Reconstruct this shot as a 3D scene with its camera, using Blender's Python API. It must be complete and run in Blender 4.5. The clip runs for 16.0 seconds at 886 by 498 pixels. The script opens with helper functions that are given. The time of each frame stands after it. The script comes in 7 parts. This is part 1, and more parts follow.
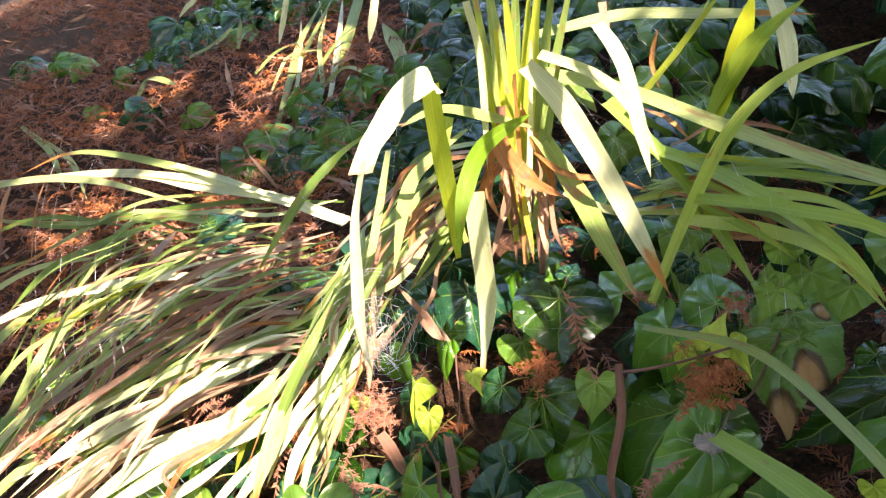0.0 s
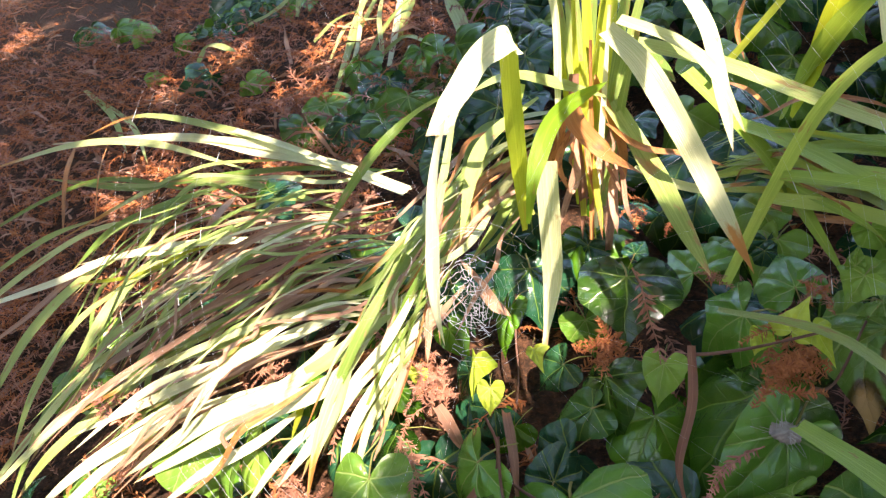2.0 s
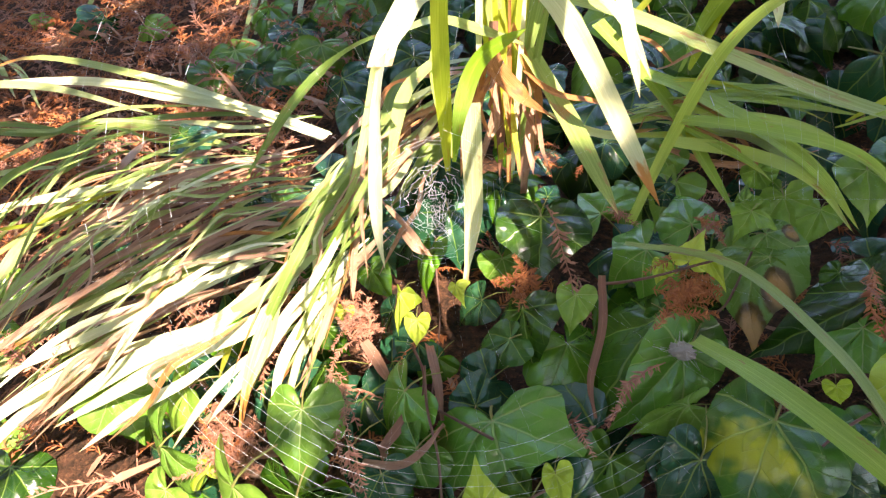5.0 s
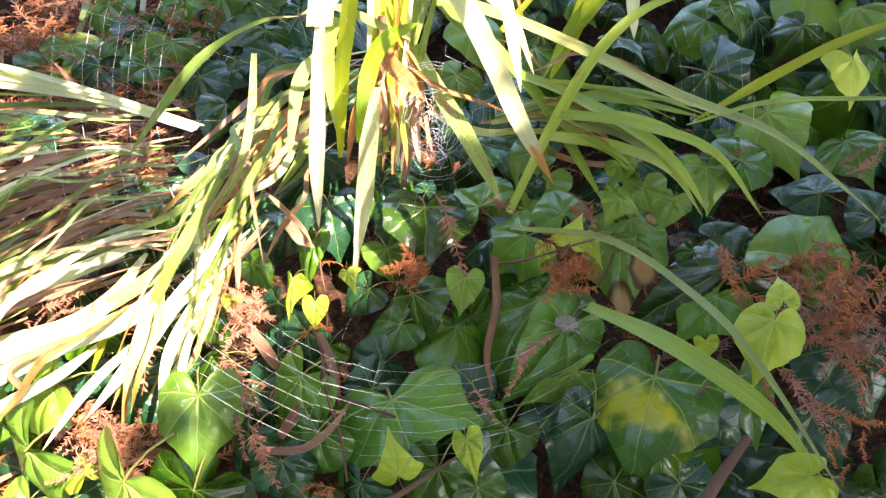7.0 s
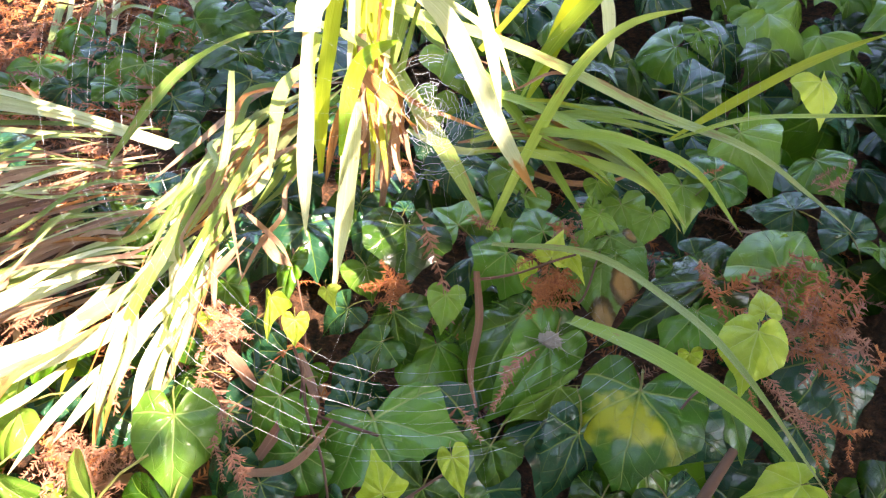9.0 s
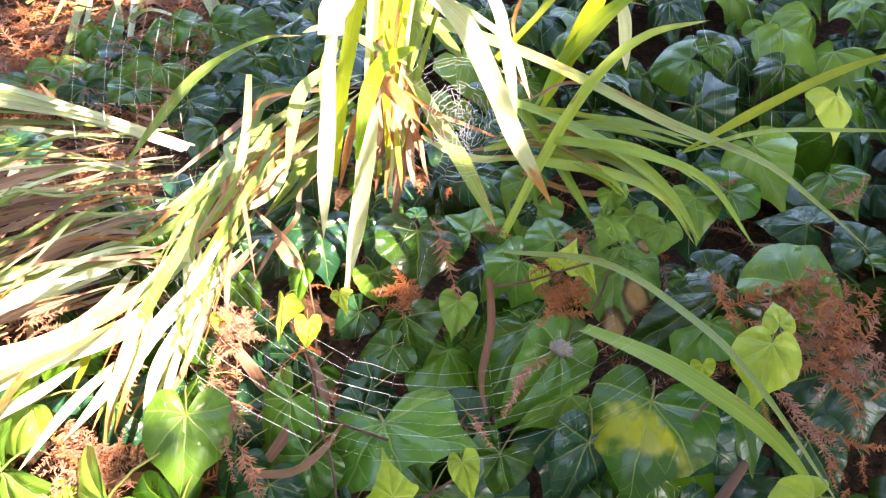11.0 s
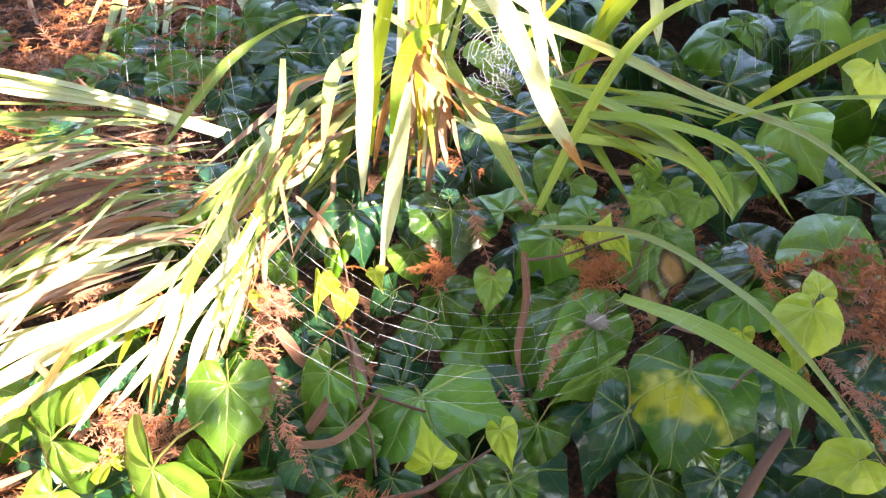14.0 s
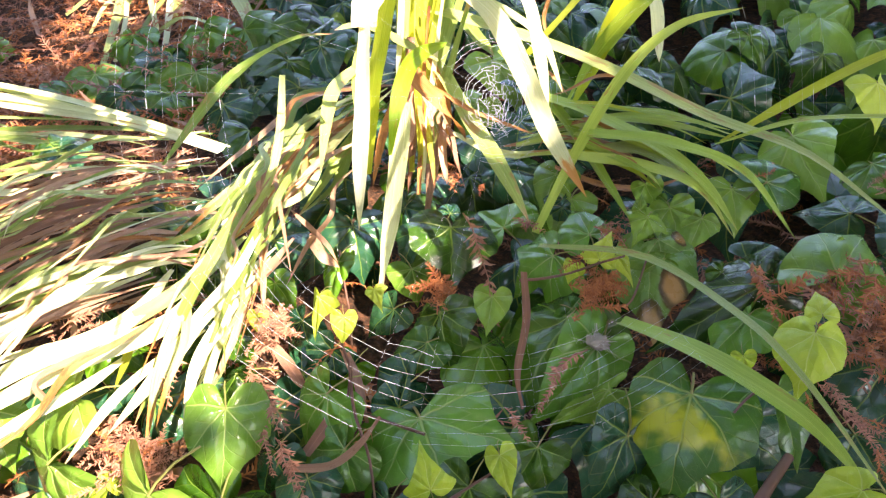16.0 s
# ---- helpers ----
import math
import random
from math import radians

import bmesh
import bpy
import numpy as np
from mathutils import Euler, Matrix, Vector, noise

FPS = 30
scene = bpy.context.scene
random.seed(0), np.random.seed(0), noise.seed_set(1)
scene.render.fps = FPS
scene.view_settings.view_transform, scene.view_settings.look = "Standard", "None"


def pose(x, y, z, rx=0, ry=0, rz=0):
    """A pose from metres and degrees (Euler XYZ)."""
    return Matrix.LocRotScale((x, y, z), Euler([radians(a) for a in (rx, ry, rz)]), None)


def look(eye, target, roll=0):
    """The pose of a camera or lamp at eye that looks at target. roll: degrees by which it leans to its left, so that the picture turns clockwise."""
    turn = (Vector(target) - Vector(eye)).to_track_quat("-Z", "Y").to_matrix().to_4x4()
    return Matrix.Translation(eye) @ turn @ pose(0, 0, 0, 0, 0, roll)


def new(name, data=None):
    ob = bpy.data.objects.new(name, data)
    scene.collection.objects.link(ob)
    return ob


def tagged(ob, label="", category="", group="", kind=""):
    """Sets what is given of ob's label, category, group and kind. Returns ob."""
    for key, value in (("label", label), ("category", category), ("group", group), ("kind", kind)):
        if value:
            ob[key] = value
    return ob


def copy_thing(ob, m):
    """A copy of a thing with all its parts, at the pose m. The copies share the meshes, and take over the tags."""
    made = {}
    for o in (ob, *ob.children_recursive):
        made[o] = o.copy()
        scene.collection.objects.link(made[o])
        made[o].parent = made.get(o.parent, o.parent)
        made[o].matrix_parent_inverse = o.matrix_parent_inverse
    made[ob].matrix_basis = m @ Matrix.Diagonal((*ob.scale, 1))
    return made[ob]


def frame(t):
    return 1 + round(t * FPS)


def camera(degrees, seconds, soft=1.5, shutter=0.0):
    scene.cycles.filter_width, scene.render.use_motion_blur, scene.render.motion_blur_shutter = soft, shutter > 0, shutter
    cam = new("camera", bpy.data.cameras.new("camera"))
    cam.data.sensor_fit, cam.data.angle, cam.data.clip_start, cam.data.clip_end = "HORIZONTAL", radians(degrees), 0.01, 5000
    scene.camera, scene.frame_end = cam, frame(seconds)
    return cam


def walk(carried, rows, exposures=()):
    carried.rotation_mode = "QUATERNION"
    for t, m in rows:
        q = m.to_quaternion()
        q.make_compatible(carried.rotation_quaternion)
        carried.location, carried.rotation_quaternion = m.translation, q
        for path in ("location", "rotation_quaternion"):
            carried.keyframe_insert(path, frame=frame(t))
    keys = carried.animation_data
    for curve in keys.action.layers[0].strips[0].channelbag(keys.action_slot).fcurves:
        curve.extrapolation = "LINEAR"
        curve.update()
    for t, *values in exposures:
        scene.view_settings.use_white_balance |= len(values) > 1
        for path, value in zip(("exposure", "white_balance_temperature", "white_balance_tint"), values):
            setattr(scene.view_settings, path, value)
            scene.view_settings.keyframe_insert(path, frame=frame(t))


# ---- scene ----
# ======== camera and walk ========
cam = camera(63.1, 16.0, soft=1.3)
ROWS = [
    (0, 0.0000, 0.0000, 0.3707, 0.27, -27.76, -7.84),
    (0.5, -0.0008, 0.0007, 0.3672, 0.83, -28.21, -7.73),
    (1, -0.0046, 0.0041, 0.3658, 0.79, -28.73, -6.88),
    (1.5, -0.0096, 0.0053, 0.3670, 1.55, -29.22, -7.24),
    (2, -0.0163, 0.0114, 0.3609, 4.60, -29.07, -7.90),
    (2.5, -0.0173, 0.0038, 0.3590, 2.92, -29.72, -6.89),
    (3, -0.0115, -0.0050, 0.3569, 1.33, -30.60, -5.94),
    (5.5, -0.0601, -0.0248, 0.3594, -9.03, -33.04, -1.66),
    (6, -0.0983, -0.0339, 0.3523, -16.01, -32.24, 1.64),
    (6.5, -0.0929, -0.0272, 0.3446, -16.60, -32.32, 3.07),
    (7, -0.1010, -0.0338, 0.3332, -20.84, -30.28, 4.65),
    (7.5, -0.1075, -0.0342, 0.3250, -22.86, -30.10, 5.30),
    (8, -0.1044, -0.0353, 0.3237, -23.51, -29.17, 4.41),
    (8.5, -0.1118, -0.0336, 0.3140, -24.13, -27.15, 5.35),
    (9, -0.1111, -0.0321, 0.3192, -23.49, -27.56, 5.74),
    (11.5, -0.1181, -0.0331, 0.3142, -22.96, -26.71, 6.97),
    (12, -0.1175, -0.0356, 0.3104, -23.03, -26.83, 7.32),
    (12.5, -0.1153, -0.0359, 0.3082, -22.32, -26.64, 6.69),
    (13, -0.1204, -0.0330, 0.3056, -21.07, -26.87, 6.59),
    (13.5, -0.1215, -0.0407, 0.3002, -20.62, -26.75, 4.98),
    (14, -0.1246, -0.0437, 0.2987, -20.35, -26.89, 4.80),
    (14.5, -0.1339, -0.0393, 0.2985, -20.31, -27.67, 4.82),
    (15, -0.1300, -0.0352, 0.3013, -18.89, -27.96, 3.60),
    (15.5, -0.1241, -0.0352, 0.3042, -19.40, -26.86, 4.09),
    (16, -0.1197, -0.0353, 0.3097, -20.07, -26.74, 4.64),
]
walk(cam, [(t, pose(x, y, z, 90 + pitch, 0, yaw) @ pose(0, 0, 0, 0, 0, roll)) for t, x, y, z, yaw, pitch, roll in ROWS],
     [(0.0, 2.6, 7300, 19), (3.0, 2.7, 7300, 19), (5.5, 2.82, 7500, 19), (9.0, 3.30, 7700, 19), (13.0, 3.38, 7700, 20), (16.0, 3.2, 7700, 21)])

# ======== world, sun, exposure ========
SUN_FROM = Vector((0.28, -0.55, 0.79)).normalized()   # towards the sun: high, over the right shoulder
world = bpy.data.worlds.new("sky")
scene.world = world
world.use_nodes = True
wt = world.node_tree
sky = wt.nodes.new("ShaderNodeTexSky")
sky.sky_type = "NISHITA"
sky.sun_disc = False
sky.sun_elevation = math.asin(SUN_FROM.z)
sky.sun_rotation = math.atan2(SUN_FROM.x, SUN_FROM.y)
wt.links.new(sky.outputs["Color"], wt.nodes["Background"].inputs["Color"])
wt.nodes["Background"].inputs["Strength"].default_value = 0.15
sun_lamp = bpy.data.lights.new("sun", "SUN")
sun_lamp.energy = 3.2
sun_lamp.angle = radians(0.42)
sun_lamp.color = (1.0, 0.95, 0.86)
sun_ob = new("sun", sun_lamp)
sun_ob.matrix_world = look(SUN_FROM * 20, (0, 0, 0))

# ======== the bank's surface ========
GX, GY, GC = 0.2864, 0.1922, -0.1057
GN = Vector((-GX, -GY, 1)).normalized()


def bank(x, y):
    """Height of the leafy surface of the bank."""
    return GX * 5 * math.tanh(x / 5) + GY * 5 * math.tanh(y / 5) + GC


def soil(x, y):
    n = noise.noise(Vector((x * 2.1, y * 2.1, 3.0))) * 0.02 + noise.noise(Vector((x * 7, y * 7, 9.0))) * 0.008
    deep = 0.11 * min(1.0, max(0.0, (x + 0.05) / 0.25)) if y < 1.6 else 0.0
    return bank(x, y) - 0.052 - deep + n


# ======== materials ========
def material(name):
    m = bpy.data.materials.new(name)
    m.use_nodes = True
    m.node_tree.nodes.clear()
    return m, m.node_tree


class Net:
    """A short hand for node trees."""

    def __init__(self, tree):
        self.t = tree

    def node(self, kind, ins=None, uv_map="", noise_dimensions="", feature=""):
        n = self.t.nodes.new(kind)
        if uv_map:
            n.uv_map = uv_map
        if noise_dimensions:
            n.noise_dimensions = noise_dimensions
        if feature:
            n.feature = feature
        for k, v in (ins or {}).items():
            self.put(n.inputs[k], v)
        return n

    def put(self, socket, v):
        if isinstance(v, bpy.types.NodeSocket):
            self.t.links.new(v, socket)
        elif isinstance(v, bpy.types.Node):
            self.t.links.new(v.outputs[0], socket)
        else:
            socket.default_value = v

    def math(self, op, a, b=0.0, c=0.0, clamp=False):
        n = self.t.nodes.new("ShaderNodeMath")
        n.operation, n.use_clamp = op, clamp
        for s, v in zip(n.inputs, (a, b, c)):
            self.put(s, v)
        return n.outputs[0]

    def mix(self, f, a, b, blend="MIX"):
        n = self.t.nodes.new("ShaderNodeMix")
        n.data_type, n.blend_type = "RGBA", blend
        self.put(n.inputs[0], f)
        self.put(n.inputs[6], a)
        self.put(n.inputs[7], b)
        return n.outputs[2]

    def step(self, v, lo, hi, a=0.0, b=1.0):
        n = self.t.nodes.new("ShaderNodeMapRange")
        n.interpolation_type = "SMOOTHSTEP"
        for s, x in zip(n.inputs, (v, lo, hi, a, b)):
            self.put(s, x)
        return n.outputs[0]

    def noise(self, vec, scale, detail=3.0, rough=0.55, dim="3D", w=0.0):
        n = self.node("ShaderNodeTexNoise", {"Scale": scale, "Detail": detail, "Roughness": rough}, noise_dimensions=dim)
        if vec is not None:
            self.put(n.inputs["Vector"], vec)
        if dim == "4D":
            self.put(n.inputs["W"], w)
        return n.outputs[0]


def rgb(*c):
    return (c[0], c[1], c[2], 1.0)


def finish(net, base, rough, height, strength, dist, translucent=0.0, tcol=None, spec=0.5, coat=0.0):
    bump = net.node("ShaderNodeBump", {"Strength": strength, "Distance": dist, "Height": height})
    bsdf = net.node("ShaderNodeBsdfPrincipled", {"Base Color": base, "Roughness": rough, "Normal": bump, "Specular IOR Level": spec})
    if coat:
        bsdf.inputs["Coat Weight"].default_value = coat
        bsdf.inputs["Coat Roughness"].default_value = 0.22
    out = bsdf
    if translucent:
        tr = net.node("ShaderNodeBsdfTranslucent", {"Color": tcol, "Normal": bump})
        mixer = net.node("ShaderNodeMixShader", {0: translucent, 1: bsdf, 2: tr})
        out = mixer
    o = net.node("ShaderNodeOutputMaterial")
    net.t.links.new(out.outputs[0], o.inputs[0])


def ivy_material(name, dark, mid, vein, translucent, tcol, spots=0.0, yellow=0.0, gloss=0.3, shine=0.5, sky_tint=None):
    """Leathery ivy: palmate veins from the stalk, side veins, blotches, a waxy shine."""
    m, tree = material(name)
    n = Net(tree)
    uv = n.node("ShaderNodeUVMap", uv_map="UVMap").outputs[0]
    sep = n.node("ShaderNodeSeparateXYZ", {0: uv})
    x, y = sep.outputs[0], sep.outputs[1]
    info = n.node("ShaderNodeObjectInfo")
    isle = n.node("ShaderNodeNewGeometry").outputs["Random Per Island"]
    rnd = n.math("FRACT", n.math("ADD", info.outputs["Random"], isle))
    wob = n.noise(uv, 3.0, 2.0, 0.5, "4D", n.math("MULTIPLY", rnd, 60.0))
    r = n.math("SQRT", n.math("ADD", n.math("MULTIPLY", x, x), n.math("MULTIPLY", y, y)))
    a = n.math("ABSOLUTE", n.math("ADD", n.math("ARCTAN2", x, y), n.math("MULTIPLY", n.math("SUBTRACT", wob, 0.5), 0.28)))
    dists = [n.math("MULTIPLY", r, n.math("ABSOLUTE", n.math("SINE", n.math("SUBTRACT", a, c)))) for c in (0.0, 0.82, 1.75)]
    d = n.math("MINIMUM", n.math("MINIMUM", dists[0], dists[1]), dists[2])
    width = n.math("MULTIPLY_ADD", n.math("SUBTRACT", 1.0, r), 0.009, 0.004)
    main = n.step(n.math("DIVIDE", d, width), 1.4, 0.5)
    saw = n.math("FRACT", n.math("ADD", n.math("MULTIPLY", r, 6.5), n.math("MULTIPLY", d, -6.0)))
    side = n.step(n.math("ABSOLUTE", n.math("SUBTRACT", saw, 0.5)), 0.06, 0.0, 0.0, 0.34)
    fine = n.node("ShaderNodeTexVoronoi", {"Vector": uv, "Scale": 17.0}, feature="DISTANCE_TO_EDGE")
    net_mask = n.step(fine.outputs[0], 0.04, 0.0, 0.0, 0.10)
    veins = n.math("MAXIMUM", n.math("MAXIMUM", main, side), net_mask)
    blot = n.noise(uv, 4.0, 4.0, 0.6, "4D", n.math("MULTIPLY", rnd, 31.0))
    base = n.mix(n.step(n.math("ADD", n.math("MULTIPLY", rnd, 0.6), n.math("MULTIPLY", blot, 0.6)), 0.25, 0.9), rgb(*dark), rgb(*mid))
    # teal put into some leaves' colour in place of blue sky reflections
    if sky_tint:
        base = n.mix(n.step(n.math("FRACT", n.math("MULTIPLY", rnd, 7.31)), 0.42, 0.66), base, n.mix(blot, rgb(*dark), rgb(*sky_tint)))
    if yellow:
        big = n.noise(uv, 2.6, 3.0, 0.5)
        away = n.math("ADD", n.math("ABSOLUTE", n.math("SUBTRACT", y, 0.33)), n.math("MULTIPLY", n.math("ABSOLUTE", n.math("SUBTRACT", x, 0.12)), 0.22))
        base = n.mix(n.step(n.math("MULTIPLY_ADD", n.math("SUBTRACT", big, 0.5), 0.9, away), 0.24, 0.08, 0.0, yellow), base, rgb(0.50, 0.48, 0.03))
    base = n.mix(n.math("MULTIPLY", veins, 0.55), base, rgb(*vein))
    if spots:
        sp = n.noise(uv, 2.2, 3.0, 0.5, "4D", n.math("MULTIPLY", rnd, 91.0))
        base = n.mix(n.step(sp, 0.72 - 0.03 * spots, 0.74 - 0.03 * spots), base, rgb(0.30, 0.17, 0.07))
    if spots > 2:
        for cx, cy, wide in ((-0.30, 0.42, 0.19), (0.02, 0.80, 0.20)):
            far = n.math("SQRT", n.math("ADD", n.math("POWER", n.math("SUBTRACT", x, cx), 2.0), n.math("MULTIPLY", n.math("POWER", n.math("SUBTRACT", y, cy), 2.0), 0.6)))
            far = n.math("ADD", far, n.math("MULTIPLY", n.math("SUBTRACT", blot, 0.5), 0.16))
            base = n.mix(n.step(far, wide, wide - 0.03), base, rgb(0.085, 0.040, 0.018))
            base = n.mix(n.step(far, wide - 0.04, wide - 0.11), base, rgb(0.48, 0.27, 0.11))
    grime = n.noise(uv, 55.0, 2.0, 0.6)
    base = n.mix(n.step(grime, 0.70, 0.80, 0.0, 0.25), base, rgb(0.35, 0.36, 0.28))
    swell = n.noise(uv, 3.4, 1.0, 0.4, "4D", n.math("MULTIPLY", rnd, 47.0))
    pucker = n.math("ADD", n.math("MULTIPLY", n.step(d, 0.0, 0.13), 0.55), n.math("MULTIPLY", swell, 1.5))
    height = n.math("ADD", n.math("SUBTRACT", pucker, n.math("MULTIPLY", veins, 0.25)), n.math("MULTIPLY", grime, 0.05))
    rough = n.math("MULTIPLY_ADD", blot, 0.16, gloss)
    finish(n, base, rough, height, 0.75, 0.004, translucent, n.mix(0.5, base, rgb(*tcol)), shine)
    return m


def blade_material(name, green, second, dry, dry_from, translucent, tcol, rough=0.42, patches=0.12):
    """Strap leaf: fine ribs along it, yellowing flecks, and a dry tip from dry_from on (1 is the tip)."""
    m, tree = material(name)
    n = Net(tree)
    uv = n.node("ShaderNodeUVMap", uv_map="UVMap").outputs[0]
    sep = n.node("ShaderNodeSeparateXYZ", {0: uv})
    u, v = sep.outputs[0], sep.outputs[1]
    rnd = n.node("ShaderNodeObjectInfo").outputs["Random"]
    w = n.math("MULTIPLY", rnd, 50.0)
    ribvec = n.node("ShaderNodeCombineXYZ", {0: n.math("MULTIPLY", u, 16.0), 1: n.math("MULTIPLY", v, 2.0)}).outputs[0]
    ribs = n.noise(ribvec, 1.0, 4.0, 0.7, "4D", w)
    rib2 = n.math("SINE", n.math("MULTIPLY", u, 75.0))
    longvec = n.node("ShaderNodeCombineXYZ", {0: n.math("MULTIPLY", u, 2.0), 1: n.math("MULTIPLY", v, 9.0)}).outputs[0]
    flecks = n.noise(longvec, 1.0, 5.0, 0.65, "4D", n.math("ADD", w, 7.0))
    base = n.mix(n.step(n.math("ADD", n.math("MULTIPLY", ribs, 0.6), n.math("MULTIPLY", rnd, 0.35)), 0.30, 0.68), rgb(*green), rgb(*second))
    keel = n.step(n.math("ABSOLUTE", n.math("SUBTRACT", u, 0.5)), 0.05, 0.0, 0.0, 0.35)
    base = n.mix(keel, base, rgb(second[0] * 1.25, second[1] * 1.2, second[2] * 1.3))
    edge = n.math("ADD", v, n.math("MULTIPLY", n.math("SUBTRACT", flecks, 0.5), 0.30))
    base = n.mix(n.step(edge, dry_from, dry_from + 0.07), base, rgb(*dry))
    base = n.mix(n.step(flecks, 0.72 - patches, 0.80 - patches, 0.0, 0.85), base, rgb(dry[0] * 0.8, dry[1] * 0.75, dry[2] * 0.7))
    height = n.math("ADD", n.math("MULTIPLY", rib2, 0.08), ribs)
    finish(n, base, n.math("MULTIPLY_ADD", ribs, 0.2, rough - 0.1), height, 0.55, 0.0014, translucent, n.mix(0.5, base, rgb(*tcol)), 0.5)
    return m


def needle_material(name, a, b):
    m, tree = material(name)
    n = Net(tree)
    geo = n.node("ShaderNodeNewGeometry")
    isl = geo.outputs["Random Per Island"]
    pos = n.node("ShaderNodeTexCoord").outputs["Object"]
    g = n.noise(pos, 220.0, 2.0)
    base = n.mix(n.math("MULTIPLY_ADD", isl, 0.75, n.math("MULTIPLY", g, 0.3)), rgb(*a), rgb(*b))
    finish(n, base, 0.62, g, 0.3, 0.001, 0.15, base, 0.35)
    return m


def soil_material():
    m, tree = material("needle_soil")
    n = Net(tree)
    pos = n.node("ShaderNodeTexCoord").outputs["Object"]
    big = n.noise(pos, 4.0, 4.0)
    fine = n.noise(pos, 90.0, 5.0, 0.7)
    stretch = n.node("ShaderNodeMapping", {"Vector": pos, "Scale": (170.0, 210.0, 170.0), "Rotation": (0.0, 0.0, 0.6)}).outputs[0]
    fib = n.noise(stretch, 1.0, 3.0, 0.7)
    base = n.mix(n.step(fine, 0.3, 0.75), rgb(0.012, 0.008, 0.005), rgb(0.12, 0.05, 0.026))
    base = n.mix(n.step(fib, 0.5, 0.75, 0.0, 0.6), base, rgb(0.30, 0.13, 0.06))
    base = n.mix(n.step(big, 0.45, 0.7, 0.0, 0.5), base, rgb(0.06, 0.035, 0.02))
    finish(n, base, 0.9, n.math("ADD", fine, fib), 1.0, 0.008, 0.0, None, 0.2)
    return m


def silk_material():
    m, tree = material("silk")
    n = Net(tree)
    geo = n.node("ShaderNodeTexCoord").outputs["Object"]
    g = n.noise(geo, 90.0, 2.0)
    finish(n, n.mix(g, rgb(0.75, 0.75, 0.75), rgb(0.95, 0.95, 0.95)), 0.25, g, 0.0, 0.001, 0.4, rgb(0.95, 0.95, 0.97), 1.0)
    return m


IVY_DARK = ivy_material("ivy_dark", (0.008, 0.034, 0.003), (0.066, 0.182, 0.008), (0.20, 0.32, 0.05), 0.07, (0.14, 0.38, 0.02), gloss=0.12, shine=0.62, sky_tint=(0.014, 0.090, 0.056))
# a lighter leaf green, also given to leaves meant to look better lit
IVY_MID = ivy_material("ivy_mid", (0.075, 0.18, 0.022), (0.21, 0.37, 0.05), (0.38, 0.48, 0.14), 0.18, (0.32, 0.52, 0.05), gloss=0.17, shine=0.55)
IVY_GREEN = ivy_material("ivy_green", (0.024, 0.105, 0.012), (0.105, 0.27, 0.030), (0.34, 0.46, 0.14), 0.12, (0.22, 0.48, 0.04), gloss=0.12, shine=0.62)
IVY_YOUNG = ivy_material("ivy_young", (0.36, 0.50, 0.03), (0.64, 0.74, 0.10), (0.68, 0.76, 0.26), 0.36, (0.66, 0.80, 0.06), gloss=0.24)
IVY_OLD = ivy_material("ivy_old", (0.016, 0.075, 0.010), (0.055, 0.18, 0.016), (0.36, 0.44, 0.10), 0.12, (0.30, 0.42, 0.03), spots=1.0, yellow=0.8, gloss=0.16)
IVY_SPOT = ivy_material("ivy_spotted", (0.12, 0.26, 0.05), (0.28, 0.46, 0.11), (0.42, 0.54, 0.20), 0.22, (0.30, 0.48, 0.06), spots=2.2, gloss=0.2)
STRAP_GREEN = blade_material("strap_green", (0.13, 0.22, 0.035), (0.36, 0.44, 0.13), (0.45, 0.25, 0.13), 0.90, 0.30, (0.46, 0.60, 0.10), patches=0.17)
# sun glare put into the colour: whitened for blades in full sun
STRAP_SUNLIT = blade_material("strap_sunlit", (0.54, 0.57, 0.26), (0.80, 0.79, 0.52), (0.55, 0.34, 0.19), 0.93, 0.28, (0.70, 0.76, 0.18))
STRAP_SAGE = blade_material("strap_sage_green", (0.25, 0.34, 0.08), (0.50, 0.55, 0.22), (0.45, 0.25, 0.13), 0.92, 0.28, (0.50, 0.62, 0.14), patches=0.16)
# brighter copy of the green, lightened for blades that get more light
STRAP_GREEN_LIT = blade_material("strap_green_lit", (0.24, 0.38, 0.045), (0.50, 0.60, 0.13), (0.46, 0.24, 0.08), 0.96, 0.3, (0.55, 0.70, 0.08))
STRAP_GOLD = blade_material("strap_yellow_green", (0.30, 0.36, 0.03), (0.52, 0.54, 0.07), (0.48, 0.26, 0.06), 0.97, 0.50, (0.85, 0.85, 0.04))
STRAP_VIVID = blade_material("strap_vivid_green", (0.15, 0.28, 0.012), (0.30, 0.44, 0.03), (0.40, 0.25, 0.06), 0.98, 0.5, (0.55, 0.85, 0.02))
STRAP_TIP = blade_material("strap_brown_tip", (0.28, 0.36, 0.11), (0.55, 0.58, 0.28), (0.55, 0.20, 0.05), 0.76, 0.28, (0.60, 0.68, 0.10), patches=0.02)
# likewise whitened for full sun, with an orange tip
STRAP_SUNLIT_TIP = blade_material("strap_sunlit_orange_tip", (0.52, 0.55, 0.24), (0.77, 0.76, 0.47), (0.62, 0.22, 0.05), 0.80, 0.28, (0.70, 0.72, 0.2), patches=0.0)
STRAP_DRY = blade_material("strap_dry", (0.32, 0.16, 0.095), (0.54, 0.33, 0.22), (0.30, 0.15, 0.09), 0.9, 0.20, (0.60, 0.34, 0.18), 0.6, 0.16)
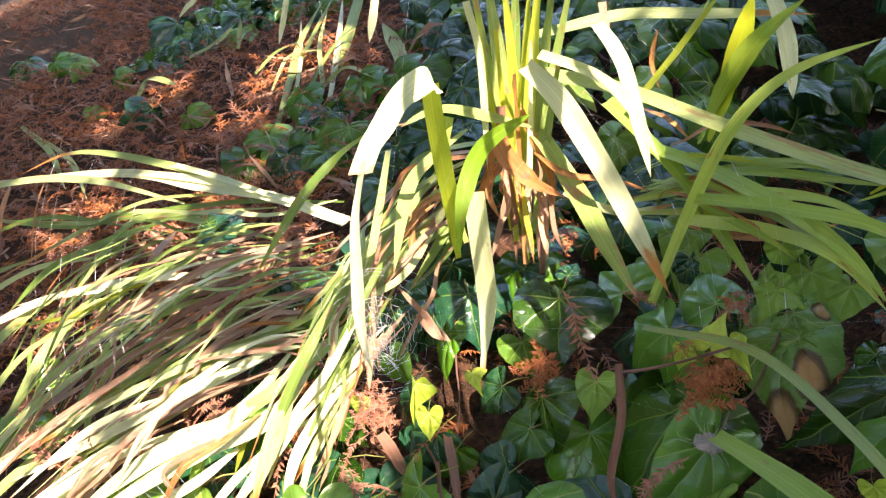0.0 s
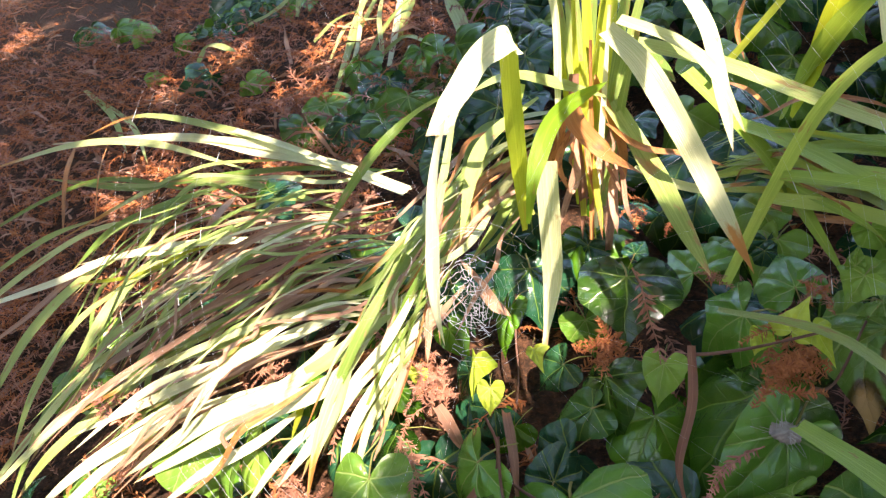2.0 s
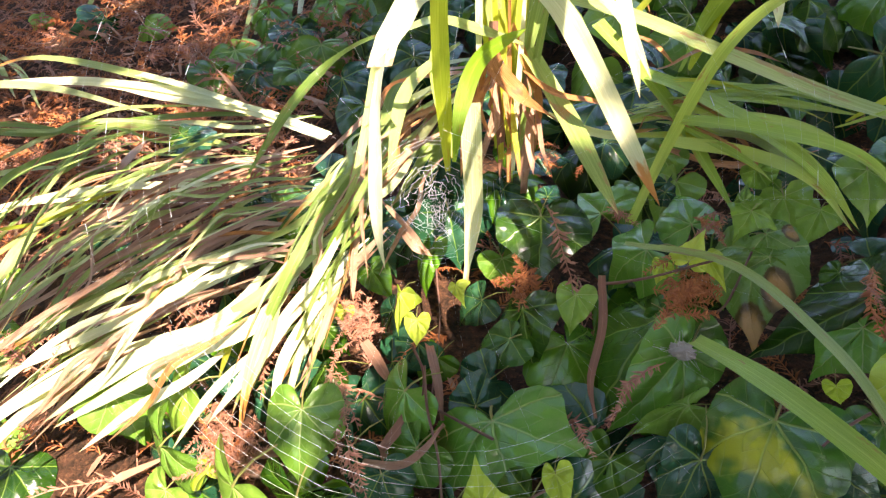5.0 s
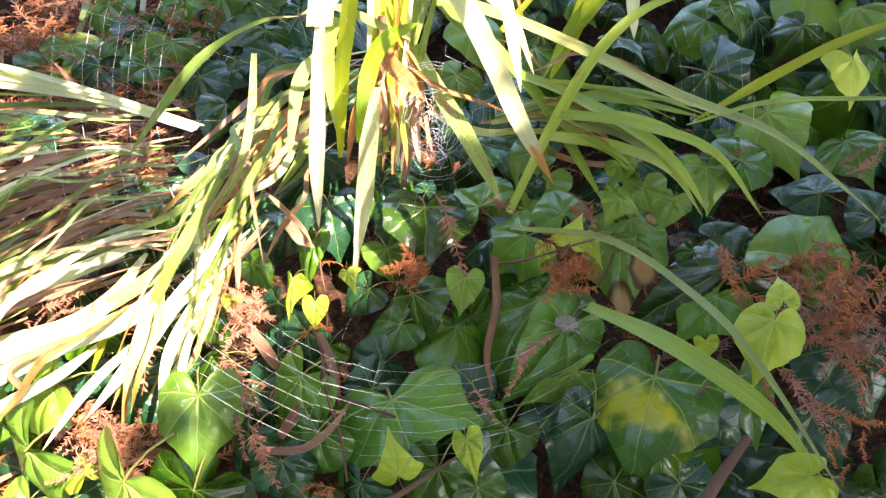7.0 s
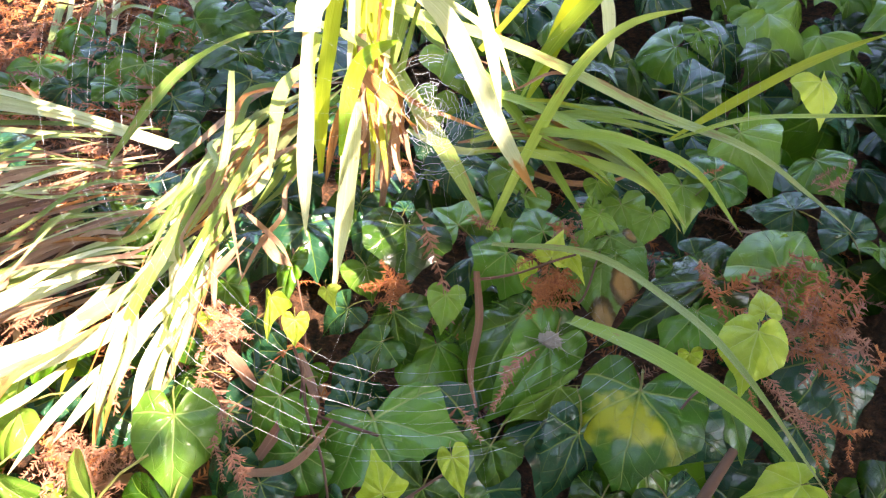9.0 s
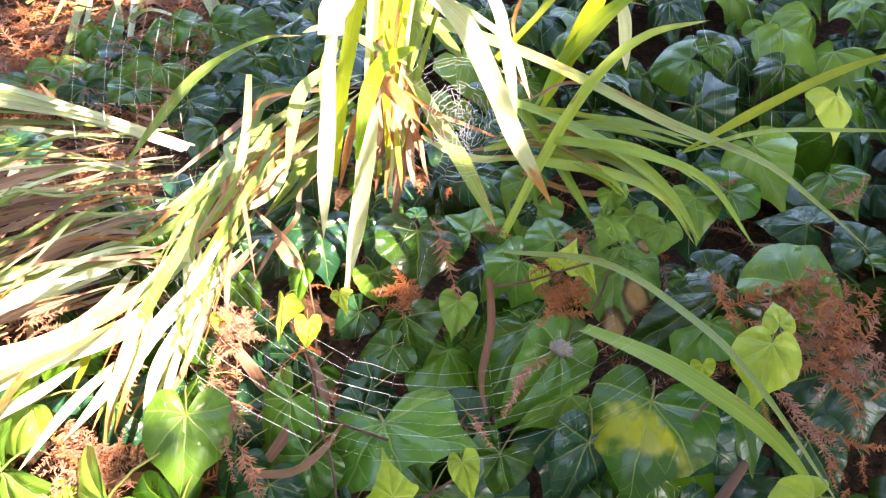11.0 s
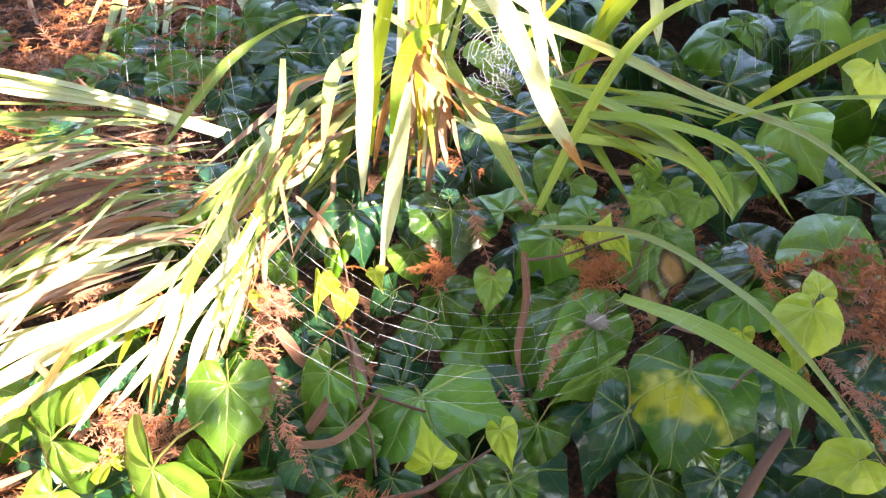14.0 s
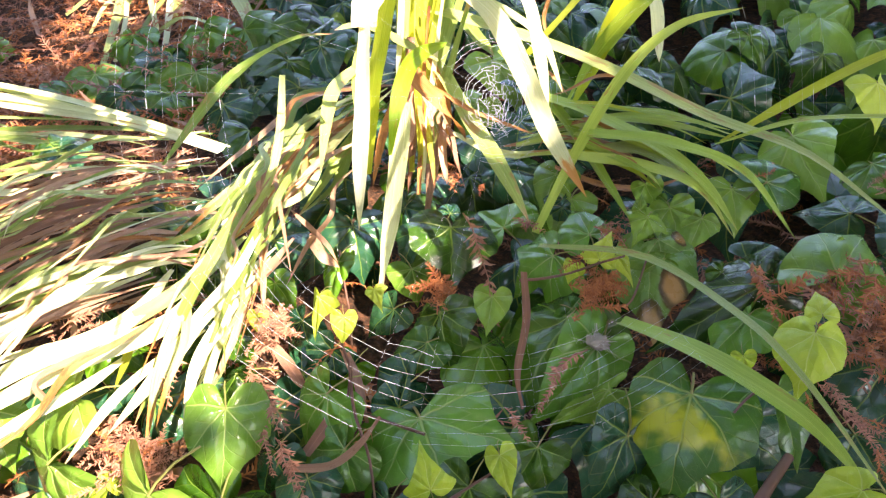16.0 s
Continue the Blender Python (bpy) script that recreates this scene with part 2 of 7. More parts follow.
STRAP_BROWN = blade_material("strap_brown", (0.20, 0.085, 0.05), (0.40, 0.22, 0.14), (0.20, 0.09, 0.05), 0.9, 0.15, (0.50, 0.26, 0.14), 0.55, 0.12)
STRAP_RUST = blade_material("strap_rust", (0.36, 0.13, 0.035), (0.54, 0.24, 0.08), (0.25, 0.10, 0.04), 0.9, 0.25, (0.65, 0.28, 0.06), 0.55, 0.2)
NEEDLE_RUST = needle_material("needle_rust", (0.24, 0.065, 0.022), (0.52, 0.18, 0.06))
NEEDLE_PINK = needle_material("needle_pink_brown", (0.22, 0.08, 0.05), (0.48, 0.22, 0.14))
LITTER_TAN = needle_material("litter_tan", (0.24, 0.11, 0.07), (0.48, 0.27, 0.17))
STALK = needle_material("leaf_stalk", (0.20, 0.16, 0.05), (0.30, 0.30, 0.08))
STEM_BROWN = needle_material("stem_brown", (0.10, 0.05, 0.035), (0.20, 0.10, 0.07))
SOIL = soil_material()
SILK = silk_material()
COCOON = needle_material("old_silk", (0.22, 0.17, 0.14), (0.78, 0.72, 0.68))
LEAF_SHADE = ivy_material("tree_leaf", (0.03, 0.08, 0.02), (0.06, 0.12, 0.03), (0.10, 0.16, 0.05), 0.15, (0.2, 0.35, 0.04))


# ======== mesh makers ========
def mesh(name, verts, faces, mat, uvs=None, smooth=True):
    me = bpy.data.meshes.new(name)
    me.from_pydata([tuple(v) for v in verts], [], faces)
    me.materials.append(mat)
    if uvs is not None:
        lay = me.uv_layers.new(name="UVMap")
        idx = np.empty(len(me.loops), dtype=np.int32)
        me.loops.foreach_get("vertex_index", idx)
        lay.data.foreach_set("uv", np.asarray(uvs, dtype=np.float32)[idx].ravel())
    if smooth:
        me.polygons.foreach_set("use_smooth", [True] * len(me.polygons))
    me.update()
    return me


def part(name, me, parent, label=""):
    ob = new(name, me)
    ob.parent = parent
    if label:
        ob["label"] = label
    return ob


def thing(name, label, category, group="", kind=""):
    return tagged(new(name), label, category, group, kind)


HALF = {
    "heart": [(0, 1), (0.09, 0.80), (0.28, 0.54), (0.46, 0.25), (0.51, -0.02), (0.40, -0.25), (0.19, -0.28), (0.03, -0.09)],
    "shield": [(0, 1), (0.09, 0.81), (0.25, 0.61), (0.43, 0.45), (0.56, 0.29), (0.57, 0.08), (0.52, -0.14), (0.38, -0.31), (0.17, -0.28), (0.03, -0.09)],
    "three": [(0, 1), (0.09, 0.78), (0.22, 0.55), (0.40, 0.45), (0.60, 0.39), (0.56, 0.14), (0.50, -0.10), (0.36, -0.27), (0.16, -0.24), (0.03, -0.08)],
    "five": [(0, 1), (0.11, 0.78), (0.24, 0.57), (0.42, 0.51), (0.62, 0.49), (0.58, 0.26), (0.58, 0.07), (0.63, -0.11), (0.48, -0.25), (0.28, -0.31), (0.12, -0.20), (0.03, -0.07)],
    "arrow": [(0, 1), (0.12, 0.70), (0.29, 0.42), (0.48, 0.20), (0.66, 0.01), (0.48, -0.13), (0.28, -0.20), (0.12, -0.15), (0.02, -0.05)],
}


def ivy_mesh(kind, mat, seed, na=46, nr=6, droop=0.22, fold=0.16, wave=0.05, width=1.0):
    """A unit ivy leaf: stalk joint at the origin, tip along +y, upper side +z."""
    rr = random.Random(seed)
    skew, ph, bulge = rr.uniform(-0.10, 0.10), rr.uniform(0, 6.28), rr.uniform(0.010, 0.028)
    half = [Vector((x, y, 0)) for x, y in HALF[kind]]
    line = curve_points(half, na // 2)
    rim = [Vector((-p.x * (1 + skew), p.y - 0.5 * skew * p.x, 0)) for p in reversed(line)] + [Vector((p.x * (1 - skew), p.y + 0.5 * skew * p.x, 0)) for p in line[1:]]
    bite = rr.randrange(len(rim)) if rr.random() < 0.4 else -9
    verts, uvs, faces = [(0, 0, 0)], [(0, 0)], []
    for i, p in enumerate(rim):
        a = math.atan2(p.x, p.y)
        reach = p.length * (1 + 0.022 * math.sin(5 * a + ph) + 0.016 * math.sin(13 * a + 2 * ph))
        if abs(i - bite) < 2 and abs(a) > 0.3:
            reach *= 0.86
        for j in range(1, nr + 1):
            s = j / nr
            r = reach * s
            x, y = r * math.sin(a), r * math.cos(a)
            z = -droop * r * r * (0.6 + 0.4 * math.cos(a)) + fold * abs(x) - (0.45 + 1.3 * max(0.0, fold)) * x * x
            z += wave * s * s * math.sin(3.1 * a + ph) + 0.055 * math.sin(5.2 * x + ph) * math.sin(4.6 * y + 1.7 * ph) + 0.012 * math.sin(9 * x + 2 * ph) * math.sin(8 * y)
            z += bulge * math.sin(math.pi * min(1.0, s * 1.1)) * (1 - math.cos(2 * math.pi * abs(a) / 0.84)) * 0.5 * (1 + 0.6 * math.sin(2.3 * a + 2 * ph))
            verts.append((x * width, y, z))
            uvs.append((x, y))
    for i in range(len(rim) - 1):
        a0, b0 = 1 + i * nr, 1 + (i + 1) * nr
        faces.append((0, b0, a0))
        for j in range(nr - 1):
            faces.append((a0 + j, b0 + j, b0 + j + 1, a0 + j + 1))
    return mesh("ivy_leaf", verts, faces, mat, uvs)


def tube(points, radius, sides=5, taper=1.0):
    """Verts and faces of a tube along points."""
    pts = [Vector(p) for p in points]
    verts, faces = [], []
    for i, p in enumerate(pts):
        t = (pts[min(i + 1, len(pts) - 1)] - pts[max(i - 1, 0)]).normalized()
        s = t.cross(Vector((0.31, 0.2, 0.93))).normalized()
        q = t.cross(s)
        rad = radius * (1 + (taper - 1) * i / max(1, len(pts) - 1))
        for k in range(sides):
            a = 2 * math.pi * k / sides
            verts.append(p + (s * math.cos(a) + q * math.sin(a)) * rad)
    for i in range(len(pts) - 1):
        for k in range(sides):
            k2 = (k + 1) % sides
            faces.append((i * sides + k, i * sides + k2, (i + 1) * sides + k2, (i + 1) * sides + k))
    return verts, faces


def curve_points(ctrl, n):
    """A smooth line through the control points, n + 1 points evenly by parameter."""
    c = [Vector(p) for p in ctrl]
    c = [c[0] * 2 - c[1]] + c + [c[-1] * 2 - c[-2]]
    out, m = [], len(c) - 3
    for i in range(n + 1):
        f = i / n * m
        k = min(int(f), m - 1)
        t = f - k
        p0, p1, p2, p3 = c[k:k + 4]
        out.append(0.5 * (2 * p1 + (p2 - p0) * t + (2 * p0 - 5 * p1 + 4 * p2 - p3) * t * t + (3 * p1 - p0 - 3 * p2 + p3) * t ** 3))
    return out


def blade_mesh(ctrl, width, mat, seed=0, twist=0.0, keel=0.28, blunt=0.0, face=(0.0, -0.55, 0.85), rise=0.22):
    """A strap leaf along the control points, root first: keeled, gently twisted, running out to a point."""
    rr = random.Random(seed)
    pts = curve_points(ctrl, 22)
    lens = [0.0]
    for a, b in zip(pts, pts[1:]):
        lens.append(lens[-1] + (b - a).length)
    verts, uvs, faces = [], [], []
    across = (-1.0, -0.55, 0.0, 0.55, 1.0)
    w0, face = rr.uniform(0, 6), Vector(face).normalized()
    for i, p in enumerate(pts):
        s = lens[i] / lens[-1]
        t = (pts[min(i + 1, 22)] - pts[max(i - 1, 0)]).normalized()
        side = t.cross(face)
        side = side.normalized() if side.length > 1e-3 else t.orthogonal().normalized()
        side = Matrix.Rotation(twist * (s - 0.4) + 0.12 * math.sin(5 * s + w0), 3, t) @ side
        nrm = side.cross(t)
        tip = max(blunt, 1 - max(0.0, (s - 0.55) / 0.45) ** 1.9)
        w = 0.5 * width * (rise + (1 - rise) * min(1.0, s / 0.3)) * tip * (1 + 0.04 * math.sin(11 * s + w0))
        for q in across:
            lift = keel * w * abs(q) + 0.06 * w * math.sin(14 * s + 3 * q + w0)
            verts.append(p + side * (q * w) + nrm * lift)
            uvs.append((0.5 + 0.5 * q, s))
    for i in range(22):
        for k in range(4):
            a = i * 5 + k
            faces.append((a, a + 1, a + 6, a + 5))
    return mesh("strap_leaf", verts, faces, mat, uvs)


def spray_data(seed, length=0.06, needle=0.011, n=16, curl=0.4):
    """Verts and faces of a fallen spray: a thin bent stem with two ragged ranks of curling flat needles."""
    rr = random.Random(seed)
    sway, ph = rr.uniform(-0.16, 0.16), rr.uniform(0, 6)

    def along(s):
        return Vector((sway * length * math.sin(2.4 * s) + 0.03 * length * math.sin(7 * s + ph), length * s, curl * length * 0.4 * math.sin(2.6 * s)))

    verts, faces = tube([along(i / 5) for i in range(6)], 0.0007, 3, 0.5)
    n = int(n * 1.35)
    for i in range(n):
        s = 0.04 + 0.95 * (i + rr.uniform(-0.3, 0.3)) / n
        p = along(s)
        for sgn in (-1, 1):
            if rr.random() < 0.12:
                continue
            ln = needle * (0.5 + 0.5 * math.sin(math.pi * min(1, s * 1.05 + 0.14))) * rr.uniform(0.6, 1.2)
            a = rr.gauss(0.85, 0.2)
            d = Vector((sgn * math.sin(a), math.cos(a), rr.gauss(0.1, 0.45))).normalized()
            side = (d.cross(Vector((rr.gauss(0, 0.4), rr.gauss(0, 0.4), 1))).normalized()) * rr.uniform(0.0006, 0.0011)
            hook = Vector((rr.gauss(0, 0.12) * ln, rr.gauss(0, 0.12) * ln, rr.uniform(-0.35, 0.05) * ln))
            m, q = p + d * ln * 0.5, p + d * ln + hook
            k = len(verts)
            verts += [p - side * 0.6, p + side * 0.6, m + side, q, m - side]
            faces += [(k, k + 1, k + 2, k + 4), (k + 4, k + 2, k + 3)]
    return verts, faces


def basis(y_axis, normal, scale=1.0, at=(0, 0, 0)):
    y = Vector(y_axis).normalized()
    x = y.cross(Vector(normal)).normalized()
    z = x.cross(y)
    m = Matrix((x, y, z)).transposed().to_4x4()
    return Matrix.Translation(at) @ m @ Matrix.Diagonal((scale, scale, scale, 1))


IVY, BED = {}, {}
for kname, kmat in (("dark", IVY_DARK), ("mid", IVY_MID), ("green", IVY_GREEN), ("young", IVY_YOUNG), ("old", IVY_OLD), ("spotted", IVY_SPOT)):
    for shape in ("five", "three", "heart", "shield", "arrow"):
        BED[kname, shape] = [ivy_mesh(shape, kmat, 11 * v + len(shape), 28, 4, droop=(0.35, 0.55, 0.2, 0.7)[v], fold=(0.12, -0.2, 0.32, -0.1)[v], wave=(0.06, 0.1, 0.08, 0.12)[v]) for v in range(4)] if kname in ("dark", "mid") else []
        IVY[kname, shape] = [ivy_mesh(shape, kmat, 7 * v + len(shape), droop=(0.30, 0.48, 0.2, 0.6)[v], fold=(0.10, -0.18, 0.28, -0.08)[v], wave=(0.06, 0.09, 0.08, 0.11)[v], width=1.0 + 0.04 * v) for v in range(4)]
STRAPS = {"G": STRAP_GREEN, "F": STRAP_GREEN_LIT, "B": STRAP_BROWN, "V": STRAP_VIVID, "L": STRAP_SUNLIT, "P": STRAP_SAGE, "Y": STRAP_GOLD, "T": STRAP_TIP, "W": STRAP_SUNLIT_TIP, "D": STRAP_DRY, "R": STRAP_RUST}
SPRAYS = [mesh("needle_spray", *spray_data(20 + i, 0.05 + 0.008 * (i % 4), 0.009 + 0.001 * (i % 3), 15 + i), (NEEDLE_RUST, NEEDLE_PINK)[i % 2], smooth=False) for i in range(6)]


# ======== the things ========
strap_count = 0


def strap(plant, width, kind, *ctrl, **more):
    """One strap leaf of a plant, root first."""
    global strap_count
    strap_count += 1
    if plant is lily_fallen:
        width *= 0.72
    return part("strap_leaf", blade_mesh(ctrl, width, STRAPS[kind], strap_count, **more), plant)


def sheaf(plant, width, kinds, n, one, two, rise=0.25, loose=0.02, low=0.0, seed=0):
    """Many strap leaves that lie loosely between two guide lines."""
    rr = random.Random(len(kinds) * 101 + n + seed)
    for i in range(n):
        f = min(1.1, max(-0.1, (i + rr.uniform(-1.5, 1.5)) / max(1, n - 1)))
        g = f + rr.gauss(0, 0.13)
        h = rr.uniform(-0.7, 1.1) * loose - low
        start, cut = rr.uniform(0.0, 0.28), rr.uniform(0.62, 1.08)
        m = len(one) - 1
        guide = curve_points([Vector(a).lerp(Vector(b), f + (g - f) * k / m) for k, (a, b) in enumerate(zip(one, two))], 30)
        ctrl = []
        for k in range(5):
            s = (start + (cut - start) * k / 4) * 30
            p = guide[min(30, int(s))] if s <= 30 else guide[30] * 2 - guide[28]
            lift = h + loose * 0.9 * math.sin(math.pi * k / 4) * rr.uniform(-0.2, 1.0)
            ctrl.append(p + Vector((rr.gauss(0, loose * 0.35), rr.gauss(0, loose * 0.35), lift)))
        strap(plant, width * rr.uniform(0.45, 1.15), rr.choice(kinds), *ctrl, twist=rr.uniform(-1.3, 1.3), rise=rise, face=(rr.gauss(-0.25, 0.2), rr.gauss(-0.35, 0.2), 0.88))


stalk_tube = tube([(0, 0.01, 0), (0.01, -0.14, -0.05), (0.03, -0.32, -0.22), (0.03, -0.45, -0.5)], 0.014, 6, 0.8)
STALK_MESH = mesh("stalk", *stalk_tube, STALK)


def ivy_leaf(kind, shape, var, base, tip, normal, width=1.0, turn=0):
    """One leaf of the ivy: its stalk's joint, its tip, and where its upper side looks."""
    b, t = Vector(base), Vector(tip)
    nrm = Matrix.Rotation(radians(turn), 3, (t - b).normalized()) @ Vector(normal)
    ob = part("ivy_leaf", IVY[kind, shape][var % 4], ivy)
    ob.matrix_local = basis(t - b, nrm, (t - b).length, b) @ Matrix.Diagonal((width, 1, 1, 1))
    part("stalk", STALK_MESH, ob)
    return ob


def ivy_stem(radius, *ctrl):
    """A runner or leaf stalk of the ivy."""
    v, f = tube(curve_points(ctrl, 10), radius, 6, 0.7)
    return part("runner", mesh("runner", v, f, STEM_BROWN), ivy, "thin reddish brown ivy runner")


def spray(k, a, b, wide=1.0):
    """A fallen conifer spray between two places."""
    a, b = Vector(a), Vector(b)
    ob = tagged(new("needle_spray", SPRAYS[k % 6]), "dry rust-brown conifer spray fallen on the ivy", "twig", "fallen sprays")
    ln = (b - a).length / 0.055
    ob.matrix_world = basis(b - a, GN + Vector((0.1, -0.5, 0.2)), 1.0, a) @ Matrix.Diagonal((ln * wide, ln, ln, 1))
    return ob


ivy = thing("ivy", "dark green glossy ivy with pale veins covering the bank", "ivy")
lily = thing("strap_leaved_plant", "tall clump of sunlit strap leaves with dry brown bases", "plant")
lily_fallen = thing("strap_leaved_plant", "fallen sheaf of strap leaves, half dry, coloured pale for full sun", "plant")
lily_side = thing("strap_leaved_plant", "arching green strap leaves over shaded ivy", "plant")
lily_back = thing("strap_leaved_plant", "thin upright strap leaves beyond the needle litter", "plant")


strap(lily, 0.0143, "Y", (0.009, 0.509, 0.093), (0.007, 0.500, 0.156), (0.004, 0.465, 0.212), (0.003, 0.437, 0.254), rise=0.3, blunt=0.9, face=(0.3, -0.9, 0.2))
strap(lily, 0.0188, "L", (0.006, 0.418, 0.261), (-0.002, 0.408, 0.264), (-0.016, 0.393, 0.257), (-0.030, 0.360, 0.248), (-0.037, 0.334, 0.242), rise=1.0, blunt=0.72, face=(-0.35, -0.8, 0.5), keel=0.12)
strap(lily, 0.0093, "L", (-0.035, 0.339, 0.246), (-0.041, 0.314, 0.225), (-0.044, 0.302, 0.201), (-0.046, 0.294, 0.171), (-0.045, 0.299, 0.145), rise=1.0, face=(-0.75, -0.6, 0.2), keel=0.15)
strap(lily, 0.0167, "L", (0.025, 0.478, 0.162), (0.026, 0.486, 0.112), (0.027, 0.506, 0.044), (0.017, 0.487, -0.004), rise=0.9, face=(0.1, -0.8, 0.6), blunt=0.3)
strap(lily, 0.0125, "V", (0.008, 0.441, 0.134), (0.017, 0.460, 0.167), (0.037, 0.493, 0.190), (0.080, 0.540, 0.194), face=(0.1, -0.9, 0.4))
strap(lily, 0.0154, "W", (0.072, 0.498, 0.242), (0.087, 0.461, 0.227), (0.107, 0.441, 0.190), (0.124, 0.420, 0.151), (0.133, 0.373, 0.122), rise=0.8, face=(-0.5, -0.6, 0.6))
strap(lily, 0.0112, "L", (0.092, 0.561, 0.233), (0.128, 0.531, 0.219), (0.143, 0.493, 0.204), (0.162, 0.482, 0.165), rise=0.8)
strap(lily, 0.0147, "P", (0.089, 0.616, 0.208), (0.158, 0.561, 0.195), (0.206, 0.489, 0.183), (0.282, 0.450, 0.153), (0.335, 0.395, 0.140), (0.364, 0.349, 0.118), (0.386, 0.312, 0.097), rise=0.8)
strap(lily, 0.0091, "F", (0.161, 0.494, 0.035), (0.184, 0.483, 0.118), (0.202, 0.459, 0.190), (0.236, 0.451, 0.227), (0.295, 0.452, 0.241), rise=0.8, face=(-0.2, -0.8, 0.5))
strap(lily, 0.0183, "G", (0.091, 0.590, 0.160), (0.113, 0.558, 0.120), (0.127, 0.500, 0.089), (0.143, 0.473, 0.056), rise=0.9)
strap(lily, 0.0143, "F", (0.154, 0.599, 0.176), (0.197, 0.538, 0.126), (0.217, 0.480, 0.086), (0.229, 0.448, 0.060), rise=0.9)
strap(lily, 0.0165, "F", (0.180, 0.572, 0.140), (0.210, 0.515, 0.138), (0.245, 0.449, 0.125), (0.271, 0.418, 0.105), (0.291, 0.391, 0.074), rise=0.8)
strap(lily, 0.0119, "F", (0.187, 0.475, 0.134), (0.234, 0.429, 0.139), (0.294, 0.407, 0.120), (0.334, 0.371, 0.072), rise=0.8)
strap(lily, 0.0123, "F", (0.187, 0.496, 0.107), (0.233, 0.451, 0.111), (0.263, 0.418, 0.103), (0.294, 0.398, 0.066), rise=0.8)
strap(lily, 0.0090, "Y", (0.302, 0.451, 0.131), (0.343, 0.419, 0.179), (0.372, 0.391, 0.214), (0.418, 0.366, 0.243))
strap(lily, 0.0058, "F", (0.285, 0.437, 0.134), (0.331, 0.406, 0.162), (0.366, 0.369, 0.176), (0.417, 0.339, 0.185))
strap(lily, 0.0076, "Y", (0.067, 0.586, 0.110), (0.062, 0.605, 0.165), (0.055, 0.616, 0.230), (0.048, 0.615, 0.292), rise=0.9, blunt=0.6)
strap(lily, 0.0124, "G", (0.072, 0.586, 0.109), (0.069, 0.605, 0.167), (0.066, 0.619, 0.234), (0.061, 0.619, 0.298), rise=0.9, blunt=0.6)
strap(lily, 0.0086, "Y", (0.077, 0.586, 0.109), (0.077, 0.605, 0.166), (0.077, 0.618, 0.233), (0.075, 0.618, 0.296), rise=0.9, blunt=0.6)
strap(lily, 0.0095, "G", (0.069, 0.593, 0.123), (0.075, 0.610, 0.175), (0.082, 0.620, 0.236), (0.086, 0.617, 0.295), rise=0.9, blunt=0.6)
strap(lily, 0.0105, "Y", (0.075, 0.588, 0.113), (0.086, 0.605, 0.165), (0.096, 0.614, 0.226), (0.104, 0.612, 0.285), rise=0.9, blunt=0.6)
strap(lily, 0.0095, "G", (0.081, 0.592, 0.121), (0.093, 0.606, 0.168), (0.105, 0.612, 0.223), (0.114, 0.607, 0.276), rise=0.9, blunt=0.6)
strap(lily, 0.0057, "G", (0.066, 0.591, 0.119), (0.062, 0.605, 0.166), (0.057, 0.612, 0.221), (0.051, 0.607, 0.275), rise=0.9, blunt=0.6)
strap(lily, 0.0076, "G", (0.084, 0.595, 0.125), (0.101, 0.608, 0.173), (0.118, 0.615, 0.228), (0.131, 0.610, 0.282), rise=0.9, blunt=0.6)
strap(lily, 0.0057, "Y", (0.077, 0.604, 0.144), (0.085, 0.617, 0.189), (0.093, 0.623, 0.242), (0.099, 0.616, 0.293), rise=0.9, blunt=0.6)
strap(lily, 0.0057, "Y", (0.063, 0.565, 0.071), (0.064, 0.583, 0.125), (0.064, 0.594, 0.188), (0.063, 0.593, 0.250), rise=0.9, blunt=0.6)
strap(lily, 0.0048, "L", (0.072, 0.560, 0.061), (0.079, 0.577, 0.114), (0.086, 0.588, 0.177), (0.090, 0.587, 0.239), rise=0.9, blunt=0.6)
strap(lily, 0.0048, "Y", (0.060, 0.570, 0.080), (0.058, 0.585, 0.129), (0.054, 0.593, 0.187), (0.050, 0.590, 0.243), rise=0.9, blunt=0.6)
strap(lily, 0.0043, "R", (0.068, 0.556, 0.052), (0.071, 0.570, 0.101), (0.073, 0.579, 0.159), (0.073, 0.575, 0.217), rise=0.9, blunt=0.6)
strap(lily, 0.0067, "G", (0.079, 0.569, 0.077), (0.091, 0.581, 0.121), (0.102, 0.586, 0.173), (0.111, 0.579, 0.224), rise=0.9, blunt=0.6)
strap(lily, 0.0048, "Y", (0.054, 0.575, 0.089), (0.063, 0.585, 0.129), (0.074, 0.588, 0.176), (0.081, 0.579, 0.224), rise=0.9, blunt=0.6)
strap(lily, 0.0157, "R", (0.054, 0.573, 0.171), (0.058, 0.544, 0.159), (0.076, 0.524, 0.142), (0.119, 0.578, 0.095), rise=0.9)
strap(lily, 0.0047, "R", (0.069, 0.584, 0.147), (0.067, 0.559, 0.122), (0.070, 0.534, 0.096), (0.071, 0.520, 0.071), rise=0.9)
strap(lily, 0.0076, "D", (0.092, 0.568, 0.119), (0.084, 0.546, 0.099), (0.083, 0.522, 0.074))
strap(lily, 0.0055, "R", (0.055, 0.563, 0.152), (0.041, 0.542, 0.133), (0.046, 0.522, 0.116))
strap(lily, 0.0076, "R", (0.086, 0.583, 0.145), (0.108, 0.553, 0.133), (0.152, 0.576, 0.112), (0.180, 0.556, 0.106))
strap(lily, 0.0114, "G", (0.084, 0.574, 0.171), (0.044, 0.561, 0.190), (0.009, 0.546, 0.204), (-0.021, 0.503, 0.209))
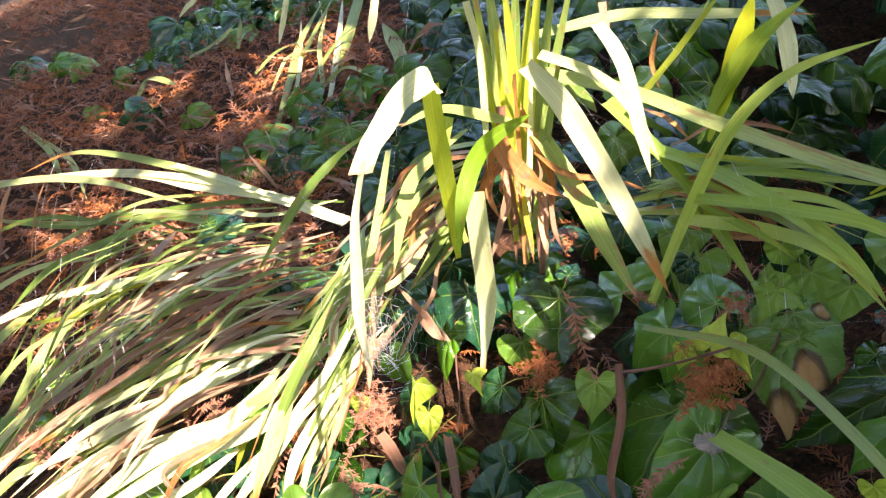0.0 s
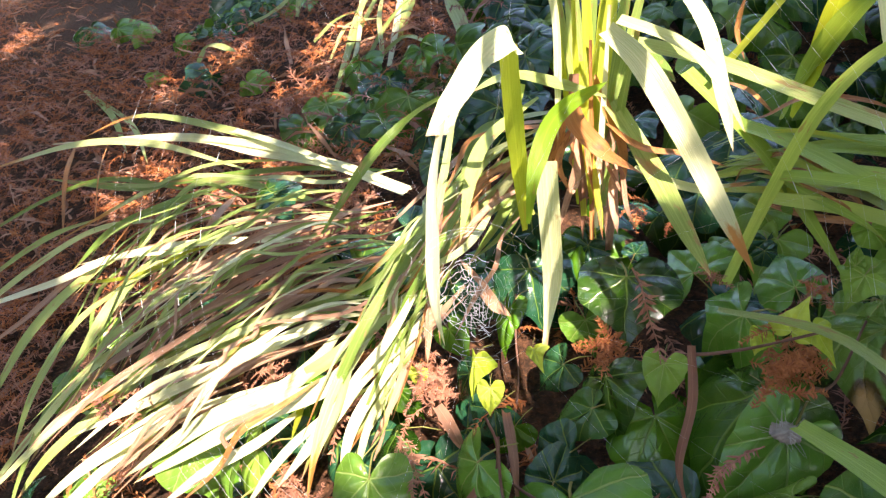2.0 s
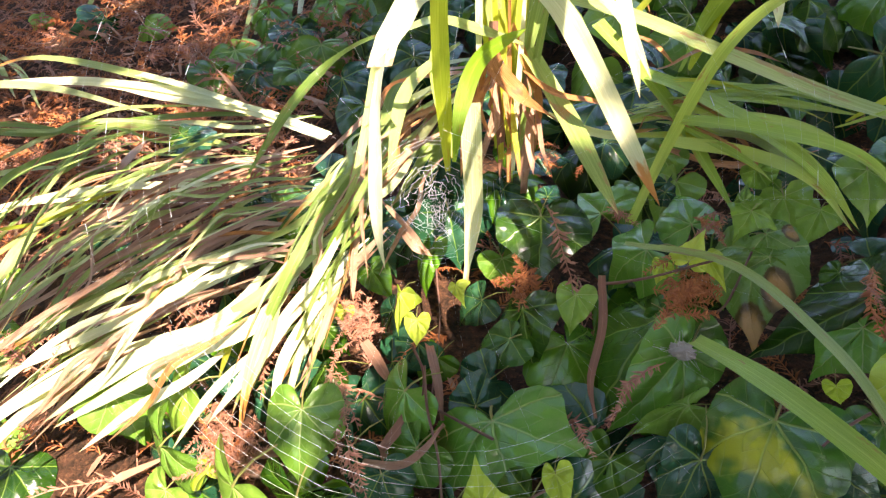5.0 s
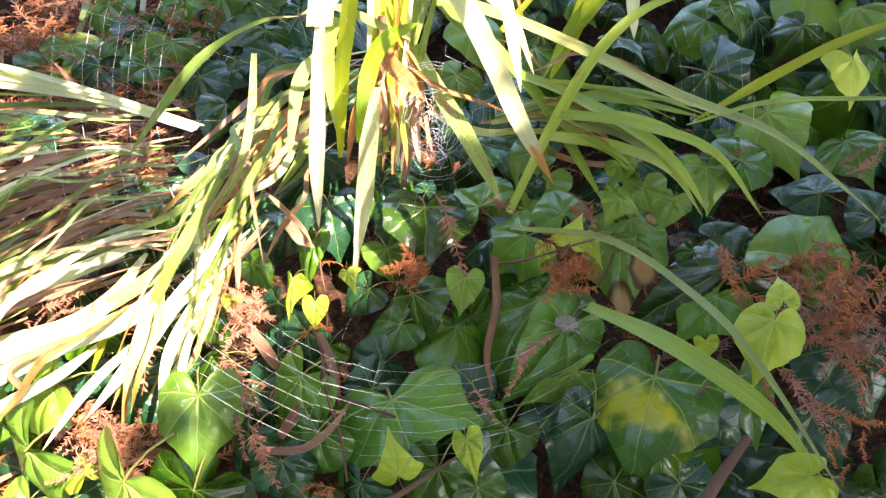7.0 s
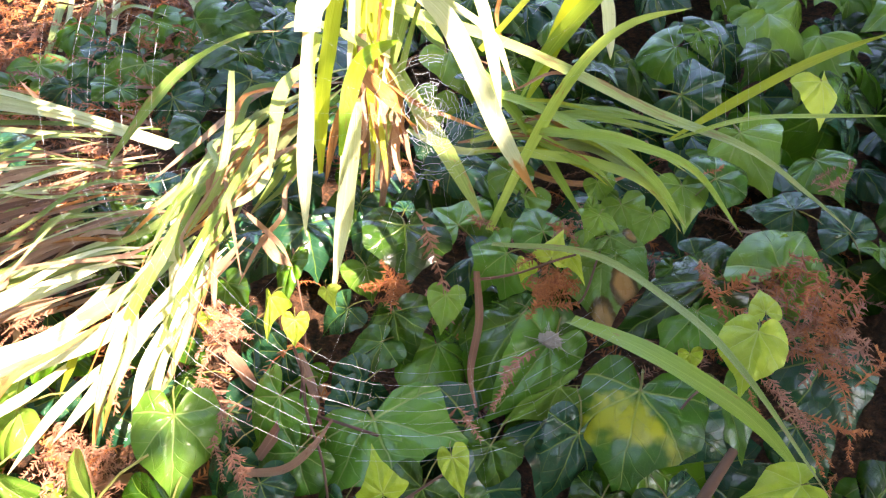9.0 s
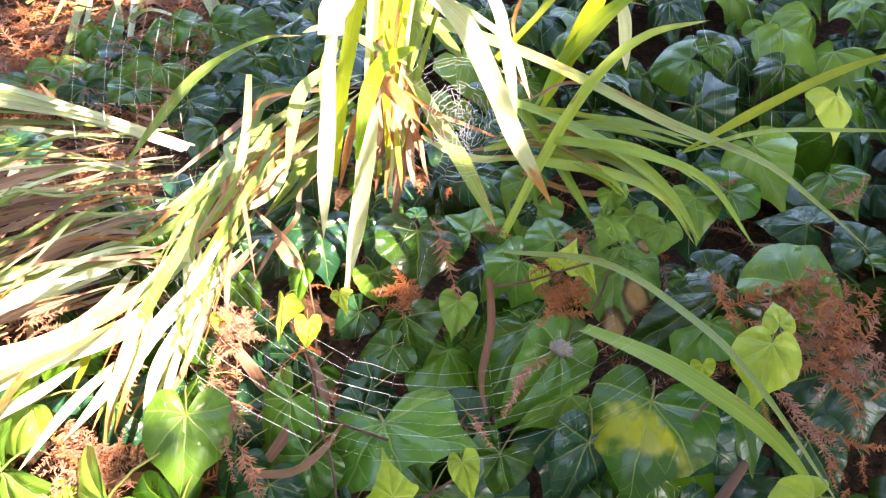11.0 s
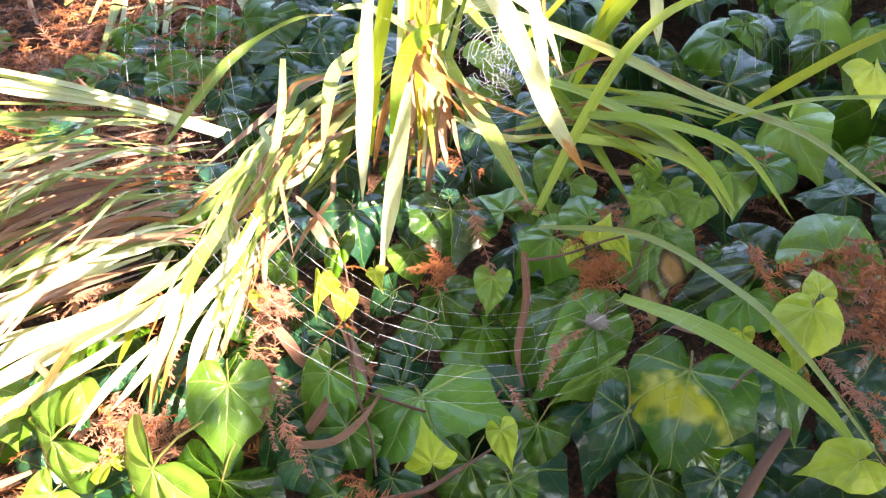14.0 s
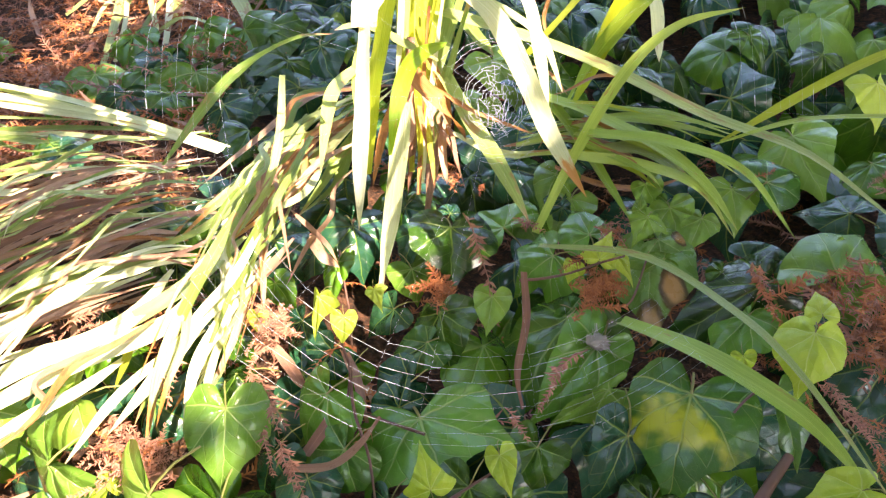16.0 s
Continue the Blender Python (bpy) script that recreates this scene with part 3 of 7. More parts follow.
strap(lily, 0.0133, "G", (0.054, 0.589, 0.158), (0.012, 0.731, 0.102), (-0.026, 0.716, 0.088), (-0.055, 0.626, 0.020))
strap(lily, 0.0104, "G", (0.031, 0.576, 0.176), (-0.000, 0.548, 0.166), (-0.023, 0.509, 0.156), (-0.040, 0.454, 0.116))
strap(lily, 0.0163, "T", (0.043, 0.576, 0.154), (-0.017, 0.695, 0.076), (-0.080, 0.647, 0.038), (-0.173, 0.614, -0.016))
strap(lily, 0.0135, "T", (0.041, 0.562, 0.149), (-0.009, 0.632, 0.066), (-0.057, 0.608, 0.037), (-0.107, 0.591, -0.002))
strap(lily, 0.0136, "G", (0.036, 0.562, 0.150), (-0.018, 0.666, 0.070), (-0.078, 0.614, 0.043), (-0.126, 0.559, -0.003))
strap(lily, 0.0089, "G", (-0.148, 0.506, 0.109), (-0.111, 0.534, 0.149), (-0.084, 0.570, 0.165), (-0.045, 0.541, 0.195), (-0.014, 0.543, 0.199))
strap(lily_side, 0.0106, "F", (0.173, 0.582, 0.088), (0.223, 0.533, 0.124), (0.263, 0.486, 0.137), (0.324, 0.461, 0.129))
strap(lily_side, 0.0105, "T", (0.172, 0.579, 0.087), (0.228, 0.513, 0.122), (0.259, 0.459, 0.120), (0.278, 0.441, 0.101))
strap(lily_side, 0.0099, "F", (0.181, 0.590, 0.091), (0.239, 0.530, 0.128), (0.284, 0.504, 0.136), (0.331, 0.472, 0.133))
strap(lily_side, 0.0111, "F", (0.189, 0.585, 0.103), (0.233, 0.485, 0.128), (0.278, 0.457, 0.125), (0.311, 0.427, 0.108))
strap(lily_side, 0.0098, "Y", (0.163, 0.584, 0.074), (0.201, 0.510, 0.103), (0.229, 0.470, 0.103), (0.254, 0.458, 0.087))
strap(lily_side, 0.0103, "R", (0.169, 0.602, 0.079), (0.212, 0.551, 0.103), (0.244, 0.505, 0.104), (0.262, 0.482, 0.083))
strap(lily_side, 0.0174, "F", (0.251, 0.637, 0.110), (0.251, 0.588, 0.175), (0.243, 0.517, 0.232), (0.232, 0.434, 0.277))
strap(lily_side, 0.0185, "Y", (0.259, 0.636, 0.112), (0.252, 0.586, 0.185), (0.246, 0.551, 0.229), (0.233, 0.506, 0.270))
strap(lily_side, 0.0119, "T", (0.104, 0.629, 0.233), (0.172, 0.612, 0.243), (0.251, 0.587, 0.238), (0.318, 0.572, 0.232), rise=0.9)
strap(lily_side, 0.0148, "L", (0.280, 0.583, 0.253), (0.282, 0.558, 0.227), (0.283, 0.544, 0.200), (0.282, 0.532, 0.179), rise=1.0)
strap(lily_side, 0.0120, "L", (0.139, 0.570, 0.248), (0.148, 0.550, 0.232), (0.155, 0.536, 0.207), (0.162, 0.502, 0.143), rise=1.0)
strap(lily_side, 0.0046, "F", (0.183, 0.584, 0.190), (0.209, 0.593, 0.208), (0.237, 0.609, 0.237), (0.249, 0.617, 0.252))
strap(lily, 0.0037, "L", (-0.067, 0.428, 0.323), (-0.072, 0.419, 0.307), (-0.077, 0.413, 0.294))
strap(lily, 0.0050, "L", (-0.018, 0.425, 0.317), (-0.023, 0.416, 0.301), (-0.027, 0.410, 0.289))
strap(lily, 0.0037, "L", (-0.117, 0.428, 0.323), (-0.124, 0.426, 0.319), (-0.130, 0.423, 0.314))
# added unseen: upper leaves arch forwards over the path, striping those below with shade
upper = random.Random(31)
for k in range(13):
    ex, ey = -0.34 + 0.05 * k + upper.uniform(-0.02, 0.02), upper.uniform(0.08, 0.22)
    rx = 0.03 + 0.007 * k
    strap(lily, upper.uniform(0.010, 0.017), upper.choice("GPLY"), (rx, 0.612, 0.285), (rx + 0.25 * (ex - rx), 0.57, 0.43 + upper.uniform(0, 0.05)), (rx + 0.65 * (ex - rx), 0.38, 0.52 + upper.uniform(-0.03, 0.05)), (ex, ey, 0.44 + upper.uniform(0, 0.04)), rise=0.8)
strap(lily, 0.0085, "B", (0.061, 0.585, 0.189), (0.059, 0.575, 0.147), (0.063, 0.570, 0.097), (0.062, 0.570, 0.044), rise=0.9, face=(0, -0.9, 0.3))
strap(lily, 0.0065, "Y", (0.069, 0.590, 0.197), (0.066, 0.572, 0.148), (0.070, 0.566, 0.092), (0.073, 0.566, 0.045), rise=0.9, face=(0, -0.9, 0.3))
strap(lily, 0.013, "B", (0.094, 0.600, 0.140), (0.090, 0.590, 0.100), (0.089, 0.585, 0.062), (0.087, 0.585, 0.023), rise=0.9, face=(0, -0.9, 0.3), blunt=0.5)
strap(lily, 0.0075, "R", (0.078, 0.600, 0.181), (0.088, 0.585, 0.154), (0.099, 0.580, 0.119), (0.097, 0.580, 0.069), rise=0.9, face=(0, -0.9, 0.3))
strap(lily, 0.008, "R", (0.052, 0.570, 0.173), (0.044, 0.565, 0.140), (0.032, 0.560, 0.107), (0.025, 0.560, 0.059), rise=0.9, face=(0, -0.9, 0.3))
strap(lily, 0.006, "D", (0.065, 0.575, 0.132), (0.052, 0.570, 0.092), (0.039, 0.565, 0.056), rise=0.9, face=(0, -0.9, 0.3))
strap(lily, 0.009, "T", (0.113, 0.600, 0.095), (0.138, 0.585, 0.085), (0.168, 0.570, 0.081), (0.204, 0.560, 0.089), rise=0.6)
strap(lily, 0.0075, "R", (0.207, 0.560, 0.071), (0.255, 0.550, 0.054), (0.310, 0.550, 0.047), (0.356, 0.550, 0.057), rise=0.6)
strap(lily, 0.011, "F", (0.016, 0.560, 0.194), (0.008, 0.555, 0.163), (0.012, 0.550, 0.121), (0.018, 0.545, 0.087), rise=0.9, blunt=0.4)
sheaf(lily, 0.0042, "DBRD", 7, [(0.059, 0.591, 0.161), (0.055, 0.568, 0.140), (0.047, 0.558, 0.120), (0.038, 0.536, 0.100)], [(0.081, 0.583, 0.146), (0.085, 0.560, 0.124), (0.087, 0.537, 0.102), (0.092, 0.521, 0.073)], loose=0.008, seed=8)
strap(lily_fallen, 0.0154, "T", (-0.105, 0.706, 0.048), (-0.219, 0.814, 0.051), (-0.343, 0.928, 0.059), (-0.555, 1.110, 0.044), (-0.711, 1.190, -0.007))
strap(lily_fallen, 0.0152, "G", (-0.107, 0.753, 0.051), (-0.255, 0.835, 0.035), (-0.425, 0.899, 0.009), (-0.527, 0.946, -0.011), (-0.775, 1.145, -0.055))
strap(lily_fallen, 0.0116, "T", (-0.194, 0.801, 0.035), (-0.304, 0.831, 0.030), (-0.446, 0.913, 0.005), (-0.651, 0.921, -0.073))
sheaf(lily_fallen, 0.0105, "DDDR", 9, [(-0.145, 0.749, -0.014), (-0.246, 0.774, -0.027), (-0.352, 0.784, -0.056), (-0.444, 0.767, -0.096)], [(-0.102, 0.617, -0.027), (-0.195, 0.599, -0.047), (-0.288, 0.570, -0.079), (-0.384, 0.548, -0.121)], loose=0.016, seed=21)
strap(lily_fallen, 0.0125, "L", (-0.093, 0.675, 0.063), (-0.186, 0.751, 0.072), (-0.333, 0.917, 0.062), (-0.562, 1.175, 0.025))
strap(lily_fallen, 0.0145, "L", (-0.100, 0.691, 0.053), (-0.217, 0.798, 0.062), (-0.420, 0.981, 0.039), (-0.772, 1.252, -0.031))
strap(lily_fallen, 0.0098, "G", (-0.230, 0.845, 0.041), (-0.364, 0.891, 0.032), (-0.440, 0.905, 0.013), (-0.484, 0.915, 0.002), (-0.701, 1.093, -0.047))
strap(lily_fallen, 0.0109, "L", (-0.115, 0.759, 0.052), (-0.190, 0.748, 0.049), (-0.267, 0.806, 0.038), (-0.325, 0.830, 0.026), (-0.469, 0.964, -0.010))
strap(lily_fallen, 0.0150, "G", (-0.182, 0.725, 0.026), (-0.261, 0.776, 0.034), (-0.393, 0.873, 0.015), (-0.437, 0.778, -0.016), (-0.468, 0.789, -0.044))
strap(lily_fallen, 0.0038, "R", (-0.623, 1.118, 0.007), (-0.562, 0.948, 0.013), (-0.525, 0.821, -0.022))
strap(lily_fallen, 0.0026, "R", (-0.453, 0.870, 0.008), (-0.454, 0.730, 0.002), (-0.497, 0.677, -0.042))
strap(lily_fallen, 0.0170, "G", (-0.345, 0.867, 0.012), (-0.425, 0.837, 0.004), (-0.503, 0.824, -0.020), (-0.566, 0.801, -0.064))
strap(lily_fallen, 0.0128, "L", (-0.159, 0.638, 0.032), (-0.290, 0.679, 0.023), (-0.382, 0.719, 0.004), (-0.548, 0.799, -0.049))
strap(lily_fallen, 0.0065, "Y", (-0.278, 0.708, 0.006), (-0.339, 0.699, 0.008), (-0.420, 0.695, -0.016), (-0.550, 0.770, -0.060))
strap(lily_fallen, 0.0115, "D", (-0.185, 0.667, 0.014), (-0.256, 0.667, 0.015), (-0.321, 0.677, -0.002), (-0.419, 0.703, -0.046))
strap(lily_fallen, 0.0116, "D", (-0.207, 0.668, 0.002), (-0.276, 0.681, 0.006), (-0.360, 0.676, -0.019), (-0.436, 0.696, -0.058))
strap(lily_fallen, 0.0121, "G", (-0.239, 0.674, -0.005), (-0.281, 0.656, 0.000), (-0.356, 0.647, -0.023), (-0.388, 0.610, -0.060))
strap(lily_fallen, 0.0150, "G", (-0.181, 0.630, 0.008), (-0.253, 0.603, 0.003), (-0.329, 0.597, -0.019), (-0.376, 0.582, -0.057))
strap(lily_fallen, 0.0195, "G", (-0.371, 0.739, -0.020), (-0.415, 0.706, -0.018), (-0.437, 0.661, -0.033), (-0.474, 0.601, -0.076))
strap(lily_fallen, 0.0159, "G", (-0.350, 0.697, -0.028), (-0.384, 0.642, -0.027), (-0.424, 0.611, -0.044), (-0.445, 0.589, -0.075))
strap(lily_fallen, 0.0135, "G", (-0.330, 0.671, -0.037), (-0.361, 0.624, -0.034), (-0.377, 0.556, -0.052), (-0.402, 0.559, -0.079))
strap(lily_fallen, 0.0097, "T", (-0.125, 0.549, 0.019), (-0.183, 0.534, 0.021), (-0.249, 0.538, 0.003), (-0.336, 0.529, -0.024), (-0.438, 0.529, -0.074))
strap(lily_fallen, 0.0115, "G", (-0.165, 0.572, 0.001), (-0.217, 0.540, 0.001), (-0.285, 0.544, -0.017), (-0.362, 0.540, -0.040), (-0.418, 0.516, -0.082))
strap(lily_fallen, 0.0141, "L", (-0.128, 0.531, 0.015), (-0.176, 0.515, 0.019), (-0.265, 0.499, -0.010), (-0.428, 0.506, -0.076))
strap(lily_fallen, 0.0127, "L", (-0.169, 0.543, -0.000), (-0.231, 0.509, -0.003), (-0.332, 0.513, -0.031), (-0.423, 0.490, -0.083))
strap(lily_fallen, 0.0216, "L", (-0.151, 0.537, 0.004), (-0.185, 0.462, 0.001), (-0.258, 0.452, -0.022), (-0.346, 0.444, -0.070))
strap(lily_fallen, 0.0213, "L", (-0.126, 0.520, 0.003), (-0.155, 0.454, 0.003), (-0.219, 0.445, -0.017), (-0.338, 0.440, -0.074))
strap(lily_fallen, 0.0163, "L", (-0.081, 0.511, 0.008), (-0.126, 0.456, 0.006), (-0.152, 0.424, -0.008), (-0.198, 0.396, -0.047))
strap(lily_fallen, 0.0142, "L", (-0.087, 0.520, -0.002), (-0.113, 0.461, 0.000), (-0.136, 0.419, -0.014), (-0.148, 0.387, -0.045))
strap(lily_fallen, 0.0189, "G", (-0.089, 0.558, 0.020), (-0.139, 0.489, 0.014), (-0.188, 0.468, -0.004), (-0.253, 0.477, -0.042))
strap(lily_fallen, 0.0088, "T", (-0.140, 0.515, 0.008), (-0.141, 0.422, 0.011), (-0.154, 0.381, -0.000), (-0.163, 0.372, -0.026))
strap(lily_fallen, 0.0084, "T", (-0.111, 0.476, -0.023), (-0.123, 0.427, -0.014), (-0.139, 0.388, -0.048))
strap(lily_fallen, 0.0052, "D", (-0.058, 0.626, 0.074), (-0.064, 0.502, 0.070), (-0.063, 0.444, 0.038))
strap(lily_fallen, 0.0095, "T", (-0.008, 0.619, 0.066), (-0.039, 0.544, 0.064), (-0.071, 0.533, 0.052), (-0.108, 0.538, 0.022))
strap(lily_fallen, 0.0111, "G", (-0.011, 0.714, 0.083), (-0.058, 0.619, 0.073), (-0.121, 0.541, 0.040), (-0.226, 0.572, -0.005))
strap(lily_fallen, 0.0093, "T", (-0.036, 0.706, 0.075), (-0.089, 0.590, 0.058), (-0.122, 0.559, 0.043), (-0.152, 0.560, 0.013))
strap(lily_fallen, 0.0042, "D", (-0.124, 0.502, 0.021), (-0.173, 0.512, 0.030), (-0.239, 0.539, -0.005))
strap(lily_fallen, 0.0140, "D", (-0.335, 0.845, 0.005), (-0.340, 0.768, 0.010), (-0.370, 0.769, -0.020))
strap(lily_fallen, 0.0112, "D", (-0.248, 0.799, 0.021), (-0.257, 0.723, 0.025), (-0.278, 0.718, -0.003))
strap(lily_fallen, 0.0152, "D", (-0.430, 0.729, -0.050), (-0.368, 0.701, -0.016), (-0.319, 0.720, -0.019))
strap(lily_fallen, 0.0104, "G", (-0.369, 0.657, -0.051), (-0.358, 0.570, -0.044), (-0.352, 0.525, -0.050), (-0.369, 0.512, -0.079))
strap(lily_fallen, 0.0091, "D", (-0.250, 0.577, -0.043), (-0.299, 0.519, -0.047), (-0.338, 0.500, -0.062), (-0.370, 0.502, -0.092))
strap(lily_fallen, 0.0120, "L", (-0.179, 0.471, -0.027), (-0.209, 0.425, -0.023), (-0.252, 0.413, -0.038), (-0.309, 0.411, -0.076))
strap(lily_fallen, 0.0104, "L", (-0.128, 0.473, -0.018), (-0.169, 0.427, -0.017), (-0.195, 0.405, -0.029), (-0.227, 0.388, -0.062))
strap(lily_fallen, 0.0168, "G", (-0.383, 0.584, -0.075), (-0.403, 0.530, -0.069), (-0.445, 0.498, -0.088), (-0.483, 0.479, -0.123))
strap(lily_fallen, 0.0140, "L", (-0.292, 0.536, -0.047), (-0.342, 0.479, -0.051), (-0.398, 0.448, -0.073), (-0.448, 0.439, -0.110))
strap(lily_fallen, 0.0120, "D", (-0.308, 0.527, -0.069), (-0.345, 0.472, -0.070), (-0.390, 0.473, -0.103))
strap(lily_fallen, 0.0099, "L", (-0.215, 0.499, -0.027), (-0.296, 0.475, -0.034), (-0.372, 0.451, -0.060), (-0.431, 0.446, -0.099))
strap(lily_fallen, 0.0181, "T", (-0.331, 0.883, 0.024), (-0.520, 1.038, 0.021), (-0.718, 1.167, -0.011), (-1.007, 1.304, -0.089))
strap(lily_fallen, 0.0134, "G", (-0.414, 0.901, -0.007), (-0.576, 0.996, -0.014), (-0.705, 1.018, -0.046), (-0.875, 1.017, -0.116))
strap(lily_fallen, 0.0131, "P", (-0.417, 0.835, -0.015), (-0.530, 0.846, -0.024), (-0.619, 0.815, -0.056), (-0.742, 0.765, -0.122))
strap(lily_fallen, 0.0140, "L", (-0.371, 0.752, -0.023), (-0.477, 0.770, -0.029), (-0.572, 0.768, -0.057), (-0.774, 0.825, -0.125))
strap(lily_fallen, 0.0172, "G", (-0.476, 0.825, -0.044), (-0.527, 0.752, -0.052), (-0.561, 0.676, -0.076), (-0.587, 0.583, -0.123))
strap(lily_fallen, 0.0134, "G", (-0.428, 0.759, -0.043), (-0.486, 0.678, -0.054), (-0.502, 0.590, -0.076), (-0.508, 0.518, -0.113))
strap(lily_fallen, 0.0136, "P", (-0.373, 0.673, -0.049), (-0.437, 0.592, -0.062), (-0.475, 0.531, -0.085), (-0.529, 0.481, -0.131))
strap(lily_fallen, 0.0126, "D", (-0.435, 0.822, -0.039), (-0.530, 0.790, -0.051), (-0.592, 0.731, -0.080), (-0.689, 0.722, -0.130))
strap(lily_fallen, 0.0118, "L", (-0.329, 0.600, -0.045), (-0.399, 0.550, -0.054), (-0.454, 0.507, -0.078), (-0.523, 0.475, -0.125))
strap(lily_fallen, 0.0115, "D", (-0.405, 0.660, -0.066), (-0.448, 0.565, -0.076), (-0.492, 0.515, -0.119))
strap(lily_fallen, 0.0126, "L", (-0.290, 0.521, -0.055), (-0.346, 0.469, -0.060), (-0.394, 0.426, -0.082), (-0.451, 0.408, -0.123))
strap(lily_fallen, 0.0127, "G", (-0.578, 0.934, -0.047), (-0.642, 0.891, -0.053), (-0.772, 0.867, -0.116))
strap(lily_fallen, 0.0112, "G", (-0.466, 0.704, -0.075), (-0.476, 0.583, -0.080), (-0.470, 0.479, -0.098), (-0.472, 0.442, -0.127))
strap(lily_fallen, 0.0124, "R", (-0.750, 1.245, -0.026), (-0.669, 1.038, -0.022), (-0.614, 0.890, -0.056))
sheaf(lily_fallen, 0.0075, "LGTLD", 12, [(-0.120, 0.690, 0.050), (-0.230, 0.640, 0.040), (-0.330, 0.610, 0.012), (-0.450, 0.600, -0.050)], [(-0.070, 0.560, 0.035), (-0.140, 0.500, 0.032), (-0.220, 0.450, 0.006), (-0.320, 0.420, -0.060)], loose=0.03, seed=71)
sheaf(lily_fallen, 0.0065, "GTLDP", 12, [(-0.250, 0.800, 0.040), (-0.360, 0.740, 0.020), (-0.450, 0.660, -0.020), (-0.520, 0.560, -0.080)], [(-0.160, 0.640, 0.030), (-0.260, 0.570, 0.010), (-0.350, 0.510, -0.030), (-0.430, 0.470, -0.085)], loose=0.03, seed=72)
sheaf(lily_fallen, 0.0070, "GTRDG", 12, [(-0.030, 0.640, 0.080), (-0.080, 0.560, 0.070), (-0.130, 0.500, 0.030), (-0.180, 0.440, -0.030)], [(0.000, 0.620, 0.070), (-0.050, 0.540, 0.050), (-0.090, 0.480, 0.010), (-0.130, 0.420, -0.040)], loose=0.025, seed=73)
strap(lily_fallen, 0.013, "G", (-0.086, 0.516, 0.078), (-0.118, 0.468, 0.050), (-0.148, 0.441, 0.006), (-0.181, 0.406, -0.050), rise=0.7)
strap(lily_fallen, 0.011, "T", (-0.112, 0.486, 0.045), (-0.139, 0.454, 0.021), (-0.160, 0.419, -0.011), (-0.173, 0.381, -0.052), rise=0.7)
strap(lily_fallen, 0.01, "L", (-0.082, 0.492, 0.055), (-0.105, 0.463, 0.033), (-0.139, 0.449, 0.000), (-0.166, 0.422, -0.042), rise=0.7)
strap(lily_fallen, 0.009, "Y", (-0.199, 0.484, -0.010), (-0.183, 0.458, -0.015), (-0.196, 0.447, -0.046))
strap(lily_fallen, 0.009, "G", (-0.028, 0.572, 0.106), (-0.063, 0.504, 0.083), (-0.096, 0.485, 0.040), (-0.114, 0.480, 0.004), rise=0.7)
strap(lily_fallen, 0.01, "P", (-0.042, 0.657, 0.138), (-0.056, 0.569, 0.107), (-0.073, 0.542, 0.067), (-0.102, 0.546, 0.020), rise=0.7)
strap(lily_fallen, 0.0055, "B", (-0.062, 0.590, 0.090), (-0.074, 0.559, 0.060), (-0.077, 0.534, 0.024), (-0.083, 0.493, -0.015), rise=0.8)
strap(lily_fallen, 0.0075, "B", (-0.048, 0.568, 0.039), (-0.023, 0.535, 0.020), (-0.012, 0.526, 0.002))
strap(lily_fallen, 0.006, "D", (-0.131, 0.684, 0.058), (-0.185, 0.697, 0.025), (-0.234, 0.720, 0.005), (-0.281, 0.752, -0.013))
strap(lily_fallen, 0.008, "D", (-0.142, 0.667, 0.041), (-0.188, 0.672, 0.029), (-0.237, 0.697, -0.000), (-0.301, 0.713, -0.026))
strap(lily_fallen, 0.0075, "D", (-0.112, 0.507, 0.029), (-0.156, 0.544, 0.014), (-0.207, 0.572, -0.005), (-0.265, 0.594, -0.038))
sheaf(lily_fallen, 0.0100, "DDB", 9, [(-0.130, 0.720, 0.040), (-0.230, 0.690, 0.036), (-0.310, 0.670, 0.016), (-0.390, 0.650, -0.020)], [(-0.110, 0.600, 0.030), (-0.190, 0.560, 0.026), (-0.260, 0.530, 0.004), (-0.330, 0.510, -0.030)], loose=0.02, seed=81)
sheaf(lily_fallen, 0.0100, "DDBR", 8, [(-0.250, 0.560, 0.010), (-0.310, 0.520, -0.010), (-0.380, 0.490, -0.040), (-0.430, 0.470, -0.075)], [(-0.130, 0.470, 0.012), (-0.190, 0.430, 0.000), (-0.250, 0.410, -0.025), (-0.310, 0.400, -0.060)], loose=0.018, seed=82)
sheaf(lily_fallen, 0.0059, "DDDRT", 8, [(-0.114, 0.675, 0.034), (-0.210, 0.659, 0.035), (-0.302, 0.660, 0.014), (-0.418, 0.682, -0.042)], [(-0.087, 0.554, 0.018), (-0.161, 0.514, 0.021), (-0.243, 0.489, -0.002), (-0.362, 0.500, -0.071)], loose=0.03, seed=41)
sheaf(lily_fallen, 0.0096, "DGTG", 6, [(-0.189, 0.793, 0.035), (-0.304, 0.789, 0.022), (-0.416, 0.791, -0.009), (-0.552, 0.798, -0.068)], [(-0.139, 0.690, 0.029), (-0.235, 0.679, 0.021), (-0.340, 0.682, -0.008), (-0.465, 0.666, -0.069)], loose=0.035, seed=42)
sheaf(lily_fallen, 0.0108, "GDGRD", 14, [(-0.389, 0.894, -0.024), (-0.445, 0.858, -0.026), (-0.495, 0.803, -0.061), (-0.506, 0.695, -0.107)], [(-0.239, 0.798, -0.010), (-0.323, 0.768, -0.019), (-0.386, 0.708, -0.049), (-0.427, 0.621, -0.098)], loose=0.016, seed=23)
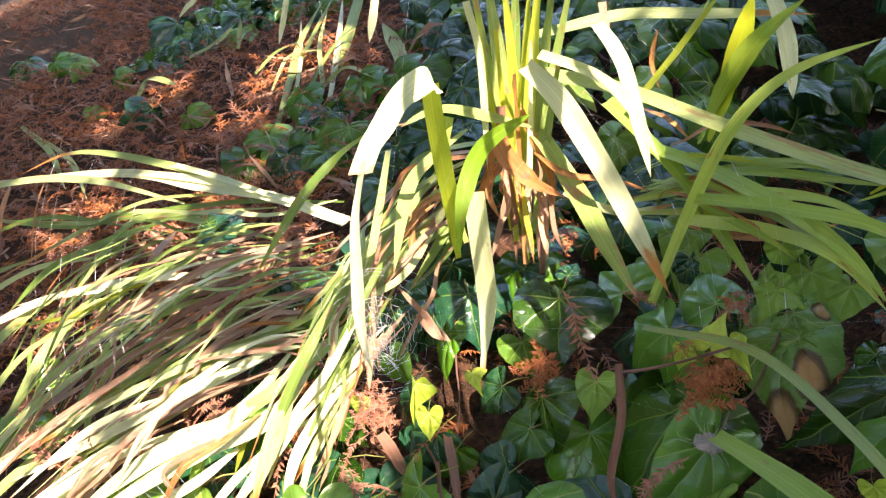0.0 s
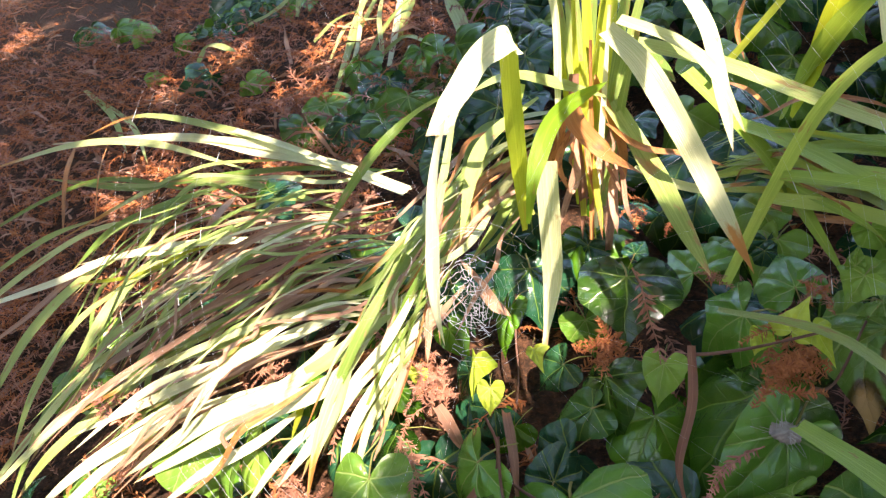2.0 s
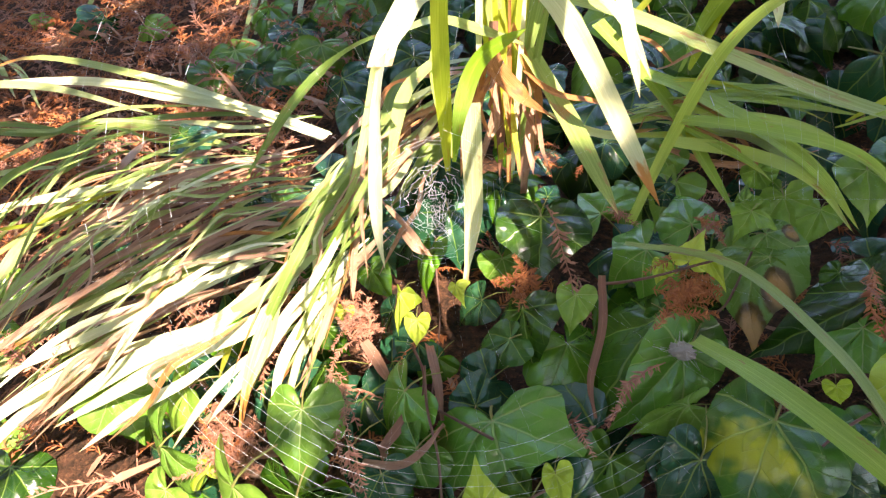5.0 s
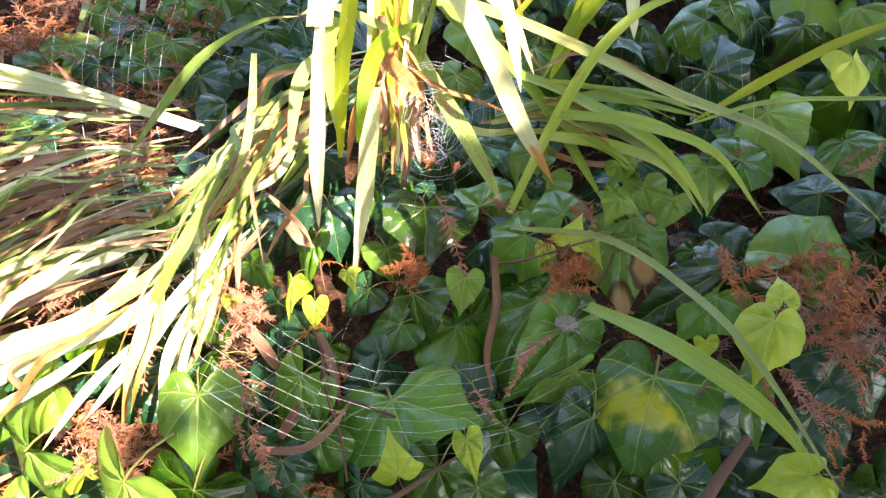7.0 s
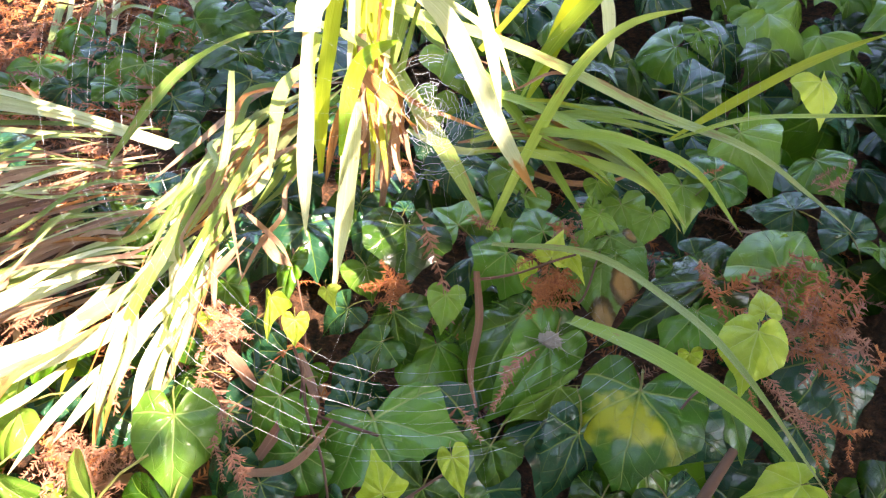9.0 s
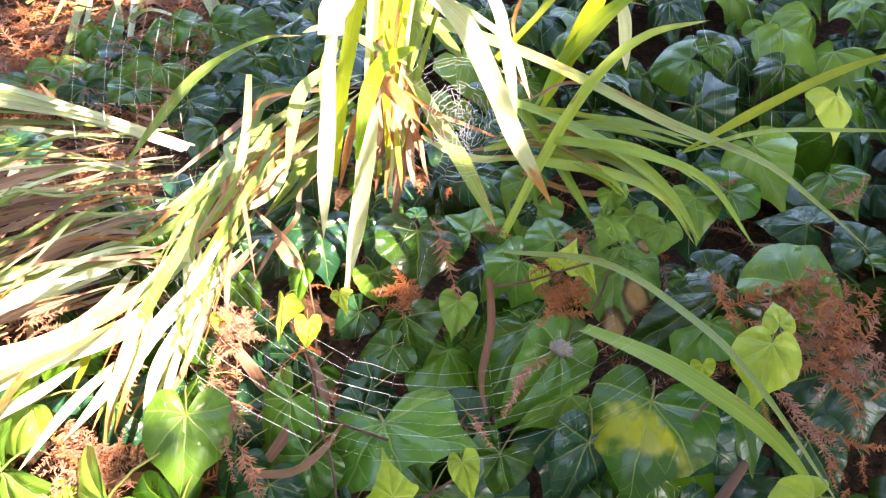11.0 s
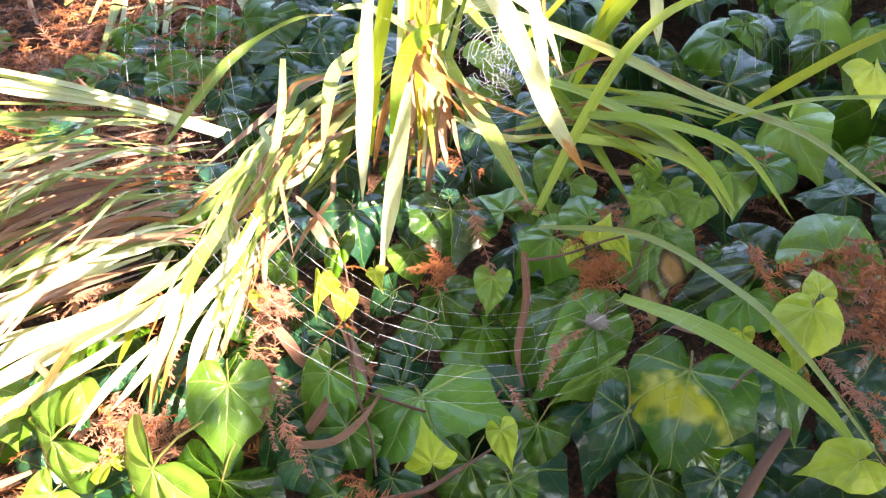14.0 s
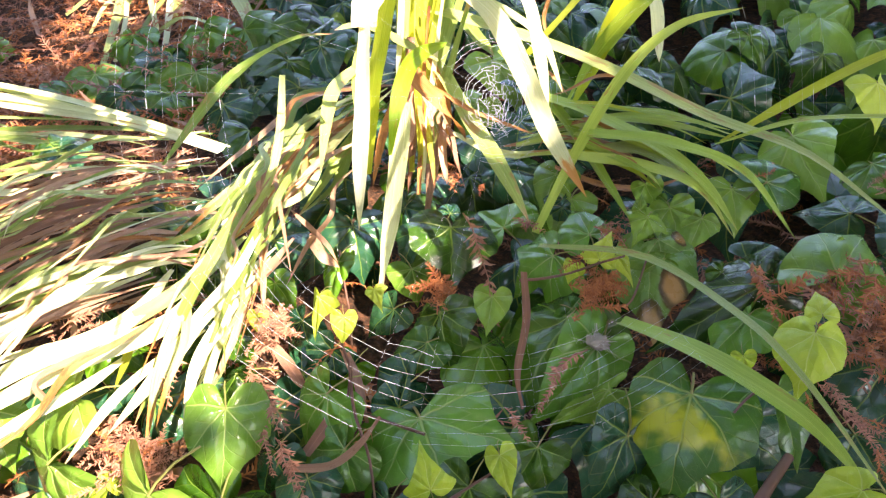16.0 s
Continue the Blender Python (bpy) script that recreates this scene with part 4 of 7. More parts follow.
sheaf(lily_fallen, 0.0084, "GDDRG", 9, [(-0.110, 0.694, 0.017), (-0.184, 0.668, 0.023), (-0.264, 0.640, 0.005), (-0.357, 0.624, -0.046)], [(-0.084, 0.626, 0.012), (-0.158, 0.595, 0.016), (-0.237, 0.565, -0.001), (-0.330, 0.566, -0.060)], loose=0.016, seed=24)
sheaf(lily_fallen, 0.0104, "LGDG", 12, [(-0.279, 0.617, -0.046), (-0.347, 0.580, -0.062), (-0.423, 0.556, -0.099), (-0.492, 0.520, -0.147)], [(-0.191, 0.521, -0.039), (-0.252, 0.484, -0.053), (-0.309, 0.457, -0.075), (-0.368, 0.433, -0.117)], loose=0.014, seed=29)
sheaf(lily_fallen, 0.0110, "LDTGD", 9, [(-0.084, 0.630, 0.012), (-0.206, 0.602, 0.004), (-0.324, 0.590, -0.032), (-0.518, 0.594, -0.119)], [(-0.080, 0.600, -0.003), (-0.180, 0.564, -0.007), (-0.297, 0.544, -0.044), (-0.463, 0.548, -0.122)], loose=0.014, seed=25)
sheaf(lily_fallen, 0.0106, "LDTG", 8, [(-0.056, 0.582, 0.011), (-0.103, 0.514, -0.005), (-0.138, 0.463, -0.035), (-0.179, 0.424, -0.076)], [(-0.041, 0.572, 0.003), (-0.079, 0.514, -0.008), (-0.106, 0.464, -0.036), (-0.135, 0.422, -0.063)], loose=0.012, seed=27)
sheaf(lily_fallen, 0.0111, "GLDD", 8, [(-0.180, 0.722, -0.008), (-0.280, 0.670, -0.026), (-0.362, 0.608, -0.061), (-0.421, 0.539, -0.112)], [(-0.134, 0.617, -0.015), (-0.205, 0.556, -0.026), (-0.275, 0.510, -0.055), (-0.335, 0.462, -0.102)], loose=0.018, seed=28)
sheaf(lily, 0.0067, "RRDR", 9, [(0.041, 0.569, 0.142), (-0.010, 0.683, 0.086), (-0.065, 0.626, 0.059), (-0.141, 0.612, 0.003)], [(0.049, 0.564, 0.132), (0.010, 0.587, 0.073), (-0.026, 0.552, 0.046), (-0.063, 0.546, 0.002)], loose=0.02, seed=16)
sheaf(lily, 0.0106, "GTRGD", 11, [(0.047, 0.573, 0.149), (-0.003, 0.716, 0.084), (-0.054, 0.661, 0.059), (-0.133, 0.636, -0.000)], [(0.050, 0.569, 0.141), (0.017, 0.615, 0.070), (-0.015, 0.575, 0.043), (-0.052, 0.574, 0.000)], loose=0.012, seed=6)
sheaf(lily_side, 0.0071, "FFTRY", 14, [(0.162, 0.614, 0.101), (0.203, 0.556, 0.133), (0.260, 0.501, 0.150), (0.328, 0.471, 0.142)], [(0.168, 0.581, 0.075), (0.200, 0.519, 0.104), (0.234, 0.454, 0.101), (0.279, 0.422, 0.066)], loose=0.012, seed=7)
strap(lily_fallen, 0.0125, "L", (-0.103, 0.555, 0.045), (-0.108, 0.519, 0.016), (-0.110, 0.487, -0.012), (-0.113, 0.459, -0.040), rise=0.9, face=(-0.2, -0.9, 0.4))
strap(lily_back, 0.0127, "P", (-0.260, 1.200, 0.008), (-0.245, 1.325, 0.052), (-0.231, 1.454, 0.097), (-0.187, 1.590, 0.152), rise=0.7)
strap(lily_back, 0.0096, "G", (-0.260, 1.224, 0.013), (-0.238, 1.364, 0.062), (-0.206, 1.447, 0.103), (-0.157, 1.619, 0.166), rise=0.7)
strap(lily_back, 0.0116, "L", (-0.164, 1.197, 0.035), (-0.149, 1.413, 0.102), (-0.142, 1.582, 0.158), rise=0.7)
strap(lily_back, 0.0220, "P", (-0.151, 1.341, 0.066), (-0.133, 1.409, 0.101), (-0.109, 1.541, 0.149), (-0.088, 1.635, 0.189), rise=0.7)
strap(lily_back, 0.0084, "L", (-0.240, 1.226, 0.019), (-0.225, 1.364, 0.071), (-0.234, 1.565, 0.128), rise=0.7)
strap(lily_back, 0.0080, "G", (-0.211, 1.182, 0.019), (-0.194, 1.300, 0.062), (-0.146, 1.383, 0.108), (-0.088, 1.384, 0.140), rise=0.7)
strap(lily_back, 0.0249, "P", (-0.026, 1.177, 0.071), (-0.037, 1.258, 0.104), (-0.060, 1.347, 0.136), rise=0.7)
strap(lily_back, 0.0083, "R", (-0.137, 1.238, 0.051), (-0.083, 1.183, 0.077), (-0.041, 1.167, 0.107), rise=0.7)
strap(lily_back, 0.0089, "G", (-0.339, 1.498, 0.043), (-0.285, 1.501, 0.080), (-0.214, 1.428, 0.108), rise=0.7)
strap(lily_back, 0.0183, "P", (-0.553, 1.789, 0.037), (-0.463, 1.730, 0.073), (-0.409, 1.737, 0.111), rise=0.7)
strap(lily_back, 0.0128, "P", (-0.407, 1.692, 0.061), (-0.404, 1.732, 0.090), (-0.400, 1.755, 0.117), rise=0.7)
strap(lily_back, 0.0095, "G", (-0.196, 1.270, 0.040), (-0.134, 1.275, 0.080), (-0.079, 1.143, 0.091), rise=0.7)
strap(lily_back, 0.0092, "P", (-0.207, 1.198, 0.023), (-0.175, 1.239, 0.056), (-0.185, 1.398, 0.100), (-0.172, 1.540, 0.146), rise=0.7)
strap(lily_back, 0.0091, "D", (-0.379, 1.435, 0.019), (-0.397, 1.505, 0.049), (-0.402, 1.536, 0.074), rise=0.7)
strap(lily_back, 0.0074, "P", (-0.288, 1.376, 0.034), (-0.255, 1.444, 0.078), (-0.175, 1.349, 0.103), rise=0.7)
strap(lily_back, 0.0174, "G", (-0.659, 1.686, -0.013), (-0.625, 1.695, 0.020), (-0.504, 1.508, 0.040), rise=0.7)
strap(lily_back, 0.0112, "P", (-0.906, 1.682, -0.084), (-0.723, 1.409, -0.063), (-0.587, 1.147, -0.053), rise=0.7)
strap(lily_back, 0.0146, "P", (-1.045, 1.862, -0.089), (-0.821, 1.528, -0.068), (-0.661, 1.232, -0.058), rise=0.7)
strap(lily_fallen, 0.0196, "L", (-0.100, 0.694, 0.052), (-0.191, 0.777, 0.058), (-0.304, 0.871, 0.049), (-0.453, 1.010, 0.033), (-0.801, 1.253, -0.031), rise=1.0, blunt=0.3)
strap(lily, 0.0134, "G", (0.119, 0.624, 0.201), (0.129, 0.605, 0.187), (0.142, 0.585, 0.172))
strap(lily_side, 0.0142, "T", (0.208, 0.517, 0.106), (0.238, 0.475, 0.117), (0.257, 0.444, 0.111), (0.277, 0.444, 0.091))
strap(lily, 0.0051, "Y", (0.070, 0.551, 0.128), (0.070, 0.538, 0.105), (0.072, 0.524, 0.078))
strap(lily, 0.0058, "L", (0.041, 0.584, 0.276), (0.047, 0.571, 0.230), (0.043, 0.558, 0.143), rise=1.0)
strap(lily, 0.0063, "D", (0.151, 0.598, 0.259), (0.151, 0.589, 0.243), (0.152, 0.583, 0.232), rise=1.0)
strap(lily, 0.0041, "R", (0.192, 0.585, 0.234), (0.190, 0.592, 0.206), (0.194, 0.581, 0.185))
strap(lily, 0.0049, "R", (0.193, 0.631, 0.155), (0.207, 0.598, 0.153), (0.224, 0.586, 0.135))
strap(lily, 0.0058, "Y", (0.171, 0.577, 0.177), (0.197, 0.572, 0.210), (0.228, 0.570, 0.249), (0.241, 0.577, 0.263), rise=1.0)
strap(lily_side, 0.0147, "F", (0.145, 0.322, 0.050), (0.164, 0.276, 0.058), (0.184, 0.235, 0.056), (0.205, 0.202, 0.045), (0.223, 0.166, 0.022), rise=0.8)
strap(lily_side, 0.0078, "G", (0.138, 0.441, 0.050), (0.186, 0.371, 0.072), (0.206, 0.287, 0.072), (0.211, 0.227, 0.062), (0.210, 0.141, 0.035), rise=0.5)
strap(lily, 0.0064, "B", (0.110, 0.408, 0.046), (0.105, 0.383, 0.018), (0.091, 0.359, -0.011), (0.092, 0.344, -0.034), rise=0.9, blunt=0.4, face=(0, -0.8, 0.6))
strap(lily, 0.0059, "B", (-0.081, 0.361, -0.070), (-0.053, 0.341, -0.055), (-0.034, 0.335, -0.035), (-0.018, 0.341, -0.018), rise=0.9, blunt=0.4)
strap(lily, 0.0085, "B", (-0.066, 0.366, -0.065), (-0.049, 0.383, -0.057), (-0.029, 0.406, -0.046), rise=0.9, blunt=0.3)
strap(lily, 0.0077, "B", (-0.020, 0.460, -0.044), (-0.017, 0.416, -0.046), (-0.017, 0.382, -0.058), rise=0.9, blunt=0.4)
strap(lily, 0.0100, "B", (-0.075, 0.464, -0.038), (-0.066, 0.452, -0.048), (-0.055, 0.431, -0.060), rise=0.9)
strap(lily, 0.0092, "D", (-0.071, 0.604, 0.054), (-0.071, 0.581, 0.039), (-0.069, 0.570, 0.016), rise=0.9)
strap(lily, 0.0068, "D", (-0.066, 0.569, 0.027), (-0.077, 0.535, 0.007), (-0.081, 0.488, -0.014), rise=0.9)
strap(lily, 0.0114, "D", (-0.032, 0.561, 0.014), (-0.021, 0.555, -0.005), (-0.007, 0.546, -0.013), rise=0.9)
ivy_leaf("mid", "shield", 0, (-0.118, 0.368, -0.014), (-0.124, 0.321, -0.050), (-0.158, -0.501, 0.851), 0.85, -10)
ivy_leaf("mid", "shield", 1, (-0.287, 0.453, -0.051), (-0.261, 0.422, -0.084), (-0.024, -0.527, 0.850), 1.0, -15)
ivy_leaf("mid", "heart", 2, (-0.221, 0.433, -0.041), (-0.258, 0.441, -0.085), (-0.053, -0.531, 0.846), 1.0, 20)
ivy_leaf("mid", "shield", 3, (-0.235, 0.390, -0.058), (-0.265, 0.397, -0.105), (-0.040, -0.499, 0.866), 1.1, 0)
ivy_leaf("mid", "shield", 0, (-0.168, 0.328, -0.041), (-0.191, 0.332, -0.097), (-0.097, -0.472, 0.876), 1.3, 10)
ivy_leaf("dark", "shield", 1, (-0.127, 0.326, -0.059), (-0.140, 0.325, -0.103), (-0.143, -0.460, 0.876), 1.2, -15)
ivy_leaf("dark", "heart", 2, (-0.204, 0.482, -0.072), (-0.188, 0.470, -0.099), (-0.095, -0.534, 0.840), 0.9, 0)
ivy_leaf("young", "heart", 3, (-0.194, 0.368, -0.060), (-0.178, 0.379, -0.064), (-0.095, -0.501, 0.860), 0.9, 0)
ivy_leaf("young", "heart", 0, (-0.197, 0.365, -0.062), (-0.216, 0.391, -0.082), (-0.077, -0.498, 0.864), 0.8, 20)
ivy_leaf("dark", "heart", 1, (-0.108, 0.443, -0.042), (-0.152, 0.448, -0.073), (-0.134, -0.529, 0.838), 0.55, 20)
ivy_leaf("dark", "heart", 0, (-0.109, 0.486, -0.034), (-0.086, 0.472, -0.060), (-0.162, -0.546, 0.822), 0.9, -10)
ivy_leaf("dark", "shield", 2, (-0.153, 0.647, -0.046), (-0.182, 0.646, -0.084), (-0.114, -0.592, 0.798), 1.0, 0)
ivy_leaf("dark", "heart", 3, (-0.087, 0.370, -0.060), (-0.110, 0.362, -0.098), (-0.159, -0.476, 0.865), 0.9, 10)
ivy_leaf("green", "shield", 1, (-0.039, 0.358, -0.058), (-0.070, 0.347, -0.089), (-0.200, -0.467, 0.861), 1.1, 0)
ivy_leaf("green", "shield", 0, (-0.044, 0.402, -0.041), (-0.075, 0.395, -0.081), (-0.196, -0.499, 0.844), 1.2, 20)
ivy_leaf("dark", "heart", 2, (-0.014, 0.450, -0.054), (-0.036, 0.444, -0.081), (-0.222, -0.514, 0.829), 1.0, -10)
ivy_leaf("green", "five", 0, (0.020, 0.366, -0.048), (0.022, 0.294, -0.063), (-0.274, -0.453, 0.849), 1.3, 6)
ivy_leaf("young", "arrow", 1, (-0.002, 0.274, -0.024), (-0.005, 0.293, -0.001), (-0.266, -0.452, 0.851), 0.85, 0)
ivy_leaf("young", "heart", 0, (0.048, 0.286, -0.017), (0.047, 0.262, -0.032), (-0.315, -0.427, 0.847), 0.75, 10)
ivy_leaf("mid", "heart", 0, (0.101, 0.439, 0.007), (0.091, 0.419, -0.019), (-0.335, -0.514, 0.789), 0.95, -10)
ivy_leaf("dark", "heart", 1, (0.060, 0.452, -0.012), (0.050, 0.411, -0.043), (-0.297, -0.514, 0.805), 1.15, 25)
ivy_leaf("dark", "shield", 2, (0.091, 0.525, 0.031), (0.081, 0.473, -0.002), (-0.319, -0.555, 0.768), 1.15, -20)
ivy_leaf("green", "five", 3, (0.166, 0.464, 0.026), (0.124, 0.468, -0.000), (-0.369, -0.527, 0.766), 1.15, 10)
ivy_leaf("dark", "shield", 0, (0.016, 0.599, 0.003), (0.019, 0.553, -0.034), (-0.253, -0.579, 0.775), 1.15, -10)
ivy_leaf("dark", "heart", 1, (-0.021, 0.598, -0.017), (-0.061, 0.594, -0.050), (-0.207, -0.585, 0.785), 0.9, 15)
ivy_leaf("dark", "heart", 3, (0.003, 0.662, 0.002), (-0.029, 0.640, -0.032), (-0.226, -0.603, 0.765), 1.0, -20)
ivy_leaf("dark", "heart", 2, (0.078, 0.623, 0.016), (0.057, 0.606, -0.013), (-0.287, -0.588, 0.756), 1.0, 10)
ivy_leaf("dark", "heart", 0, (0.081, 0.588, 0.000), (0.054, 0.567, -0.032), (-0.289, -0.570, 0.769), 1.0, 10)
ivy_leaf("mid", "heart", 1, (0.056, 0.525, -0.009), (0.064, 0.506, -0.041), (-0.290, -0.548, 0.785), 1.1, -15)
ivy_leaf("dark", "heart", 2, (0.032, 0.496, -0.032), (0.003, 0.498, -0.059), (-0.256, -0.539, 0.803), 1.0, 10)
ivy_leaf("dark", "heart", 0, (0.047, 0.441, -0.033), (0.002, 0.449, -0.064), (-0.266, -0.515, 0.815), 0.8, 10)
ivy_leaf("dark", "shield", 3, (0.025, 0.412, -0.049), (-0.011, 0.411, -0.070), (-0.253, -0.497, 0.830), 1.0, -20)
ivy_leaf("dark", "shield", 1, (0.158, 0.409, -0.002), (0.083, 0.375, -0.050), (-0.355, -0.480, 0.802), 1.0, 18)
ivy_leaf("green", "heart", 2, (0.166, 0.372, -0.007), (0.102, 0.344, -0.060), (-0.370, -0.455, 0.810), 0.65, -25)
ivy_leaf("mid", "heart", 3, (0.152, 0.327, -0.014), (0.105, 0.342, -0.040), (-0.373, -0.446, 0.814), 0.5, 10)
ivy_leaf("dark", "heart", 0, (0.144, 0.285, -0.020), (0.115, 0.264, -0.072), (-0.380, -0.397, 0.836), 0.75, -30)
ivy_leaf("dark", "heart", 1, (0.132, 0.285, -0.033), (0.150, 0.258, -0.063), (-0.388, -0.391, 0.834), 0.8, 20)
ivy_leaf("dark", "heart", 2, (0.098, 0.324, -0.055), (0.072, 0.313, -0.095), (-0.326, -0.423, 0.846), 0.9, 0)
ivy_leaf("green", "shield", 0, (0.209, 0.480, 0.036), (0.209, 0.522, 0.054), (-0.413, -0.536, 0.736), 1.0, 10)
ivy_leaf("green", "heart", 1, (0.164, 0.416, 0.001), (0.181, 0.388, -0.009), (-0.398, -0.482, 0.781), 0.9, 0)
ivy_leaf("spotted", "shield", 0, (0.237, 0.428, 0.041), (0.207, 0.364, 0.003), (-0.441, -0.476, 0.761), 0.8, 8)
ivy_leaf("spotted", "heart", 1, (0.246, 0.431, 0.052), (0.269, 0.403, 0.049), (-0.467, -0.487, 0.738), 1.1, -10)
ivy_leaf("mid", "heart", 2, (0.270, 0.456, 0.069), (0.270, 0.428, 0.044), (-0.469, -0.497, 0.730), 1.0, 10)
ivy_leaf("mid", "heart", 0, (0.244, 0.456, 0.056), (0.272, 0.445, 0.057), (-0.460, -0.505, 0.730), 1.0, 20)
ivy_leaf("young", "arrow", 2, (0.175, 0.406, 0.052), (0.189, 0.418, 0.074), (-0.424, -0.515, 0.745), 0.8, 0)
ivy_leaf("young", "arrow", 0, (0.188, 0.404, 0.056), (0.195, 0.379, 0.043), (-0.432, -0.495, 0.754), 0.65, -15)
ivy_leaf("young", "heart", 3, (0.160, 0.420, 0.041), (0.153, 0.415, 0.028), (-0.395, -0.512, 0.763), 1.1, 10)
ivy_leaf("dark", "heart", 3, (0.291, 0.352, 0.045), (0.204, 0.349, 0.010), (-0.472, -0.445, 0.761), 0.62, -10)
ivy_leaf("green", "shield", 2, (0.275, 0.340, 0.028), (0.235, 0.333, -0.005), (-0.474, -0.428, 0.770), 0.9, 15)
ivy_leaf("old", "shield", 0, (0.189, 0.286, 0.008), (0.142, 0.233, -0.030), (-0.442, -0.394, 0.806), 1.0, 0)
ivy_leaf("dark", "shield", 1, (0.210, 0.267, -0.004), (0.232, 0.227, -0.016), (-0.467, -0.369, 0.804), 1.1, 10)
ivy_leaf("dark", "heart", 0, (0.254, 0.274, 0.005), (0.247, 0.229, -0.021), (-0.486, -0.365, 0.794), 0.9, -10)
ivy_leaf("young", "shield", 1, (0.243, 0.254, 0.072), (0.215, 0.229, 0.050), (-0.509, -0.390, 0.767), 0.85, 0)
ivy_leaf("young", "heart", 2, (0.217, 0.279, 0.040), (0.220, 0.274, 0.025), (-0.477, -0.408, 0.778), 0.95, 10)
ivy_leaf("young", "heart", 0, (0.261, 0.268, 0.075), (0.269, 0.287, 0.086), (-0.528, -0.413, 0.742), 0.9, 0)
ivy_leaf("mid", "shield", 3, (0.318, 0.312, 0.075), (0.375, 0.338, 0.116), (-0.560, -0.422, 0.713), 0.75, 10)
ivy_leaf("mid", "heart", 1, (0.335, 0.339, 0.085), (0.315, 0.318, 0.065), (-0.540, -0.424, 0.727), 0.75, -10)
ivy_leaf("dark", "heart", 2, (0.304, 0.387, 0.051), (0.344, 0.357, 0.061), (-0.519, -0.444, 0.731), 0.6, 0)
ivy_leaf("dark", "heart", 0, (0.323, 0.370, 0.038), (0.332, 0.337, 0.024), (-0.516, -0.423, 0.745), 1.0, 0)
ivy_leaf("dark", "shield", 1, (0.331, 0.260, 0.029), (0.328, 0.211, -0.001), (-0.542, -0.340, 0.768), 1.1, -10)
ivy_leaf("dark", "heart", 2, (0.283, 0.231, -0.000), (0.290, 0.197, -0.025), (-0.513, -0.326, 0.794), 1.0, 10)
ivy_leaf("young", "shield", 2, (0.209, 0.166, 0.031), (0.178, 0.178, 0.019), (-0.486, -0.327, 0.810), 0.72, 0)
ivy_leaf("mid", "shield", 1, (0.344, 0.309, 0.072), (0.320, 0.315, 0.056), (-0.556, -0.407, 0.725), 0.8, 0)
ivy_leaf("green", "shield", 0, (0.370, 0.456, 0.088), (0.418, 0.459, 0.102), (-0.539, -0.477, 0.694), 1.1, 0)
ivy_leaf("mid", "heart", 1, (0.432, 0.504, 0.114), (0.422, 0.443, 0.080), (-0.549, -0.475, 0.688), 1.0, 15)
ivy_leaf("mid", "heart", 2, (0.349, 0.474, 0.075), (0.339, 0.439, 0.045), (-0.505, -0.481, 0.716), 1.0, -15)
ivy_leaf("dark", "shield", 3, (0.464, 0.435, 0.110), (0.457, 0.392, 0.100), (-0.582, -0.438, 0.685), 1.1, 0)
ivy_leaf("dark", "heart", 1, (0.403, 0.390, 0.084), (0.380, 0.440, 0.077), (-0.546, -0.453, 0.705), 0.8, 0)
ivy_leaf("dark", "heart", 0, (0.433, 0.354, 0.076), (0.436, 0.395, 0.094), (-0.577, -0.419, 0.701), 1.0, 0)
ivy_leaf("green", "five", 2, (0.150, 0.538, 0.020), (0.136, 0.582, 0.025), (-0.352, -0.565, 0.746), 1.1, 0)
ivy_leaf("mid", "heart", 1, (0.168, 0.556, 0.029), (0.181, 0.519, 0.016), (-0.377, -0.550, 0.746), 1.0, 0)
ivy_leaf("dark", "heart", 3, (0.202, 0.525, 0.043), (0.212, 0.510, 0.033), (-0.318, -0.528, 0.787), 1.0, 0)
ivy_leaf("dark", "shield", 2, (0.073, 0.614, 0.013), (0.055, 0.604, -0.014), (-0.197, -0.565, 0.801), 1.0, 10)
ivy_leaf("dark", "heart", 0, (0.111, 0.583, 0.018), (0.126, 0.600, 0.025), (-0.241, -0.563, 0.791), 1.0, 10)
ivy_leaf("dark", "heart", 0, (0.011, 0.393, -0.057), (0.033, 0.426, -0.035), (-0.162, -0.464, 0.871), 0.9, 20)
ivy_leaf("dark", "five", 1, (-0.060, 0.602, -0.008), (-0.048, 0.565, -0.041), (-0.107, -0.553, 0.826), 1.0, 10)
ivy_leaf("dark", "heart", 2, (-0.007, 0.555, -0.011), (-0.024, 0.530, -0.051), (-0.134, -0.534, 0.835), 0.5, 20)
ivy_leaf("mid", "arrow", 1, (0.232, 0.433, 0.073), (0.214, 0.422, 0.056), (-0.353, -0.498, 0.792), 1.1, 0)
ivy_leaf("mid", "heart", 2, (0.230, 0.443, 0.075), (0.235, 0.452, 0.088), (-0.362, -0.513, 0.778), 0.7, 0)
ivy_leaf("dark", "shield", 0, (0.283, 0.388, 0.040), (0.267, 0.385, 0.025), (-0.392, -0.445, 0.805), 1.0, 0)
ivy_leaf("young", "arrow", 3, (-0.039, 0.466, 0.007), (-0.052, 0.445, -0.015), (-0.212, -0.555, 0.804), 0.5, 15)
ivy_leaf("young", "heart", 2, (-0.029, 0.417, 0.016), (-0.032, 0.405, -0.002), (-0.230, -0.541, 0.809), 0.85, -10)
ivy_leaf("young", "arrow", 1, (0.007, 0.470, 0.006), (0.010, 0.457, -0.010), (-0.259, -0.550, 0.794), 0.7, 10)
ivy_leaf("young", "heart", 0, (-0.088, 0.474, -0.010), (-0.090, 0.469, -0.026), (-0.172, -0.558, 0.812), 1.0, 0)
